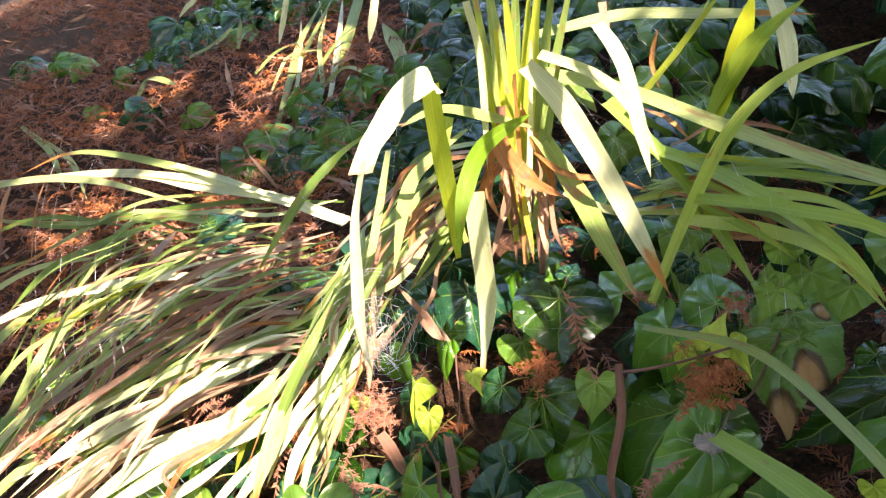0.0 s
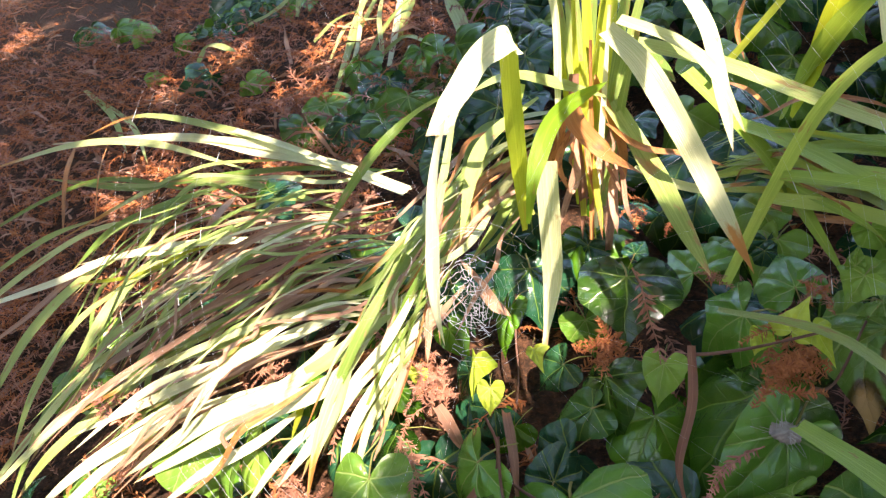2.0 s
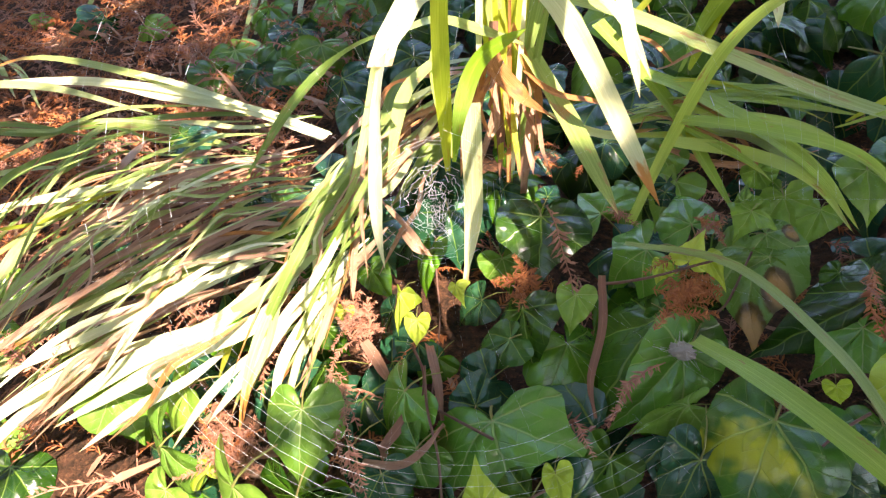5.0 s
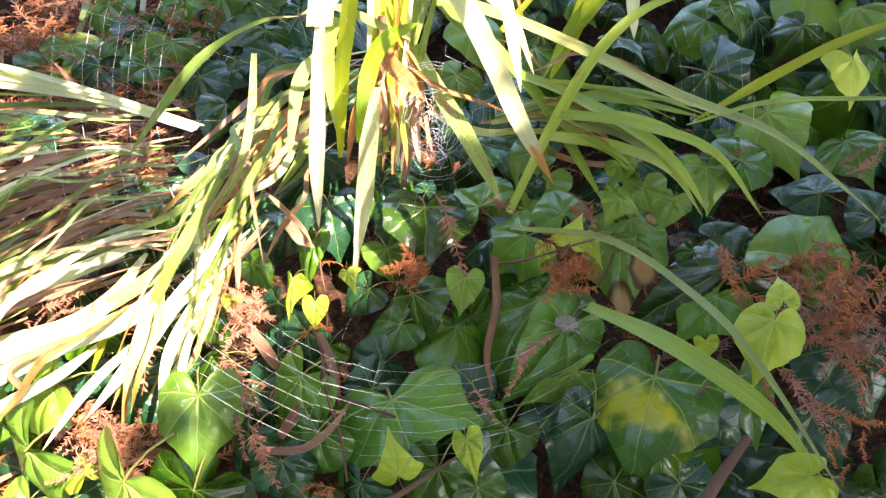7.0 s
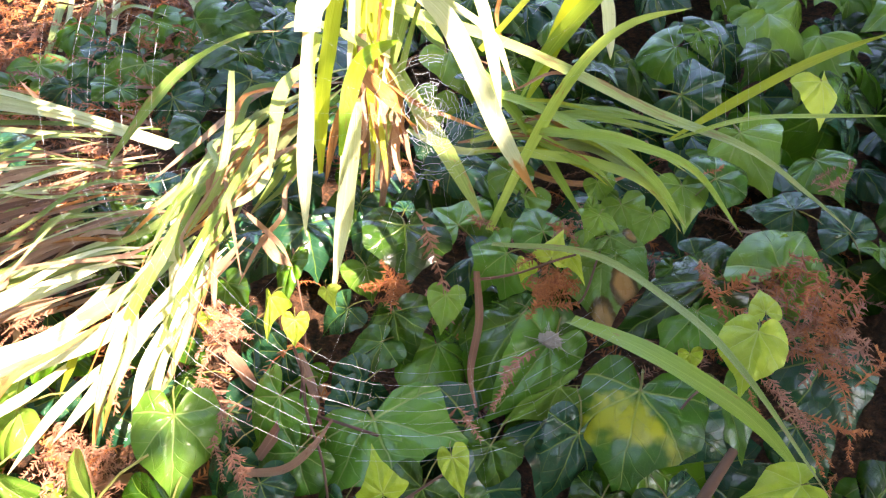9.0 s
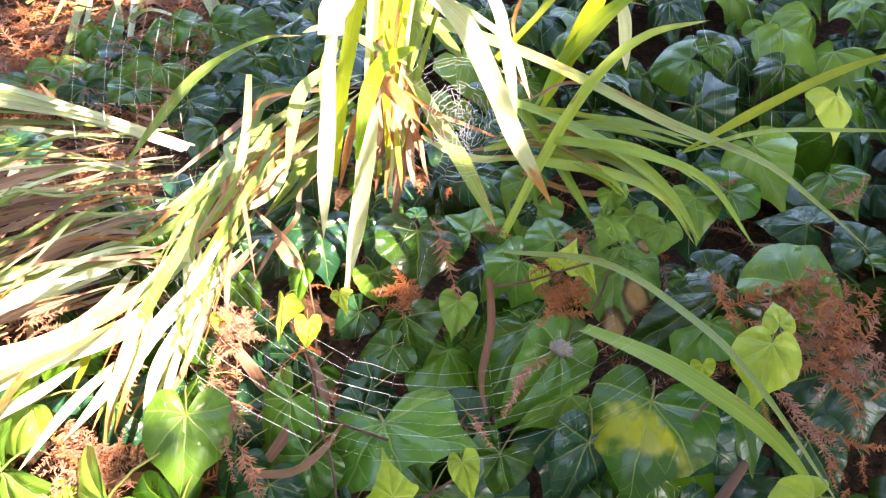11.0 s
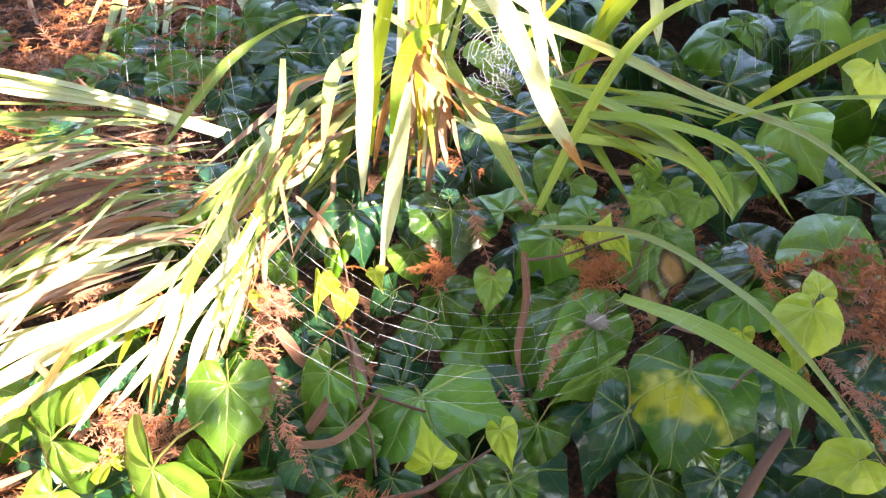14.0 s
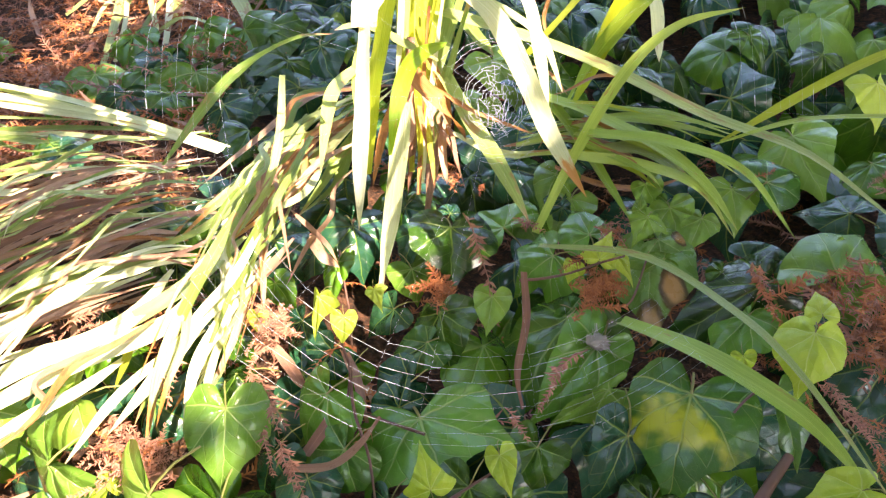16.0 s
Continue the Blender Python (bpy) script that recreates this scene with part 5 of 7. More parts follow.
ivy_leaf("dark", "heart", 1, (0.072, 0.620, 0.013), (0.055, 0.597, -0.013), (-0.208, -0.557, 0.804), 1.00, -28)
ivy_leaf("dark", "heart", 1, (0.208, 0.537, 0.046), (0.206, 0.519, 0.026), (-0.317, -0.525, 0.790), 1.20, -12)
ivy_leaf("young", "heart", 1, (0.480, 0.471, 0.175), (0.479, 0.440, 0.145), (-0.570, -0.463, 0.679), 1.10, -35)
ivy_leaf("dark", "heart", 0, (0.515, 0.694, 0.175), (0.524, 0.657, 0.145), (-0.528, -0.531, 0.662), 1.10, -28)
ivy_leaf("dark", "five", 1, (0.420, 0.589, 0.128), (0.466, 0.546, 0.109), (-0.509, -0.514, 0.690), 1.10, 18)
ivy_leaf("mid", "heart", 0, (0.215, 0.534, 0.048), (0.187, 0.514, 0.012), (-0.400, -0.528, 0.749), 1.00, 5)
ivy_leaf("dark", "three", 0, (-0.211, 1.235, 0.059), (-0.233, 1.183, 0.011), (-0.127, -0.684, 0.718), 1.10, 24)
ivy_leaf("dark", "heart", 1, (-0.151, 1.115, 0.053), (-0.141, 1.047, 0.007), (-0.150, -0.674, 0.723), 1.10, -28)
ivy_leaf("dark", "five", 2, (-0.102, 1.181, 0.080), (-0.103, 1.127, 0.040), (-0.175, -0.683, 0.709), 1.10, 18)
ivy_leaf("dark", "three", 3, (-0.060, 1.036, 0.064), (-0.073, 0.986, 0.019), (-0.195, -0.666, 0.720), 1.10, 30)
ivy_leaf("mid", "heart", 0, (-0.260, 1.131, 0.024), (-0.240, 1.067, -0.014), (-0.099, -0.670, 0.736), 1.10, -12)
ivy_leaf("dark", "five", 1, (-0.216, 1.035, 0.019), (-0.236, 0.987, -0.027), (-0.115, -0.660, 0.742), 1.10, 5)
ivy_leaf("dark", "three", 2, (-0.152, 0.995, 0.029), (-0.142, 0.947, -0.003), (-0.146, -0.658, 0.739), 1.10, -35)
ivy_leaf("dark", "heart", 3, (-0.009, 1.118, 0.094), (-0.013, 1.057, 0.047), (-0.220, -0.676, 0.703), 1.10, 24)
ivy_leaf("dark", "five", 0, (0.004, 0.995, 0.074), (-0.011, 0.949, 0.033), (-0.229, -0.660, 0.715), 1.10, -28)
ivy_leaf("dark", "three", 1, (-0.089, 0.925, 0.034), (-0.076, 0.867, -0.006), (-0.178, -0.649, 0.739), 1.10, 18)
ivy_leaf("dark", "heart", 2, (-0.047, 0.929, 0.047), (-0.069, 0.897, 0.012), (-0.202, -0.651, 0.732), 1.10, 30)
ivy_leaf("mid", "five", 3, (-0.119, 1.040, 0.047), (-0.110, 0.980, 0.006), (-0.164, -0.666, 0.728), 1.10, -12)
ivy_leaf("dark", "three", 0, (-0.185, 1.100, 0.040), (-0.184, 1.046, -0.000), (-0.133, -0.671, 0.730), 1.10, 5)
ivy_leaf("dark", "heart", 1, (-0.285, 1.079, 0.007), (-0.293, 1.024, -0.038), (-0.084, -0.661, 0.746), 1.10, -35)
ivy_leaf("dark", "five", 2, (-0.043, 1.141, 0.089), (-0.027, 1.080, 0.052), (-0.203, -0.679, 0.705), 1.10, 24)
ivy_leaf("dark", "three", 3, (0.007, 0.910, 0.059), (-0.017, 0.871, 0.016), (-0.233, -0.647, 0.726), 1.10, -28)
ivy_leaf("dark", "heart", 0, (0.053, 1.017, 0.092), (0.058, 0.960, 0.052), (-0.254, -0.662, 0.705), 1.10, 18)
ivy_leaf("mid", "heart", 0, (0.211, 0.562, 0.063), (0.186, 0.543, 0.030), (-0.396, -0.544, 0.740), 1.00, 5)
ivy_leaf("dark", "five", 1, (-0.578, 1.527, -0.009), (-0.599, 1.475, -0.069), (0.029, -0.661, 0.750), 1.00, -35)
ivy_leaf("mid", "three", 1, (-0.468, 1.409, -0.001), (-0.437, 1.364, -0.047), (0.006, -0.660, 0.751), 1.00, 24)
ivy_leaf("mid", "three", 1, (-0.781, 1.717, -0.031), (-0.746, 1.688, -0.055), (0.066, -0.658, 0.750), 1.00, -28)
ivy_leaf("dark", "five", 1, (-1.109, 2.289, -0.015), (-1.068, 2.222, -0.072), (0.084, -0.675, 0.733), 1.00, 18)
ivy_leaf("mid", "three", 1, (-0.770, 1.870, 0.002), (-0.732, 1.833, -0.029), (0.048, -0.674, 0.737), 1.00, 30)
ivy_leaf("dark", "five", 1, (-1.277, 2.456, -0.031), (-1.231, 2.382, -0.092), (0.101, -0.672, 0.734), 1.00, -12)
ivy_leaf("mid", "three", 1, (-0.989, 2.171, -0.004), (-0.952, 2.121, -0.045), (0.071, -0.677, 0.732), 1.00, 5)
ivy_leaf("dark", "five", 1, (-0.647, 2.083, 0.078), (-0.634, 2.006, 0.002), (-0.001, -0.701, 0.713), 1.00, -35)
ivy_leaf("dark", "five", 1, (-0.170, 1.128, 0.031), (-0.142, 1.076, -0.030), (-0.087, -0.654, 0.752), 1.00, 24)
ivy_leaf("dark", "five", 1, (-0.204, 1.069, 0.010), (-0.175, 1.030, -0.035), (-0.067, -0.642, 0.764), 1.00, -28)
ivy_leaf("mid", "three", 1, (-0.284, 1.185, 0.009), (-0.269, 1.150, -0.030), (-0.041, -0.651, 0.758), 1.00, 18)
ivy_leaf("mid", "heart", 1, (-0.281, 1.087, -0.009), (-0.258, 1.056, -0.043), (-0.033, -0.636, 0.771), 1.00, 30)
ivy_leaf("dark", "five", 1, (-0.143, 1.181, 0.048), (-0.139, 1.148, 0.010), (-0.103, -0.663, 0.741), 1.00, -12)
ivy_leaf("dark", "five", 1, (-0.094, 1.100, 0.047), (-0.117, 1.073, 0.014), (-0.121, -0.656, 0.745), 1.00, 5)
ivy_leaf("mid", "heart", 1, (-0.240, 1.149, 0.015), (-0.252, 1.125, -0.014), (-0.057, -0.650, 0.757), 1.00, -35)
ivy_leaf("dark", "five", 1, (-0.043, 0.990, 0.040), (-0.049, 0.959, 0.002), (-0.142, -0.641, 0.754), 1.00, 24)
ivy_leaf("mid", "three", 1, (-0.495, 0.656, -0.121), (-0.474, 0.618, -0.159), (0.123, -0.493, 0.861), 1.10, -28)
ivy_leaf("mid", "five", 1, (-0.512, 0.752, -0.108), (-0.540, 0.728, -0.136), (0.114, -0.524, 0.844), 1.10, 18)
ivy_leaf("mid", "heart", 1, (-0.294, 0.883, -0.020), (-0.288, 0.859, -0.043), (-0.002, -0.603, 0.798), 1.10, 30)
ivy_leaf("dark", "heart", 1, (-0.048, 0.502, -0.038), (-0.071, 0.494, -0.066), (-0.194, -0.546, 0.815), 1.0, 10)
ivy_leaf("dark", "shield", 2, (-0.029, 0.462, -0.045), (-0.053, 0.459, -0.073), (-0.209, -0.526, 0.824), 1.0, -10)
ivy_leaf("dark", "heart", 0, (-0.065, 0.556, -0.028), (-0.048, 0.531, -0.048), (-0.196, -0.569, 0.799), 0.9, 0)
ivy_leaf("dark", "shield", 1, (-0.067, 0.347, -0.069), (-0.059, 0.318, -0.091), (-0.211, -0.458, 0.864), 1.1, 0)
ivy_leaf("dark", "heart", 3, (-0.016, 0.313, -0.070), (-0.032, 0.297, -0.098), (-0.249, -0.433, 0.866), 1.0, 10)
ivy_leaf("dark", "shield", 0, (0.036, 0.301, -0.057), (0.010, 0.287, -0.088), (-0.295, -0.424, 0.856), 1.1, -10)
ivy_leaf("dark", "heart", 2, (0.060, 0.283, -0.064), (0.064, 0.258, -0.088), (-0.332, -0.398, 0.855), 1.0, 0)
ivy_leaf("dark", "heart", 1, (0.146, 0.249, -0.046), (0.118, 0.235, -0.077), (-0.399, -0.368, 0.840), 1.0, 0)
ivy_leaf("dark", "shield", 3, (0.178, 0.225, -0.031), (0.186, 0.198, -0.055), (-0.450, -0.340, 0.825), 1.0, 0)
ivy_leaf("dark", "heart", 0, (-0.107, 0.332, -0.083), (-0.092, 0.303, -0.104), (-0.175, -0.445, 0.878), 1.0, 0)
ivy_leaf("mid", "heart", 2, (-0.241, 0.384, -0.101), (-0.266, 0.376, -0.130), (-0.039, -0.473, 0.880), 1.0, 0)
ivy_leaf("mid", "heart", 1, (0.242, 0.413, 0.043), (0.204, 0.432, 0.040), (-0.348, -0.483, 0.803), 0.6, 0)
ivy_leaf("dark", "heart", 1, (-0.270, 0.773, 0.039), (-0.241, 0.730, 0.029), (0.015, -0.619, 0.785), 0.9, 0)
ivy_leaf("dark", "shield", 2, (-0.260, 0.762, 0.035), (-0.239, 0.717, 0.023), (-0.065, -0.654, 0.754), 0.9, 0)
ivy_leaf("dark", "heart", 0, (-0.176, 0.633, 0.025), (-0.153, 0.600, 0.010), (-0.115, -0.625, 0.772), 0.7, 0)
ivy_leaf("dark", "heart", 3, (-0.353, 0.678, -0.027), (-0.315, 0.643, -0.028), (0.073, -0.562, 0.824), 0.7, 0)
ivy_leaf("dark", "shield", 1, (-0.129, 0.572, 0.027), (-0.162, 0.585, 0.015), (-0.034, -0.574, 0.818), 0.8, 0)
ivy_leaf("mid", "heart", 0, (-0.156, 0.636, 0.021), (-0.181, 0.633, 0.014), (-0.025, -0.588, 0.808), 0.8, 0)
ivy_leaf("mid", "shield", 2, (0.259, 0.482, 0.081), (0.269, 0.471, 0.061), (-0.461, -0.520, 0.719), 1.0, 0)
ivy_leaf("mid", "heart", 1, (0.286, 0.431, 0.069), (0.266, 0.416, 0.050), (-0.479, -0.488, 0.730), 1.0, 0)
ivy_leaf("mid", "heart", 3, (0.271, 0.463, 0.071), (0.258, 0.461, 0.057), (-0.378, -0.502, 0.778), 1.1, 0)
spray(1, (0.086, 0.490, 0.061), (0.091, 0.445, 0.006), 1.00)
spray(2, (0.061, 0.485, 0.005), (0.070, 0.460, 0.002), 1.15)
spray(0, (0.052, 0.451, -0.005), (0.066, 0.475, 0.008), 1.15)
spray(0, (0.056, 0.445, -0.009), (0.054, 0.473, -0.002), 1.15)
spray(0, (0.038, 0.487, -0.005), (0.059, 0.468, 0.000), 1.15)
spray(4, (0.153, 0.388, 0.036), (0.176, 0.386, 0.041), 1.15)
spray(4, (0.152, 0.379, 0.032), (0.168, 0.385, 0.042), 1.15)
spray(2, (0.189, 0.419, 0.048), (0.154, 0.410, 0.036), 1.15)
spray(4, (0.150, 0.385, 0.035), (0.188, 0.398, 0.043), 1.15)
spray(2, (0.166, 0.402, 0.034), (0.165, 0.373, 0.032), 1.15)
spray(2, (0.147, 0.400, 0.036), (0.178, 0.385, 0.041), 1.15)
spray(4, (0.140, 0.370, 0.020), (0.158, 0.392, 0.037), 1.15)
spray(0, (0.208, 0.453, 0.058), (0.203, 0.435, 0.046), 1.15)
spray(1, (0.191, 0.436, 0.051), (0.211, 0.441, 0.056), 1.15)
spray(0, (0.215, 0.437, 0.061), (0.202, 0.440, 0.051), 1.15)
spray(1, (0.212, 0.422, 0.050), (0.215, 0.452, 0.053), 1.15)
spray(0, (0.273, 0.344, 0.070), (0.260, 0.297, 0.047), 1.20)
spray(4, (0.263, 0.318, 0.057), (0.302, 0.321, 0.074), 1.20)
spray(1, (0.263, 0.343, 0.067), (0.259, 0.314, 0.061), 1.00)
spray(4, (0.350, 0.292, 0.066), (0.328, 0.263, 0.059), 1.15)
spray(0, (0.327, 0.289, 0.062), (0.364, 0.316, 0.076), 1.15)
spray(2, (0.354, 0.308, 0.073), (0.324, 0.275, 0.058), 1.15)
spray(1, (0.348, 0.327, 0.083), (0.314, 0.305, 0.059), 1.15)
spray(1, (0.338, 0.296, 0.066), (0.298, 0.274, 0.059), 1.15)
spray(2, (0.324, 0.275, 0.059), (0.361, 0.291, 0.078), 1.15)
spray(0, (0.347, 0.308, 0.072), (0.307, 0.301, 0.065), 1.15)
spray(2, (0.267, 0.314, 0.054), (0.284, 0.284, 0.054), 1.15)
spray(4, (0.310, 0.278, 0.059), (0.341, 0.268, 0.062), 1.15)
spray(2, (0.344, 0.310, 0.071), (0.304, 0.307, 0.066), 1.15)
spray(0, (0.327, 0.325, 0.077), (0.310, 0.307, 0.061), 1.15)
spray(0, (0.329, 0.340, 0.078), (0.356, 0.306, 0.082), 1.15)
spray(0, (0.338, 0.292, 0.073), (0.300, 0.269, 0.058), 1.15)
spray(4, (0.340, 0.283, 0.066), (0.308, 0.258, 0.059), 1.15)
spray(1, (0.317, 0.267, 0.061), (0.299, 0.290, 0.063), 1.15)
spray(2, (0.348, 0.301, 0.068), (0.358, 0.275, 0.065), 1.15)
spray(0, (0.358, 0.268, 0.070), (0.349, 0.302, 0.071), 1.15)
spray(2, (0.304, 0.318, 0.070), (0.316, 0.290, 0.061), 1.15)
spray(0, (0.340, 0.259, 0.057), (0.333, 0.299, 0.065), 1.15)
spray(2, (0.320, 0.262, 0.045), (0.348, 0.272, 0.057), 1.15)
spray(1, (0.347, 0.250, 0.053), (0.305, 0.244, 0.037), 1.15)
spray(0, (0.336, 0.283, 0.053), (0.332, 0.248, 0.044), 1.15)
spray(2, (0.308, 0.235, 0.038), (0.284, 0.197, 0.032), 1.15)
spray(1, (0.338, 0.275, 0.055), (0.330, 0.237, 0.041), 1.15)
spray(4, (0.321, 0.264, 0.051), (0.323, 0.240, 0.039), 1.15)
spray(2, (0.299, 0.267, 0.040), (0.316, 0.236, 0.043), 1.15)
spray(1, (0.308, 0.266, 0.051), (0.341, 0.244, 0.045), 1.15)
spray(2, (0.339, 0.264, 0.051), (0.299, 0.249, 0.046), 1.15)
spray(4, (0.297, 0.245, 0.039), (0.299, 0.214, 0.039), 1.15)
spray(0, (0.305, 0.217, 0.041), (0.348, 0.251, 0.049), 1.15)
spray(0, (0.318, 0.278, 0.049), (0.300, 0.248, 0.043), 1.15)
spray(1, (0.328, 0.260, 0.047), (0.295, 0.240, 0.040), 1.15)
spray(0, (0.379, 0.468, 0.086), (0.390, 0.479, 0.100), 1.15)
spray(0, (0.370, 0.474, 0.091), (0.392, 0.474, 0.094), 1.15)
spray(0, (0.359, 0.464, 0.089), (0.386, 0.467, 0.098), 1.15)
spray(1, (0.462, 0.407, 0.105), (0.440, 0.394, 0.094), 1.15)
spray(1, (0.439, 0.410, 0.096), (0.465, 0.410, 0.107), 1.15)
spray(3, (0.429, 0.392, 0.098), (0.469, 0.416, 0.109), 1.15)
spray(3, (0.441, 0.411, 0.098), (0.451, 0.393, 0.099), 1.15)
spray(1, (0.239, 0.244, 0.047), (0.242, 0.213, 0.036), 1.20)
spray(3, (0.244, 0.228, 0.045), (0.244, 0.195, 0.033), 1.20)
spray(1, (0.237, 0.209, 0.039), (0.249, 0.187, 0.033), 1.20)
spray(0, (0.228, 0.235, 0.042), (0.227, 0.214, 0.032), 1.20)
spray(0, (0.248, 0.203, 0.041), (0.280, 0.180, 0.041), 1.20)
spray(0, (0.239, 0.187, 0.036), (0.232, 0.167, 0.025), 1.20)
spray(0, (0.258, 0.181, 0.040), (0.248, 0.163, 0.029), 1.20)
spray(1, (0.071, 0.334, -0.021), (0.076, 0.309, -0.035), 1.30)
spray(3, (0.139, 0.347, 0.011), (0.106, 0.324, -0.013), 1.00)
spray(1, (-0.072, 0.474, -0.003), (-0.080, 0.444, -0.022), 1.00)
spray(3, (-0.067, 0.462, -0.004), (-0.089, 0.448, -0.024), 1.00)
spray(3, (-0.080, 0.438, -0.013), (-0.096, 0.417, -0.032), 1.00)
spray(1, (-0.097, 0.413, -0.023), (-0.085, 0.363, -0.039), 1.00)
spray(3, (-0.089, 0.377, -0.027), (-0.087, 0.344, -0.044), 1.00)
spray(1, (-0.085, 0.342, -0.032), (-0.079, 0.302, -0.049), 1.00)
spray(1, (-0.151, 0.473, -0.026), (-0.164, 0.423, -0.050), 1.00)
spray(1, (-0.075, 0.479, -0.009), (-0.075, 0.446, -0.013), 1.15)
spray(3, (-0.062, 0.455, -0.003), (-0.082, 0.445, -0.007), 1.15)
spray(3, (-0.086, 0.469, -0.010), (-0.070, 0.441, -0.004), 1.15)
spray(1, (-0.079, 0.447, -0.012), (-0.080, 0.473, -0.002), 1.15)
spray(1, (-0.078, 0.436, -0.011), (-0.089, 0.460, -0.006), 1.15)
spray(3, (-0.070, 0.450, -0.012), (-0.089, 0.469, -0.005), 1.15)
spray(1, (-0.166, 0.371, -0.056), (-0.202, 0.374, -0.060), 1.15)
spray(0, (-0.153, 0.387, -0.048), (-0.170, 0.356, -0.049), 1.15)
spray(0, (-0.187, 0.378, -0.049), (-0.169, 0.349, -0.054), 1.15)
spray(1, (-0.163, 0.374, -0.052), (-0.155, 0.390, -0.040), 1.15)
spray(1, (-0.172, 0.367, -0.059), (-0.167, 0.385, -0.045), 1.15)
spray(1, (-0.180, 0.363, -0.062), (-0.157, 0.369, -0.049), 1.15)
spray(1, (-0.171, 0.362, -0.049), (-0.146, 0.362, -0.049), 1.15)
spray(1, (-0.178, 0.391, -0.049), (-0.156, 0.361, -0.053), 1.15)
spray(1, (-0.170, 0.386, -0.053), (-0.195, 0.373, -0.057), 1.15)
spray(1, (-0.208, 0.398, -0.060), (-0.181, 0.369, -0.048), 1.15)
spray(5, (-0.199, 0.421, -0.049), (-0.178, 0.398, -0.054), 1.15)
spray(5, (-0.202, 0.368, -0.057), (-0.186, 0.396, -0.056), 1.15)
spray(5, (-0.192, 0.367, -0.065), (-0.220, 0.363, -0.064), 1.15)
spray(5, (-0.186, 0.366, -0.053), (-0.159, 0.359, -0.053), 1.15)
spray(3, (-0.193, 0.389, -0.051), (-0.164, 0.358, -0.052), 1.15)
spray(5, (-0.152, 0.345, -0.048), (-0.175, 0.368, -0.053), 1.15)
spray(0, (-0.182, 0.364, -0.047), (-0.203, 0.384, -0.049), 1.15)
spray(3, (-0.174, 0.357, -0.044), (-0.166, 0.376, -0.041), 1.15)
spray(3, (-0.186, 0.399, -0.048), (-0.160, 0.375, -0.040), 1.15)
spray(3, (-0.190, 0.381, -0.045), (-0.179, 0.358, -0.054), 1.15)
spray(3, (-0.172, 0.361, -0.043), (-0.190, 0.392, -0.050), 1.15)
spray(3, (-0.182, 0.350, -0.054), (-0.179, 0.372, -0.046), 1.15)
spray(0, (-0.185, 0.368, -0.057), (-0.170, 0.378, -0.045), 1.15)
spray(0, (-0.194, 0.379, -0.051), (-0.208, 0.407, -0.052), 1.15)
spray(0, (-0.036, 0.303, -0.058), (-0.062, 0.307, -0.063), 1.15)
spray(0, (-0.051, 0.290, -0.065), (-0.039, 0.308, -0.062), 1.15)
spray(0, (-0.034, 0.279, -0.060), (-0.054, 0.305, -0.061), 1.15)
spray(0, (-0.045, 0.297, -0.062), (-0.028, 0.283, -0.060), 1.15)
spray(1, (-0.230, 0.606, 0.008), (-0.199, 0.621, 0.020), 1.00)
spray(1, (-0.161, 0.658, 0.038), (-0.135, 0.638, 0.042), 1.00)
spray(3, (-0.187, 0.722, 0.043), (-0.139, 0.696, 0.052), 1.00)
spray(3, (-0.225, 0.670, 0.022), (-0.142, 0.647, 0.041), 1.00)
spray(1, (-0.390, 0.518, -0.054), (-0.348, 0.513, -0.043), 1.00)
spray(3, (-0.357, 0.476, -0.053), (-0.345, 0.506, -0.044), 1.00)
spray(1, (-0.233, 0.490, -0.015), (-0.196, 0.488, -0.005), 1.00)
spray(3, (-0.389, 0.547, -0.065), (-0.422, 0.552, -0.069), 1.15)
spray(3, (-0.396, 0.520, -0.073), (-0.425, 0.546, -0.068), 1.15)
spray(3, (-0.381, 0.534, -0.063), (-0.398, 0.513, -0.068), 1.15)
spray(1, (-0.363, 0.499, -0.057), (-0.405, 0.554, -0.060), 1.15)
spray(3, (-0.376, 0.531, -0.059), (-0.343, 0.507, -0.058), 1.15)
spray(1, (-0.437, 0.542, -0.073), (-0.408, 0.558, -0.062), 1.15)
spray(1, (-0.161, 0.715, 0.034), (-0.159, 0.662, 0.026), 1.15)
spray(1, (-0.163, 0.657, 0.031), (-0.146, 0.672, 0.038), 1.15)
spray(3, (-0.135, 0.676, 0.035), (-0.160, 0.680, 0.027), 1.15)
spray(3, (-0.164, 0.679, 0.028), (-0.145, 0.701, 0.045), 1.15)
spray(1, (-0.263, 0.711, 0.006), (-0.210, 0.645, 0.008), 1.15)
spray(1, (-0.211, 0.601, 0.006), (-0.246, 0.664, -0.000), 1.15)
spray(1, (-0.240, 0.618, -0.001), (-0.218, 0.637, 0.007), 1.15)
spray(1, (-0.208, 0.644, 0.007), (-0.257, 0.684, 0.003), 1.15)
spray(1, (-0.217, 0.671, 0.020), (-0.216, 0.625, 0.010), 1.15)
spray(1, (-0.220, 0.488, -0.016), (-0.201, 0.496, -0.021), 1.15)
spray(3, (-0.226, 0.488, -0.021), (-0.214, 0.507, -0.019), 1.15)
spray(3, (-0.216, 0.511, -0.019), (-0.229, 0.496, -0.026), 1.15)
spray(3, (-0.241, 0.514, -0.022), (-0.235, 0.492, -0.027), 1.15)
spray(1, (-0.249, 0.505, -0.021), (-0.219, 0.512, -0.017), 1.15)
spray(2, (0.125, 0.618, 0.048), (0.105, 0.602, 0.042), 1.15)
spray(2, (0.123, 0.614, 0.050), (0.117, 0.576, 0.044), 1.15)
spray(0, (0.114, 0.607, 0.039), (0.128, 0.586, 0.045), 1.15)
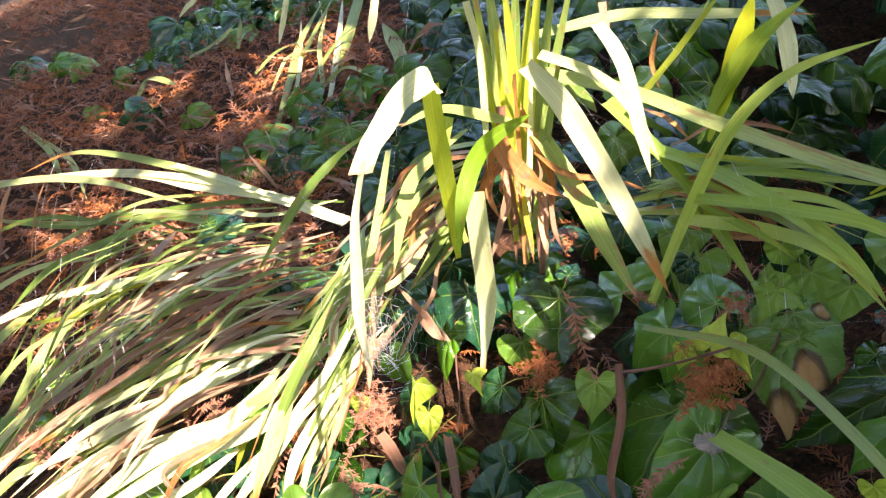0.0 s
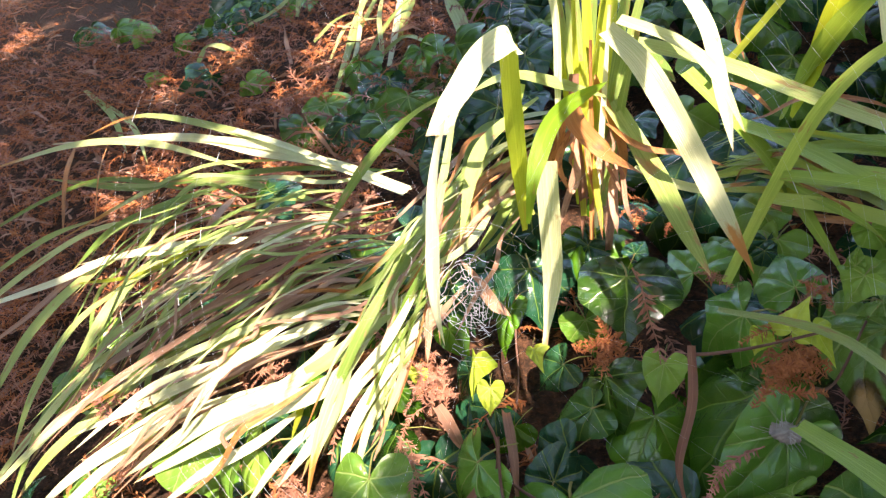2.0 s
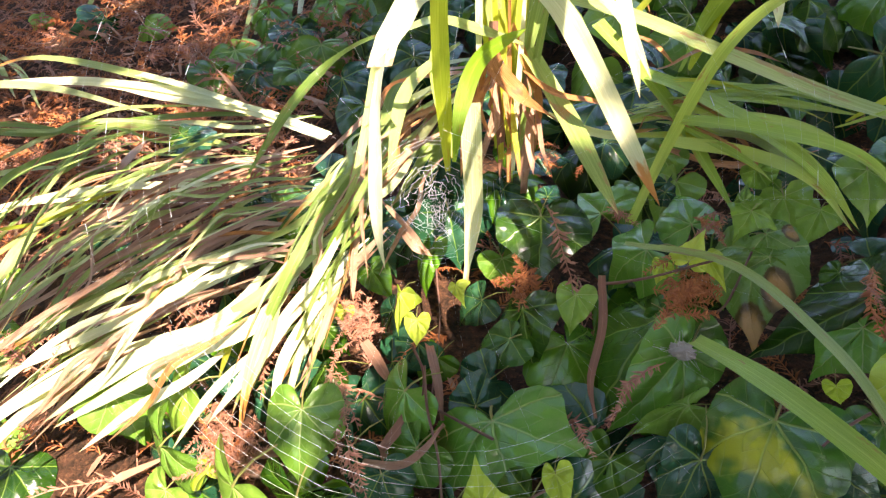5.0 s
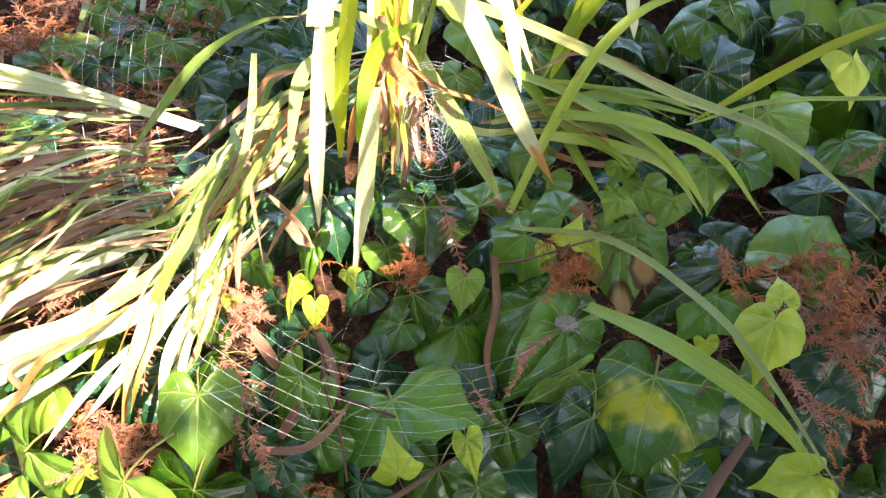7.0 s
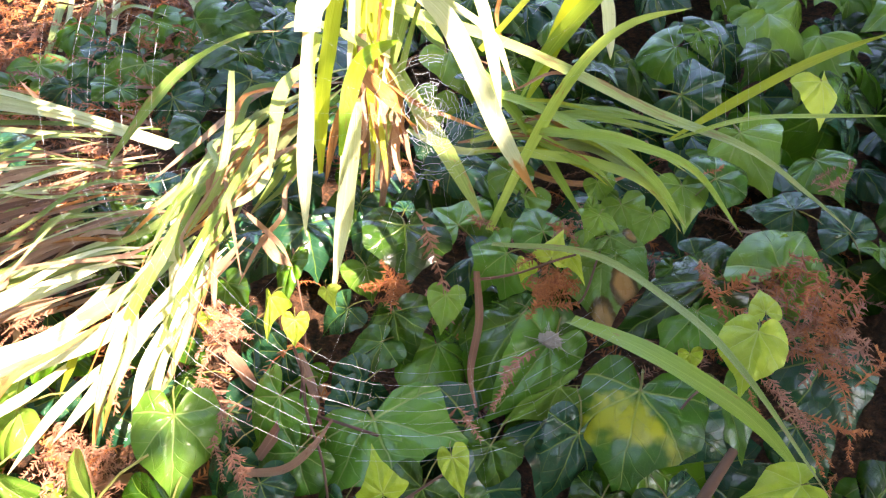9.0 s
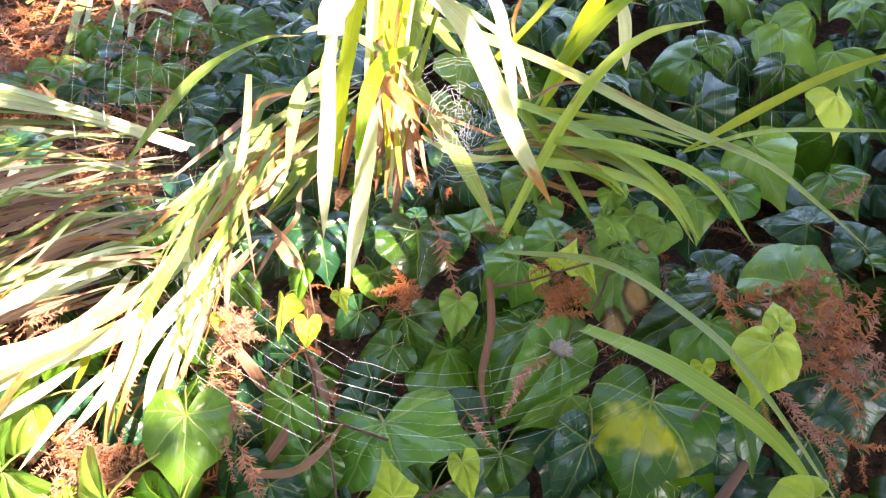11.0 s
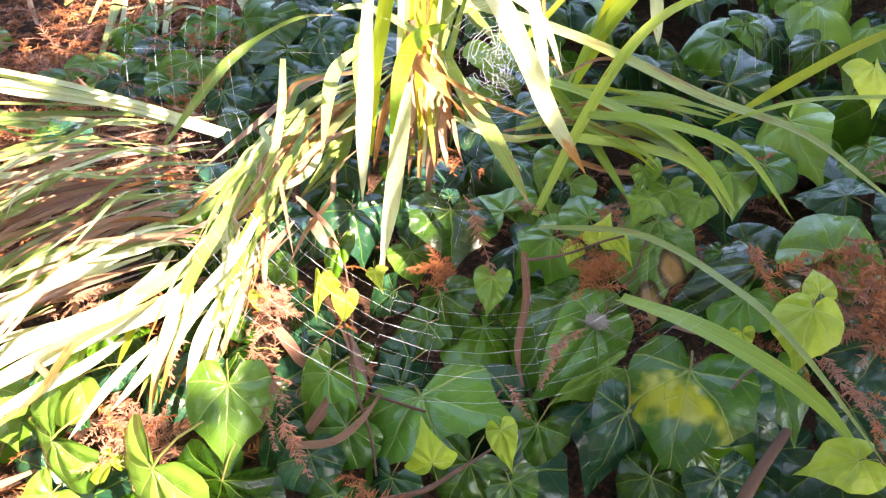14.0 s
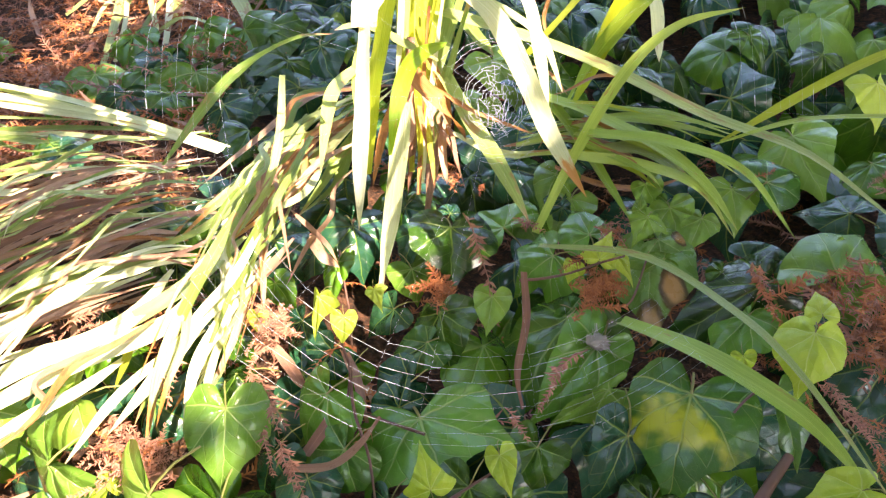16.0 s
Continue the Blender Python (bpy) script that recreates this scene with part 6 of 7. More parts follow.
spray(2, (0.129, 0.612, 0.052), (0.100, 0.628, 0.042), 1.15)
spray(0, (0.109, 0.582, 0.043), (0.123, 0.619, 0.046), 1.15)
spray(2, (0.145, 0.584, 0.047), (0.137, 0.565, 0.042), 1.15)
spray(1, (0.160, 0.487, 0.048), (0.142, 0.502, 0.045), 1.15)
spray(1, (0.143, 0.504, 0.040), (0.156, 0.472, 0.040), 1.15)
spray(0, (0.148, 0.485, 0.041), (0.143, 0.513, 0.040), 1.15)
spray(2, (0.183, 0.419, 0.038), (0.174, 0.390, 0.019), 1.15)
spray(0, (0.197, 0.413, 0.037), (0.178, 0.371, 0.026), 1.15)
spray(4, (0.161, 0.404, 0.019), (0.185, 0.389, 0.035), 1.15)
spray(2, (0.200, 0.411, 0.030), (0.165, 0.376, 0.022), 1.15)
spray(4, (0.172, 0.429, 0.025), (0.164, 0.385, 0.017), 1.15)
spray(4, (0.200, 0.394, 0.027), (0.169, 0.404, 0.033), 1.15)
spray(0, (0.166, 0.406, 0.019), (0.193, 0.424, 0.037), 1.15)
spray(4, (0.174, 0.405, 0.024), (0.200, 0.391, 0.036), 1.15)
spray(2, (0.189, 0.378, 0.032), (0.165, 0.397, 0.030), 1.15)
spray(4, (0.194, 0.407, 0.029), (0.167, 0.424, 0.030), 1.15)
spray(4, (0.157, 0.380, 0.026), (0.192, 0.378, 0.021), 1.15)
spray(4, (0.168, 0.400, 0.019), (0.187, 0.374, 0.035), 1.15)
spray(2, (0.075, 0.472, -0.001), (0.050, 0.488, -0.014), 1.15)
spray(2, (0.076, 0.473, -0.006), (0.045, 0.473, -0.006), 1.15)
spray(0, (0.073, 0.468, -0.001), (0.044, 0.475, -0.006), 1.15)
spray(2, (0.065, 0.462, -0.009), (0.057, 0.495, 0.003), 1.15)
spray(0, (0.076, 0.487, -0.005), (0.062, 0.435, -0.007), 1.15)
spray(2, (0.050, 0.478, -0.014), (0.077, 0.469, -0.003), 1.15)
spray(4, (0.069, 0.453, -0.010), (0.076, 0.492, 0.001), 1.15)
spray(2, (0.073, 0.462, -0.010), (0.061, 0.500, -0.006), 1.15)
spray(1, (-0.060, 0.482, -0.024), (-0.085, 0.475, -0.020), 1.15)
spray(1, (-0.054, 0.454, -0.017), (-0.077, 0.464, -0.019), 1.15)
spray(3, (-0.064, 0.473, -0.013), (-0.072, 0.448, -0.025), 1.15)
spray(1, (-0.060, 0.469, -0.023), (-0.083, 0.451, -0.022), 1.15)
spray(5, (-0.081, 0.471, -0.020), (-0.059, 0.474, -0.008), 1.15)
spray(5, (-0.068, 0.450, -0.020), (-0.064, 0.488, -0.015), 1.15)
spray(5, (-0.085, 0.494, -0.014), (-0.089, 0.459, -0.021), 1.15)
spray(5, (-0.076, 0.517, -0.021), (-0.083, 0.482, -0.029), 1.15)
spray(1, (-0.055, 0.452, -0.020), (-0.073, 0.475, -0.017), 1.15)
spray(1, (-0.098, 0.493, -0.031), (-0.075, 0.478, -0.017), 1.15)
spray(3, (0.306, 0.298, 0.034), (0.337, 0.284, 0.049), 1.15)
spray(0, (0.334, 0.295, 0.048), (0.343, 0.260, 0.047), 1.15)
spray(0, (0.353, 0.304, 0.054), (0.333, 0.255, 0.050), 1.15)
spray(2, (0.348, 0.313, 0.050), (0.287, 0.285, 0.042), 1.15)
spray(0, (0.354, 0.294, 0.059), (0.362, 0.342, 0.067), 1.15)
spray(1, (0.325, 0.290, 0.043), (0.354, 0.272, 0.054), 1.15)
spray(1, (0.343, 0.294, 0.055), (0.332, 0.332, 0.053), 1.15)
spray(1, (0.302, 0.278, 0.034), (0.339, 0.274, 0.050), 1.15)
spray(2, (0.297, 0.278, 0.037), (0.335, 0.314, 0.056), 1.15)
spray(1, (0.311, 0.309, 0.045), (0.289, 0.262, 0.035), 1.15)
spray(2, (0.291, 0.277, 0.030), (0.336, 0.279, 0.041), 1.15)
spray(3, (0.339, 0.334, 0.053), (0.284, 0.288, 0.042), 1.15)
spray(3, (0.340, 0.320, 0.062), (0.298, 0.282, 0.044), 1.15)
spray(0, (0.328, 0.304, 0.047), (0.276, 0.292, 0.038), 1.15)
spray(1, (0.347, 0.272, 0.047), (0.316, 0.290, 0.051), 1.15)
spray(3, (0.322, 0.258, 0.042), (0.293, 0.263, 0.023), 1.15)
spray(1, (0.321, 0.253, 0.040), (0.377, 0.276, 0.049), 1.15)
spray(1, (0.330, 0.270, 0.039), (0.276, 0.246, 0.032), 1.15)
spray(3, (0.333, 0.255, 0.047), (0.305, 0.265, 0.029), 1.15)
spray(1, (0.298, 0.271, 0.040), (0.339, 0.271, 0.049), 1.15)
spray(3, (0.312, 0.259, 0.037), (0.338, 0.240, 0.040), 1.15)
spray(1, (0.317, 0.229, 0.038), (0.304, 0.257, 0.041), 1.15)
spray(1, (0.215, 0.479, 0.042), (0.226, 0.448, 0.052), 1.15)
spray(0, (0.213, 0.476, 0.044), (0.223, 0.445, 0.044), 1.15)
spray(0, (0.205, 0.471, 0.048), (0.226, 0.452, 0.050), 1.15)
spray(0, (0.229, 0.468, 0.049), (0.217, 0.431, 0.039), 1.15)
spray(1, (-0.184, 0.393, -0.059), (-0.212, 0.388, -0.061), 1.15)
spray(3, (-0.189, 0.409, -0.061), (-0.211, 0.391, -0.069), 1.15)
spray(3, (-0.178, 0.383, -0.056), (-0.175, 0.349, -0.066), 1.15)
spray(1, (-0.170, 0.394, -0.053), (-0.202, 0.410, -0.067), 1.15)
spray(1, (-0.150, 0.355, -0.054), (-0.178, 0.383, -0.058), 1.15)
spray(1, (-0.196, 0.405, -0.058), (-0.186, 0.358, -0.058), 1.15)
spray(1, (-0.203, 0.432, -0.062), (-0.199, 0.379, -0.059), 1.15)
spray(3, (-0.182, 0.396, -0.065), (-0.210, 0.423, -0.063), 1.15)
spray(0, (0.290, 0.368, 0.058), (0.278, 0.327, 0.047), 1.2)
spray(0, (0.278, 0.327, 0.047), (0.270, 0.295, 0.038), 1.2)
spray(0, (0.299, 0.352, 0.047), (0.323, 0.351, 0.054), 1.2)
spray(0, (0.323, 0.351, 0.054), (0.341, 0.350, 0.059), 1.2)
spray(3, (0.253, 0.249, 0.035), (0.260, 0.222, 0.031), 1.2)
spray(3, (0.260, 0.222, 0.031), (0.254, 0.194, 0.024), 1.2)
spray(0, (0.263, 0.223, 0.027), (0.272, 0.203, 0.026), 1.2)
spray(0, (0.272, 0.203, 0.026), (0.291, 0.193, 0.030), 1.2)
spray(0, (0.265, 0.202, 0.019), (0.259, 0.180, 0.013), 1.2)
spray(0, (0.259, 0.180, 0.013), (0.244, 0.168, 0.006), 1.2)
spray(1, (-0.104, 0.415, -0.021), (-0.091, 0.382, -0.023), 1.0)
spray(1, (-0.091, 0.382, -0.023), (-0.089, 0.348, -0.029), 1.0)
spray(1, (-0.089, 0.348, -0.029), (-0.086, 0.304, -0.037), 1.0)
spray(3, (0.122, 0.342, 0.005), (0.102, 0.319, -0.005), 1.2)
spray(2, (-0.052, 0.299, -0.063), (-0.017, 0.288, -0.055), 1.3)
spray(5, (-0.155, 0.442, -0.015), (-0.161, 0.409, -0.023), 1.0)
ivy_stem(0.0013, (0.107, 0.406, 0.040), (0.125, 0.405, 0.040), (0.147, 0.401, 0.045), (0.163, 0.387, 0.060), (0.184, 0.387, 0.064))
ivy_stem(0.0011, (-0.000, 0.584, -0.015), (-0.005, 0.529, -0.027), (-0.007, 0.490, -0.045), (-0.023, 0.415, -0.064))
ivy_stem(0.0012, (0.017, 0.346, -0.045), (-0.030, 0.405, -0.058), (-0.052, 0.436, -0.058))
ivy_stem(0.0012, (0.243, 0.275, 0.017), (0.222, 0.270, 0.010), (0.208, 0.264, 0.005))
ivy_stem(0.0012, (0.182, 0.385, 0.020), (0.197, 0.384, 0.024), (0.233, 0.423, 0.042))
ivy_stem(0.0012, (0.005, 0.296, -0.069), (0.026, 0.300, -0.062), (0.057, 0.299, -0.042))
ivy_stem(0.0022, (-0.036, 0.286, -0.061), (-0.004, 0.279, -0.051), (0.023, 0.285, -0.044))
ivy_stem(0.0045, (0.164, 0.193, -0.032), (0.193, 0.210, -0.015), (0.228, 0.229, -0.006))
ivy_stem(0.0014, (-0.027, 0.401, -0.016), (-0.028, 0.379, -0.041), (-0.024, 0.346, -0.056), (-0.025, 0.319, -0.072))
ivy_stem(0.0012, (-0.034, 0.398, 0.006), (-0.028, 0.395, -0.018), (-0.032, 0.390, -0.050))

# ======== ground ========
def ground():
    n = 150
    def warp(u):
        return 2.2 * u + 160 * u ** 7
    verts, faces = [], []
    for i in range(n + 1):
        for j in range(n + 1):
            x, y = warp(2 * i / n - 1), warp(2 * j / n - 1) + 0.9
            verts.append((x, y, soil(x, y)))
    for i in range(n):
        for j in range(n):
            a = i * (n + 1) + j
            faces.append((a, a + n + 1, a + n + 2, a + 1))
    tagged(new("ground", mesh("ground", verts, faces, SOIL)), "dark soil bank under rust-brown conifer litter", "ground", kind="structure")


ground()


def ivy_here(x, y):
    """Where ivy covers the bank; elsewhere it is bare litter."""
    wob = 0.12 * noise.noise(Vector((x * 3, y * 3, 5.0)))
    if x > 0.0 + wob or (y > 1.7 and noise.noise(Vector((x * 1.7, y * 1.7, 2.0))) > 0.12):
        return True
    return y < 0.5 + wob + max(0.0, x + 0.3) * 2.0


def joined_leaves(name, items, mat, label):
    """Many bed leaves as one mesh of the ivy."""
    verts, faces, uvs, total = [], [], [], 0
    for me, m in items:
        co = np.empty(len(me.vertices) * 3)
        me.vertices.foreach_get("co", co)
        mm = np.array(m)
        verts.append(co.reshape(-1, 3) @ mm[:3, :3].T + mm[:3, 3])
        faces += [tuple(total + i for i in f.vertices) for f in me.polygons]
        uv = np.zeros((len(me.vertices), 2))
        idx = np.empty(len(me.loops), dtype=np.int32)
        me.loops.foreach_get("vertex_index", idx)
        lay = np.empty(len(me.loops) * 2)
        me.uv_layers[0].data.foreach_get("uv", lay)
        uv[idx] = lay.reshape(-1, 2)
        uvs.append(uv)
        total += len(me.vertices)
    ob = part(name, mesh(name, np.concatenate(verts), faces, mat, np.concatenate(uvs)), ivy, label)
    tagged(ob, label, kind="stuff")


def ivy_fill():
    """The bed of ivy under and between the single leaves."""
    rr = random.Random(4)
    low = {"dark": [], "mid": []}
    for step, y0, y1, half, lo, hi in ((0.072, 0.04, 0.95, 1.0, -0.045, -0.012), (0.066, 0.04, 0.95, 1.0, -0.130, -0.085), (0.046, 0.95, 3.4, 2.6, -0.05, -0.02), (0.062, -0.9, 0.95, 1.8, -0.05, -0.02)):
        for i in range(int(-half / step), int(half / step)):
            for j in range(int((y1 - y0) / step)):
                x, y = 0.1 + (i + rr.uniform(-0.5, 0.5)) * step, y0 + (j + rr.uniform(-0.5, 0.5)) * step
                edge = 0.35 * noise.noise(Vector((x * 1.3, y * 1.3, 8.0)))
                inner = abs(x - 0.1) < 1.01 and y > 0.04
                if not ivy_here(x, y) or step == 0.062 and inner or math.hypot(x - 0.6, 0.8 * (y - 1.1)) > 1.75 + edge:
                    continue
                if -0.02 < x < 0.5 and y < 0.62 and rr.random() > 0.42:
                    continue
                size = rr.uniform(0.045, 0.088)
                sink = 0.03 * min(1.0, max(0.0, (x + 0.05) / 0.2)) if y < 0.62 and x < 0.5 else 0.0
                p = Vector((x, y, bank(x, y))) + GN * (rr.uniform(lo, hi) - sink)
                a = rr.gauss(0, 0.85)
                d = Vector((math.sin(a), -math.cos(a), 0))
                d = (d - GN * d.dot(GN)).normalized() + GN * rr.uniform(-0.8, 0.2)
                nrm = GN * 0.8 + Vector((rr.gauss(0, 0.5), -0.35 + rr.gauss(0, 0.45), 0.3))
                kind = "mid" if lo > -0.06 and rr.random() < (0.12 if y > 0.95 else 0.38 if x > 0.2 else 0.08) else "dark"
                shape = rr.choice(("five", "three", "shield", "heart", "heart"))
                leaf, m = BED[kind, shape][rr.randrange(4)], basis(d, nrm, size, p)
                if step > 0.07:
                    part("ivy_leaf", leaf, ivy).matrix_local = m
                else:
                    low[kind].append((leaf, m))
    joined_leaves("bed_leaves", low["dark"], IVY_DARK, "dense bed of dark green ivy leaves")
    joined_leaves("bed_leaves", low["mid"], IVY_MID, "lighter green ivy leaves further off")


ivy_fill()


def scatter_mesh(name, items, mat, label, category):
    verts, faces = [], []
    for (v, f), m in items:
        k = len(verts)
        verts += [m @ Vector(p) for p in v]
        faces += [tuple(k + i for i in q) for q in f]
    tagged(new(name, mesh(name, verts, faces, mat, smooth=False)), label, category, kind="stuff")


def chip(rr):
    """A scrap of dry leaf: a bent strip."""
    ln, w = rr.uniform(0.02, 0.09), rr.uniform(0.0012, 0.0045)
    b = rr.uniform(-0.2, 0.3) * ln
    v = [(-w * .5, 0, 0), (w * .5, 0, 0), (-w, ln * .4, b * .8), (w, ln * .4, b), (-w * .8, ln * .75, b), (w * .6, ln * .75, b * .7), (0, ln, 0)]
    return v, [(0, 1, 3, 2), (2, 3, 5, 4), (4, 5, 6)]


def litter():
    rr = random.Random(8)
    data = [spray_data(60 + i, 0.06, 0.011, 12, rr.uniform(0, 1)) for i in range(6)]
    rust, pink, tan = [], [], []
    for k in range(19000):
        y = 0.4 + 4.4 * rr.random() ** 1.5
        x = rr.uniform(-0.6 * y - 0.7, 0.55)
        inside = ivy_here(x, y)
        under = -0.62 < x < -0.05 and 0.42 < y < 0.85
        if (inside or under) and rr.random() > 0.10:
            continue
        d = math.hypot(x, y)
        p = Vector((x, y, soil(x, y) + rr.uniform(0.002, 0.02)))
        a = rr.uniform(0, 6.28)
        m = basis((math.sin(a), math.cos(a), rr.gauss(0.1, 0.25)), GN + Vector((rr.gauss(0, .4), rr.gauss(0, .4), 0)), rr.uniform(0.7, 1.4), p)
        f = rr.random()
        if f < 0.45:
            rust.append((rr.choice(data), m))
        elif f < 0.84:
            pink.append((rr.choice(data), m))
        else:
            tan.append((chip(rr), m))
    scatter_mesh("needle_litter", rust, NEEDLE_RUST, "thick litter of rust-brown conifer needles on the soil", "litter")
    scatter_mesh("needle_litter", pink, NEEDLE_PINK, "faded pink-brown conifer needles on the soil", "litter")
    scatter_mesh("leaf_litter", tan, LITTER_TAN, "scraps of tan dry leaves among the needles", "litter")


litter()


# ======== the web ========
def web():
    hub = Vector((-0.024, 0.188, 0.246))
    out = (Vector((-0.07, -0.03, 0.33)) - hub).normalized()
    u = Vector((0, 0, 1)).cross(out).normalized()
    v = out.cross(u)
    net = thing("spider_web", "orb web of fine white silk in front of the leaves, drawn mostly where it glints", "web")
    rr = random.Random(12)
    count = 22
    spokes = [i / count * 2 * math.pi + rr.uniform(-0.06, 0.06) for i in range(count)]
    reach = [rr.uniform(0.115, 0.15) for _ in spokes]

    def at(a, r):
        return hub + (u * math.cos(a) + v * math.sin(a)) * r - out * 0.25 * r * r

    for a, r in zip(spokes, reach):
        verts, faces = tube([at(a, r * s / 6) for s in range(7)], 0.000012, 3)
        part("spoke", mesh("spoke", verts, faces, SILK), net)
    rings = [0.003 + 0.0016 * k + 0.0005 * math.sin(5.0 * k) for k in range(13)] + [0.091 + 0.0048 * k for k in range(8)]
    for n, r in enumerate(rings):
        for i, a in enumerate(spokes):
            b = spokes[(i + 1) % count] + (2 * math.pi if i == count - 1 else 0)
            m = (a + b) / 2
            turn = math.degrees(math.atan2(math.sin(m), math.cos(m)))
            down = -152 < turn < -42
            # threads kept and thickened where the silk should glint in the sun
            keep = (0.85 if n < 6 else 0.5) if n < 13 else 0.96 if down else 0.85 if abs(turn) > 150 else 0.6 if 0 < turn < 45 else 0.04
            if rr.random() > keep:
                continue
            r1, r2 = r + 0.0005 * rr.gauss(0, 1), r + 0.0005 * rr.gauss(0, 1)
            verts, faces = tube([at(a, r1), at(m, r * 0.996), at(b, r2)], (0.00007 if n < 6 else 0.00004) if n < 13 else rr.uniform(0.000022, 0.000045) if down else 0.000016, 3)
            thread = part("spiral_thread", mesh("spiral_thread", verts, faces, SILK), net)
            # sun glints modelled as short thicker bits of some threads
            if n >= 13 and rr.random() < (0.25 if down else 0.45):
                f = rr.uniform(0.05, 0.6)
                ends = [at(a, r1).lerp(at(m, r * 0.996), f + g) for g in (0.0, 0.12, 0.25)]
                verts, faces = tube(ends, 0.00009, 4)
                part("droplets", mesh("droplets", verts, faces, SILK), thread, "thickened bit of thread standing in for a sun glint")

    # silk at the hub, drawn thicker so that it looks sunlit
    for k in range(48):
        a, r = rr.uniform(0, 6.28), 0.006 * math.sqrt(rr.random())
        p = at(a, r) + v * rr.uniform(-0.012, 0.004)
        d = (u * rr.gauss(0, 1) + v * rr.gauss(0, 1.6)).normalized() * rr.uniform(0.0015, 0.005)
        verts, faces = tube([p, p + d * 0.5 + out * 0.0003, p + d], 0.00009, 3)
        part("hub_thread", mesh("hub_thread", verts, faces, SILK), net)

web()


def cocoon():
    """A lump of white silk stuck to a leaf."""
    bm = bmesh.new()
    bmesh.ops.create_icosphere(bm, subdivisions=4, radius=0.0068)
    for v in bm.verts:
        v.co *= 1 + 0.5 * noise.noise(v.co * 170) + 0.45 * noise.noise(v.co * 520) + 0.3 * noise.noise(v.co * 1300)
        v.co.z *= 0.7
        v.co.x *= 1.25
    me = bpy.data.meshes.new("silk_cocoon")
    bm.to_mesh(me)
    bm.free()
    me.materials.append(COCOON)
    me.polygons.foreach_set("use_smooth", [True] * len(me.polygons))
    ob = tagged(new("silk_cocoon", me), "ragged white silk cocoon stuck to an ivy leaf", "cocoon")
    ob.location = (0.160, 0.364, 0.003)
    rr = random.Random(9)
    for k in range(26):
        d = Vector((rr.gauss(0, 1), rr.gauss(0, 1), rr.gauss(0.2, 0.7))).normalized()
        q = d * 0.006
        bend = Vector((rr.gauss(0, 0.003), rr.gauss(0, 0.003), rr.gauss(0, 0.002)))
        v, f = tube([q, q + d * 0.003 + bend, q + d * rr.uniform(0.004, 0.009) + bend * 2], 0.00022, 3, 0.5)
        part("silk_strand", mesh("silk_strand", v, f, COCOON), ob)


cocoon()


# ======== trees added out of sight to shade the bank =========
def crown_mesh(places, sizes, seed):
    rr = random.Random(seed)
    leaf = ivy_mesh("heart", LEAF_SHADE, 3, 7, 1)
    vs = [v.co.copy() for v in leaf.vertices]
    fs = [tuple(p.vertices) for p in leaf.polygons]
    verts, faces = [], []
    for p, s in zip(places, sizes):
        m = basis((rr.gauss(0, 1), rr.gauss(0, 1), rr.gauss(0, 0.6)), Vector((rr.gauss(0, .6), rr.gauss(0, .6), 1)), s, p)
        n = len(verts)
        verts += [m @ v for v in vs]
        faces += [tuple(n + i for i in f) for f in fs]
    return mesh("crown", verts, faces, LEAF_SHADE, [(0.3, 0.3)] * len(verts))


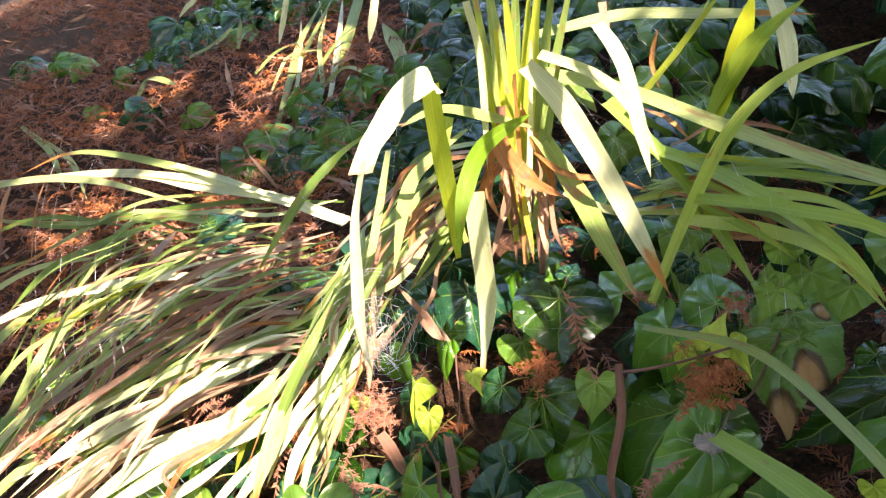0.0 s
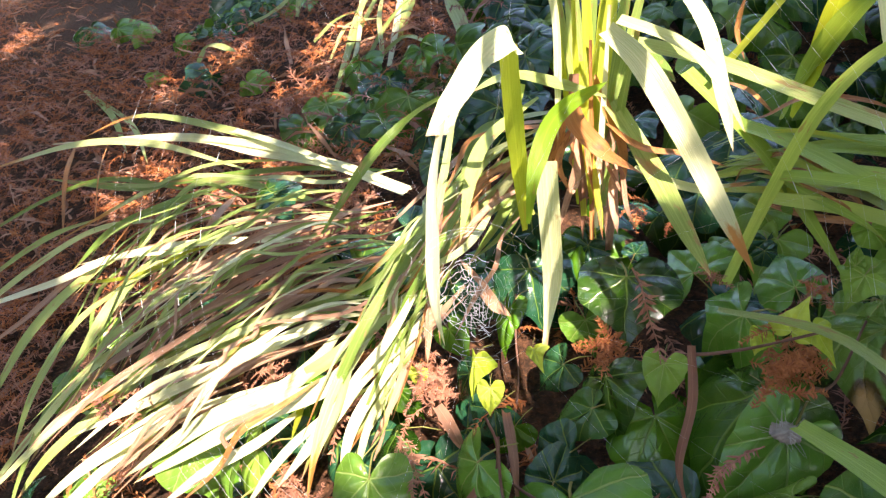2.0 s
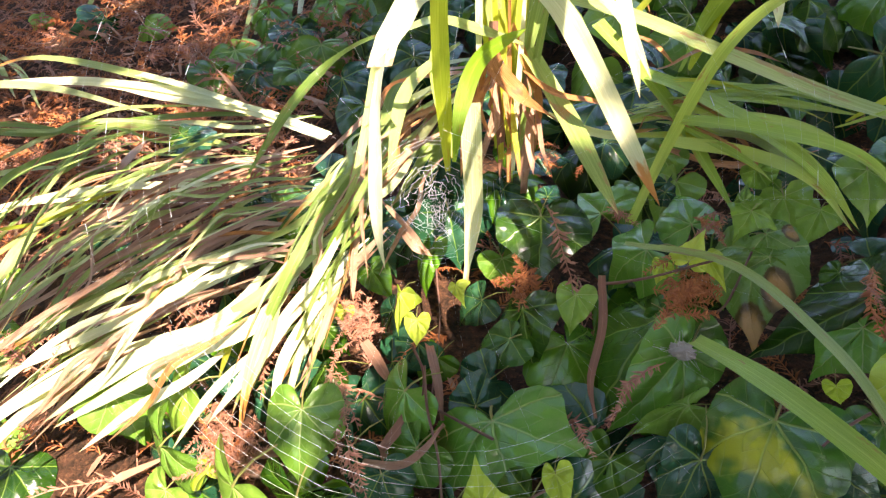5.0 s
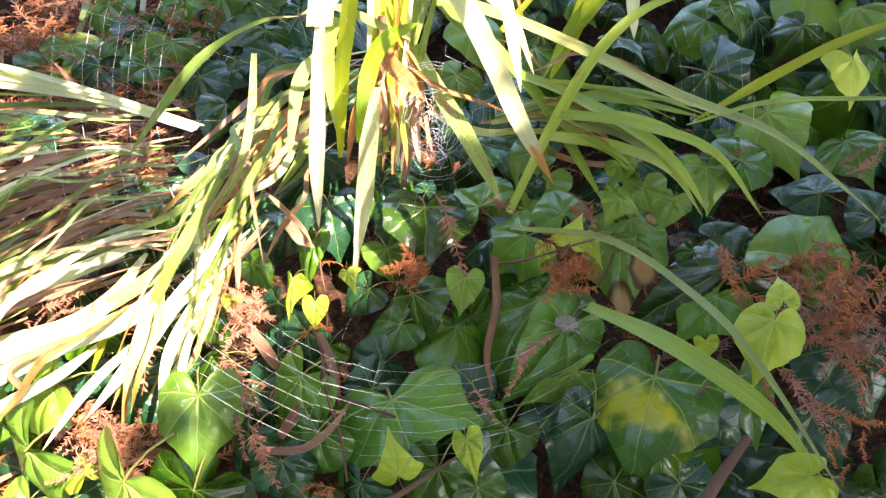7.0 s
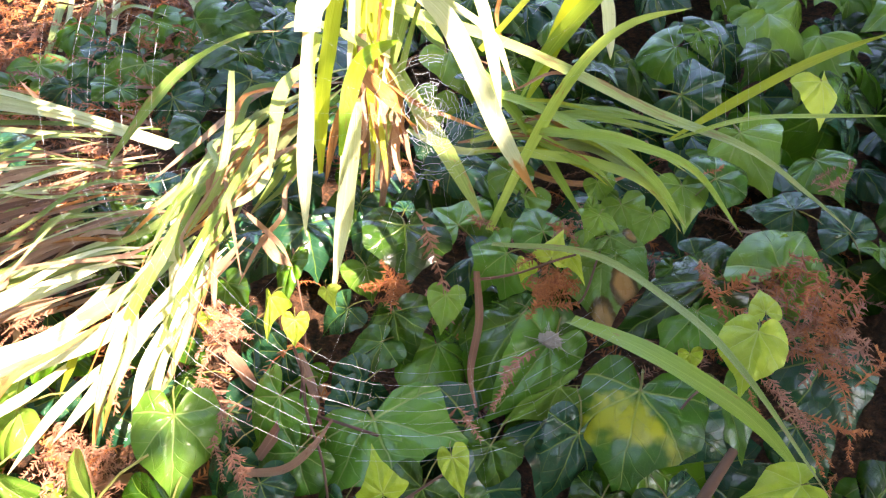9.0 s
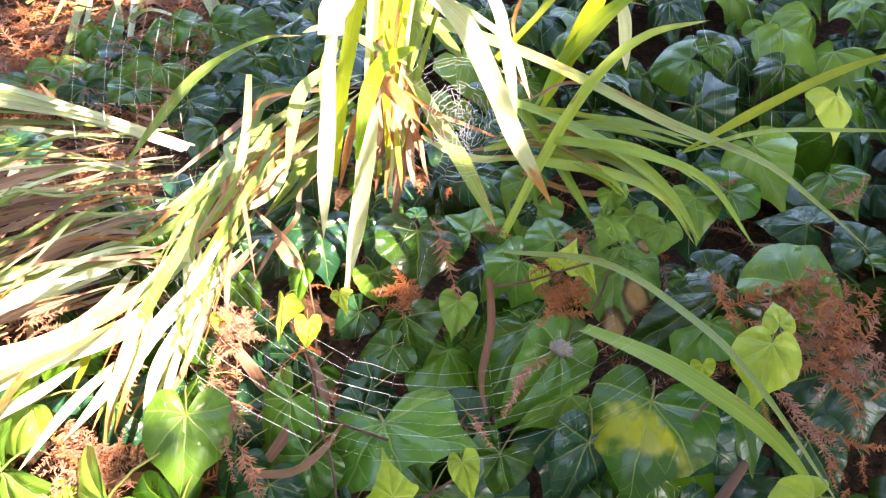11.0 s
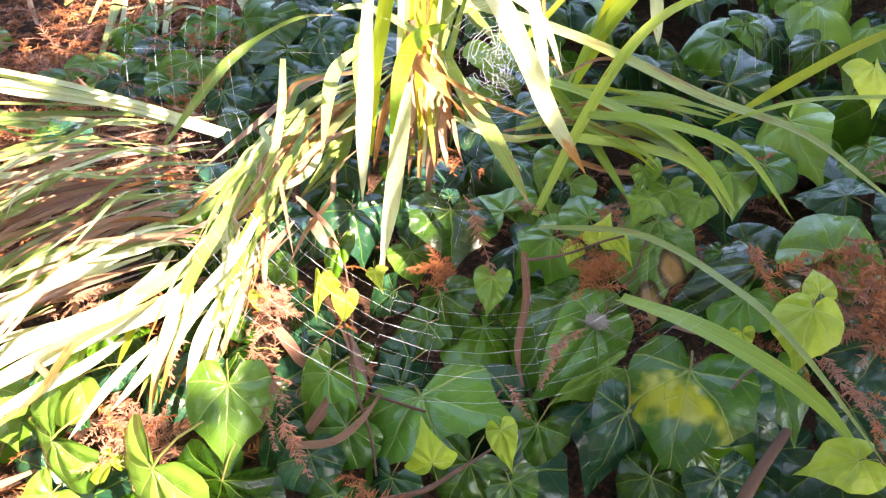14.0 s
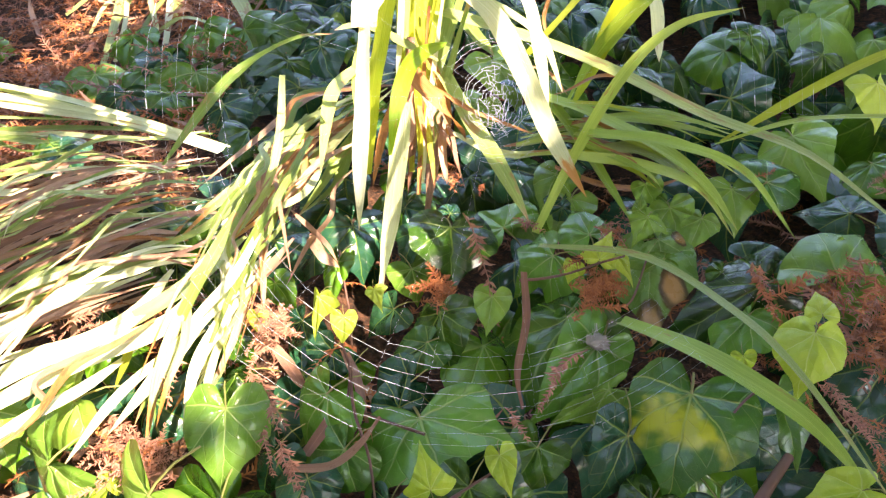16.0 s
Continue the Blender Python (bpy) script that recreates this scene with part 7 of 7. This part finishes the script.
def shade_tree():
    tree = thing("shade_tree", "unseen leafy tree added to shade most of the bank", "tree", "trees round the bank")
    rr = random.Random(3)
    side = SUN_FROM.cross(Vector((0, 0, 1))).normalized()
    top = side.cross(SUN_FROM)
    # gaps cut for sun patches: where their light lands on the bank, how wide
    over_sheaf = [((-0.397, 0.487, -0.073), 0.050), ((-0.331, 0.488, -0.054), 0.050), ((-0.269, 0.499, -0.034), 0.050), ((-0.210, 0.495, -0.018), 0.030), ((-0.165, 0.506, -0.003), 0.020), ((-0.125, 0.513, 0.010), 0.010), ((-0.231, 0.457, -0.042), 0.060), ((-0.170, 0.450, -0.026), 0.046), ((-0.288, 0.441, -0.061), 0.070), ((-0.134, 0.474, -0.011), 0.010), ((-0.388, 0.455, -0.087), 0.060), ((-0.601, 1.110, -0.001), 0.064), ((-0.359, 0.921, 0.032), 0.044), ((-0.194, 0.763, 0.049), 0.044), ((-0.117, 0.698, 0.058), 0.034), ((-0.412, 0.766, -0.023), 0.024), ((-0.291, 0.715, 0.001), 0.024), ((-0.181, 0.685, 0.027), 0.024), ((-0.515, 0.796, -0.047), 0.034), ((-0.427, 0.686, -0.043), 0.024), ((-0.479, 0.678, -0.060), 0.024), ((-0.335, 0.675, -0.019), 0.014), ((-0.270, 0.435, -0.059), 0.020), ((-0.239, 0.428, -0.057), 0.012), ((-0.194, 0.412, -0.062), 0.012)]
    over_clump = [((-0.002, 0.408, 0.264), 0.020), ((-0.016, 0.393, 0.257), 0.020), ((-0.030, 0.360, 0.248), 0.020), ((-0.041, 0.314, 0.225), 0.010), ((-0.044, 0.302, 0.201), 0.010), ((-0.046, 0.294, 0.171), 0.010), ((0.087, 0.461, 0.227), 0.020), ((0.099, 0.450, 0.207), 0.010), ((0.112, 0.434, 0.176), 0.004), ((0.119, 0.426, 0.162), 0.004), ((0.124, 0.532, 0.221), 0.010), ((0.152, 0.484, 0.184), 0.004), ((0.119, 0.590, 0.202), 0.010), ((0.009, 0.500, 0.156), 0.020), ((0.004, 0.465, 0.212), 0.020), ((0.006, 0.482, 0.185), 0.020), ((0.025, 0.472, 0.170), 0.012), ((0.045, 0.500, 0.190), 0.012), ((0.054, 0.478, 0.266), 0.050), ((0.064, 0.433, 0.260), 0.030), ((0.079, 0.665, 0.150), 0.030), ((0.151, 0.538, 0.189), 0.020), ((0.150, 0.562, 0.257), 0.040), ((0.242, 0.550, 0.217), 0.010), ((0.016, 0.289, 0.212), 0.020)]
    over_ground = [((0.028, 0.501, 0.057), 0.010), ((0.019, 0.493, 0.020), 0.010), ((-0.032, 0.637, 0.061), 0.010), ((-0.090, 0.621, 0.041), 0.010), ((-0.252, 0.390, -0.078), 0.032), ((-0.173, 0.324, -0.053), 0.020), ((-0.031, 0.409, 0.009), 0.006), ((-0.045, 0.455, -0.001), 0.006), ((-0.074, 0.478, -0.020), 0.012), ((-0.248, 0.371, -0.084), 0.042), ((-0.185, 0.332, -0.063), 0.026), ((-0.700, 1.598, -0.052), 0.030), ((-0.583, 1.654, -0.008), 0.030), ((-1.351, 2.769, -0.013), 0.010), ((-0.237, 1.477, 0.079), 0.060), ((-0.294, 1.430, 0.042), 0.030), ((-0.336, 1.307, 0.007), 0.030), ((-0.177, 1.390, 0.111), 0.040)]
    lit = over_sheaf + over_clump + over_ground
    centre = Vector((-0.15, 1.25, 0.0)) + SUN_FROM * 3.2
    axes = np.array([a for a, _ in lit])
    wides = np.array([w for _, w in lit])
    sun = np.array(SUN_FROM)
    places, sizes = [], []
    # extra clumps added to dim the sky and break up its reflections
    clumps = []
    while len(clumps) < 21:
        up, turn = (rr.uniform(18, 70), rr.uniform(95, 265)) if len(clumps) < 15 else (rr.uniform(58, 88), rr.uniform(60, 300))
        clumps.append(Vector((0.1, 0.6, 0.0)) + pose(0, 0, 0, up, 0, turn) @ Vector((0, rr.uniform(4.0, 5.0), 0)))
    for k in range(40400):
        if k < 34000:
            a, r = rr.uniform(0, 2 * math.pi), math.sqrt(rr.random())
            p = centre + side * 1.55 * r * math.cos(a) + top * 1.75 * r * math.sin(a) + SUN_FROM * rr.uniform(-0.3, 0.3)
            size = rr.uniform(0.03, 0.07)
        else:
            p = clumps[k % len(clumps)] + Vector((rr.gauss(0, 0.45), rr.gauss(0, 0.45), rr.gauss(0, 0.3)))
            size = rr.uniform(0.12, 0.22)
        off = np.array(p) - axes
        off -= np.outer(off @ sun, sun)
        d = np.sqrt((off * off).sum(1))
        near = [i for i in np.nonzero(d < wides * 1.3 + size * 0.7)[0]]
        if rr.random() < 0.035 and len(near) and wides[near].min() > 0.028 or not any(d[i] < wides[i] * (1 + 0.3 * noise.noise(Vector(off[i]) * 30 + Vector(axes[i]) * 7)) + size * 0.6 for i in near):
            places.append(p)
            sizes.append(size)
    part("crown", crown_mesh(places, sizes, 5), tree)
    foot = Vector((2.6, -3.4, bank(2.6, -3.4) - 0.1))
    fork = foot.lerp(centre, 0.6) + Vector((0, 0, 0.6))
    v, f = tube([foot, foot + Vector((0.1, 0, 1.5)), fork], 0.16, 10, 0.4)
    part("trunk", mesh("trunk", v, f, STEM_BROWN), tree)
    for c in clumps:
        line = curve_points([fork, fork.lerp(c, 0.55) + Vector((0, 0, 0.5)), c], 30)
        near = min(float(np.sqrt(((o - np.outer(o @ sun, sun)) ** 2).sum(1)).min()) for o in (np.array(p) - axes for p in line))
        if near > 0.09:
            v, f = tube(line[::5], 0.035, 6, 0.3)
            part("limb", mesh("limb", v, f, STEM_BROWN), tree)
    grown = 0
    while grown < 8:
        e = centre + side * rr.gauss(0, 1.6) + top * rr.gauss(0, 1.6) + SUN_FROM * 0.5
        line = curve_points([fork, fork.lerp(e, 0.6) + Vector((0, 0, 0.3)), e], 40)
        clear = True
        for p in line:
            off = np.array(p) - axes
            off -= np.outer(off @ sun, sun)
            clear = clear and bool((np.sqrt((off * off).sum(1)) > wides + 0.05).all())
        grown += 1 if clear else 0.02
        if clear:
            v, f = tube(line[::5], 0.04, 6, 0.2)
            part("limb", mesh("limb", v, f, STEM_BROWN), tree)


def ring_trees():
    """Unseen trees added all round to block sky, but for an opening beyond the bank."""
    tree = thing("garden_tree", "unseen dark leafy tree added round the bank to block sky", "tree", "trees round the bank")
    rr = random.Random(11)
    places, sizes = [], []
    for k in range(2600):
        d = Vector((rr.gauss(0, 1), rr.gauss(0, 1), rr.gauss(0, 1))).normalized() * rr.uniform(0.6, 1.0)
        lump = 1 + 0.25 * noise.noise(d * 2.5)
        places.append(Vector((d.x * 3.0, d.y * 3.0, 3.6 + d.z * 2.9)) * lump)
        sizes.append(rr.uniform(0.25, 0.45))
    part("crown", crown_mesh(places, sizes, 6), tree)
    v, f = tube([(0, 0, -0.3), (0.1, 0, 1.6), (0, 0.1, 3.6)], 0.2, 10, 0.5)
    part("trunk", mesh("trunk", v, f, STEM_BROWN), tree)
    for i in range(5):
        a = i * 1.26
        v, f = tube([(0, 0, 1.8), (math.cos(a), math.sin(a), 3.2), (2 * math.cos(a), 2 * math.sin(a), 4.2)], 0.07, 6, 0.3)
        part("limb", mesh("limb", v, f, STEM_BROWN), tree)
    spots = [(a, 7.5) for a in (125, 158, 192, 226, 260, 336, 8)]
    for n, (a, far) in enumerate(spots):
        x, y = far * math.cos(radians(a)), far * math.sin(radians(a))
        m = pose(x, y, bank(x, y), 0, 0, 67 * n)
        if n:
            copy_thing(tree, m)
        else:
            tree.matrix_basis = m


shade_tree()
ring_trees()
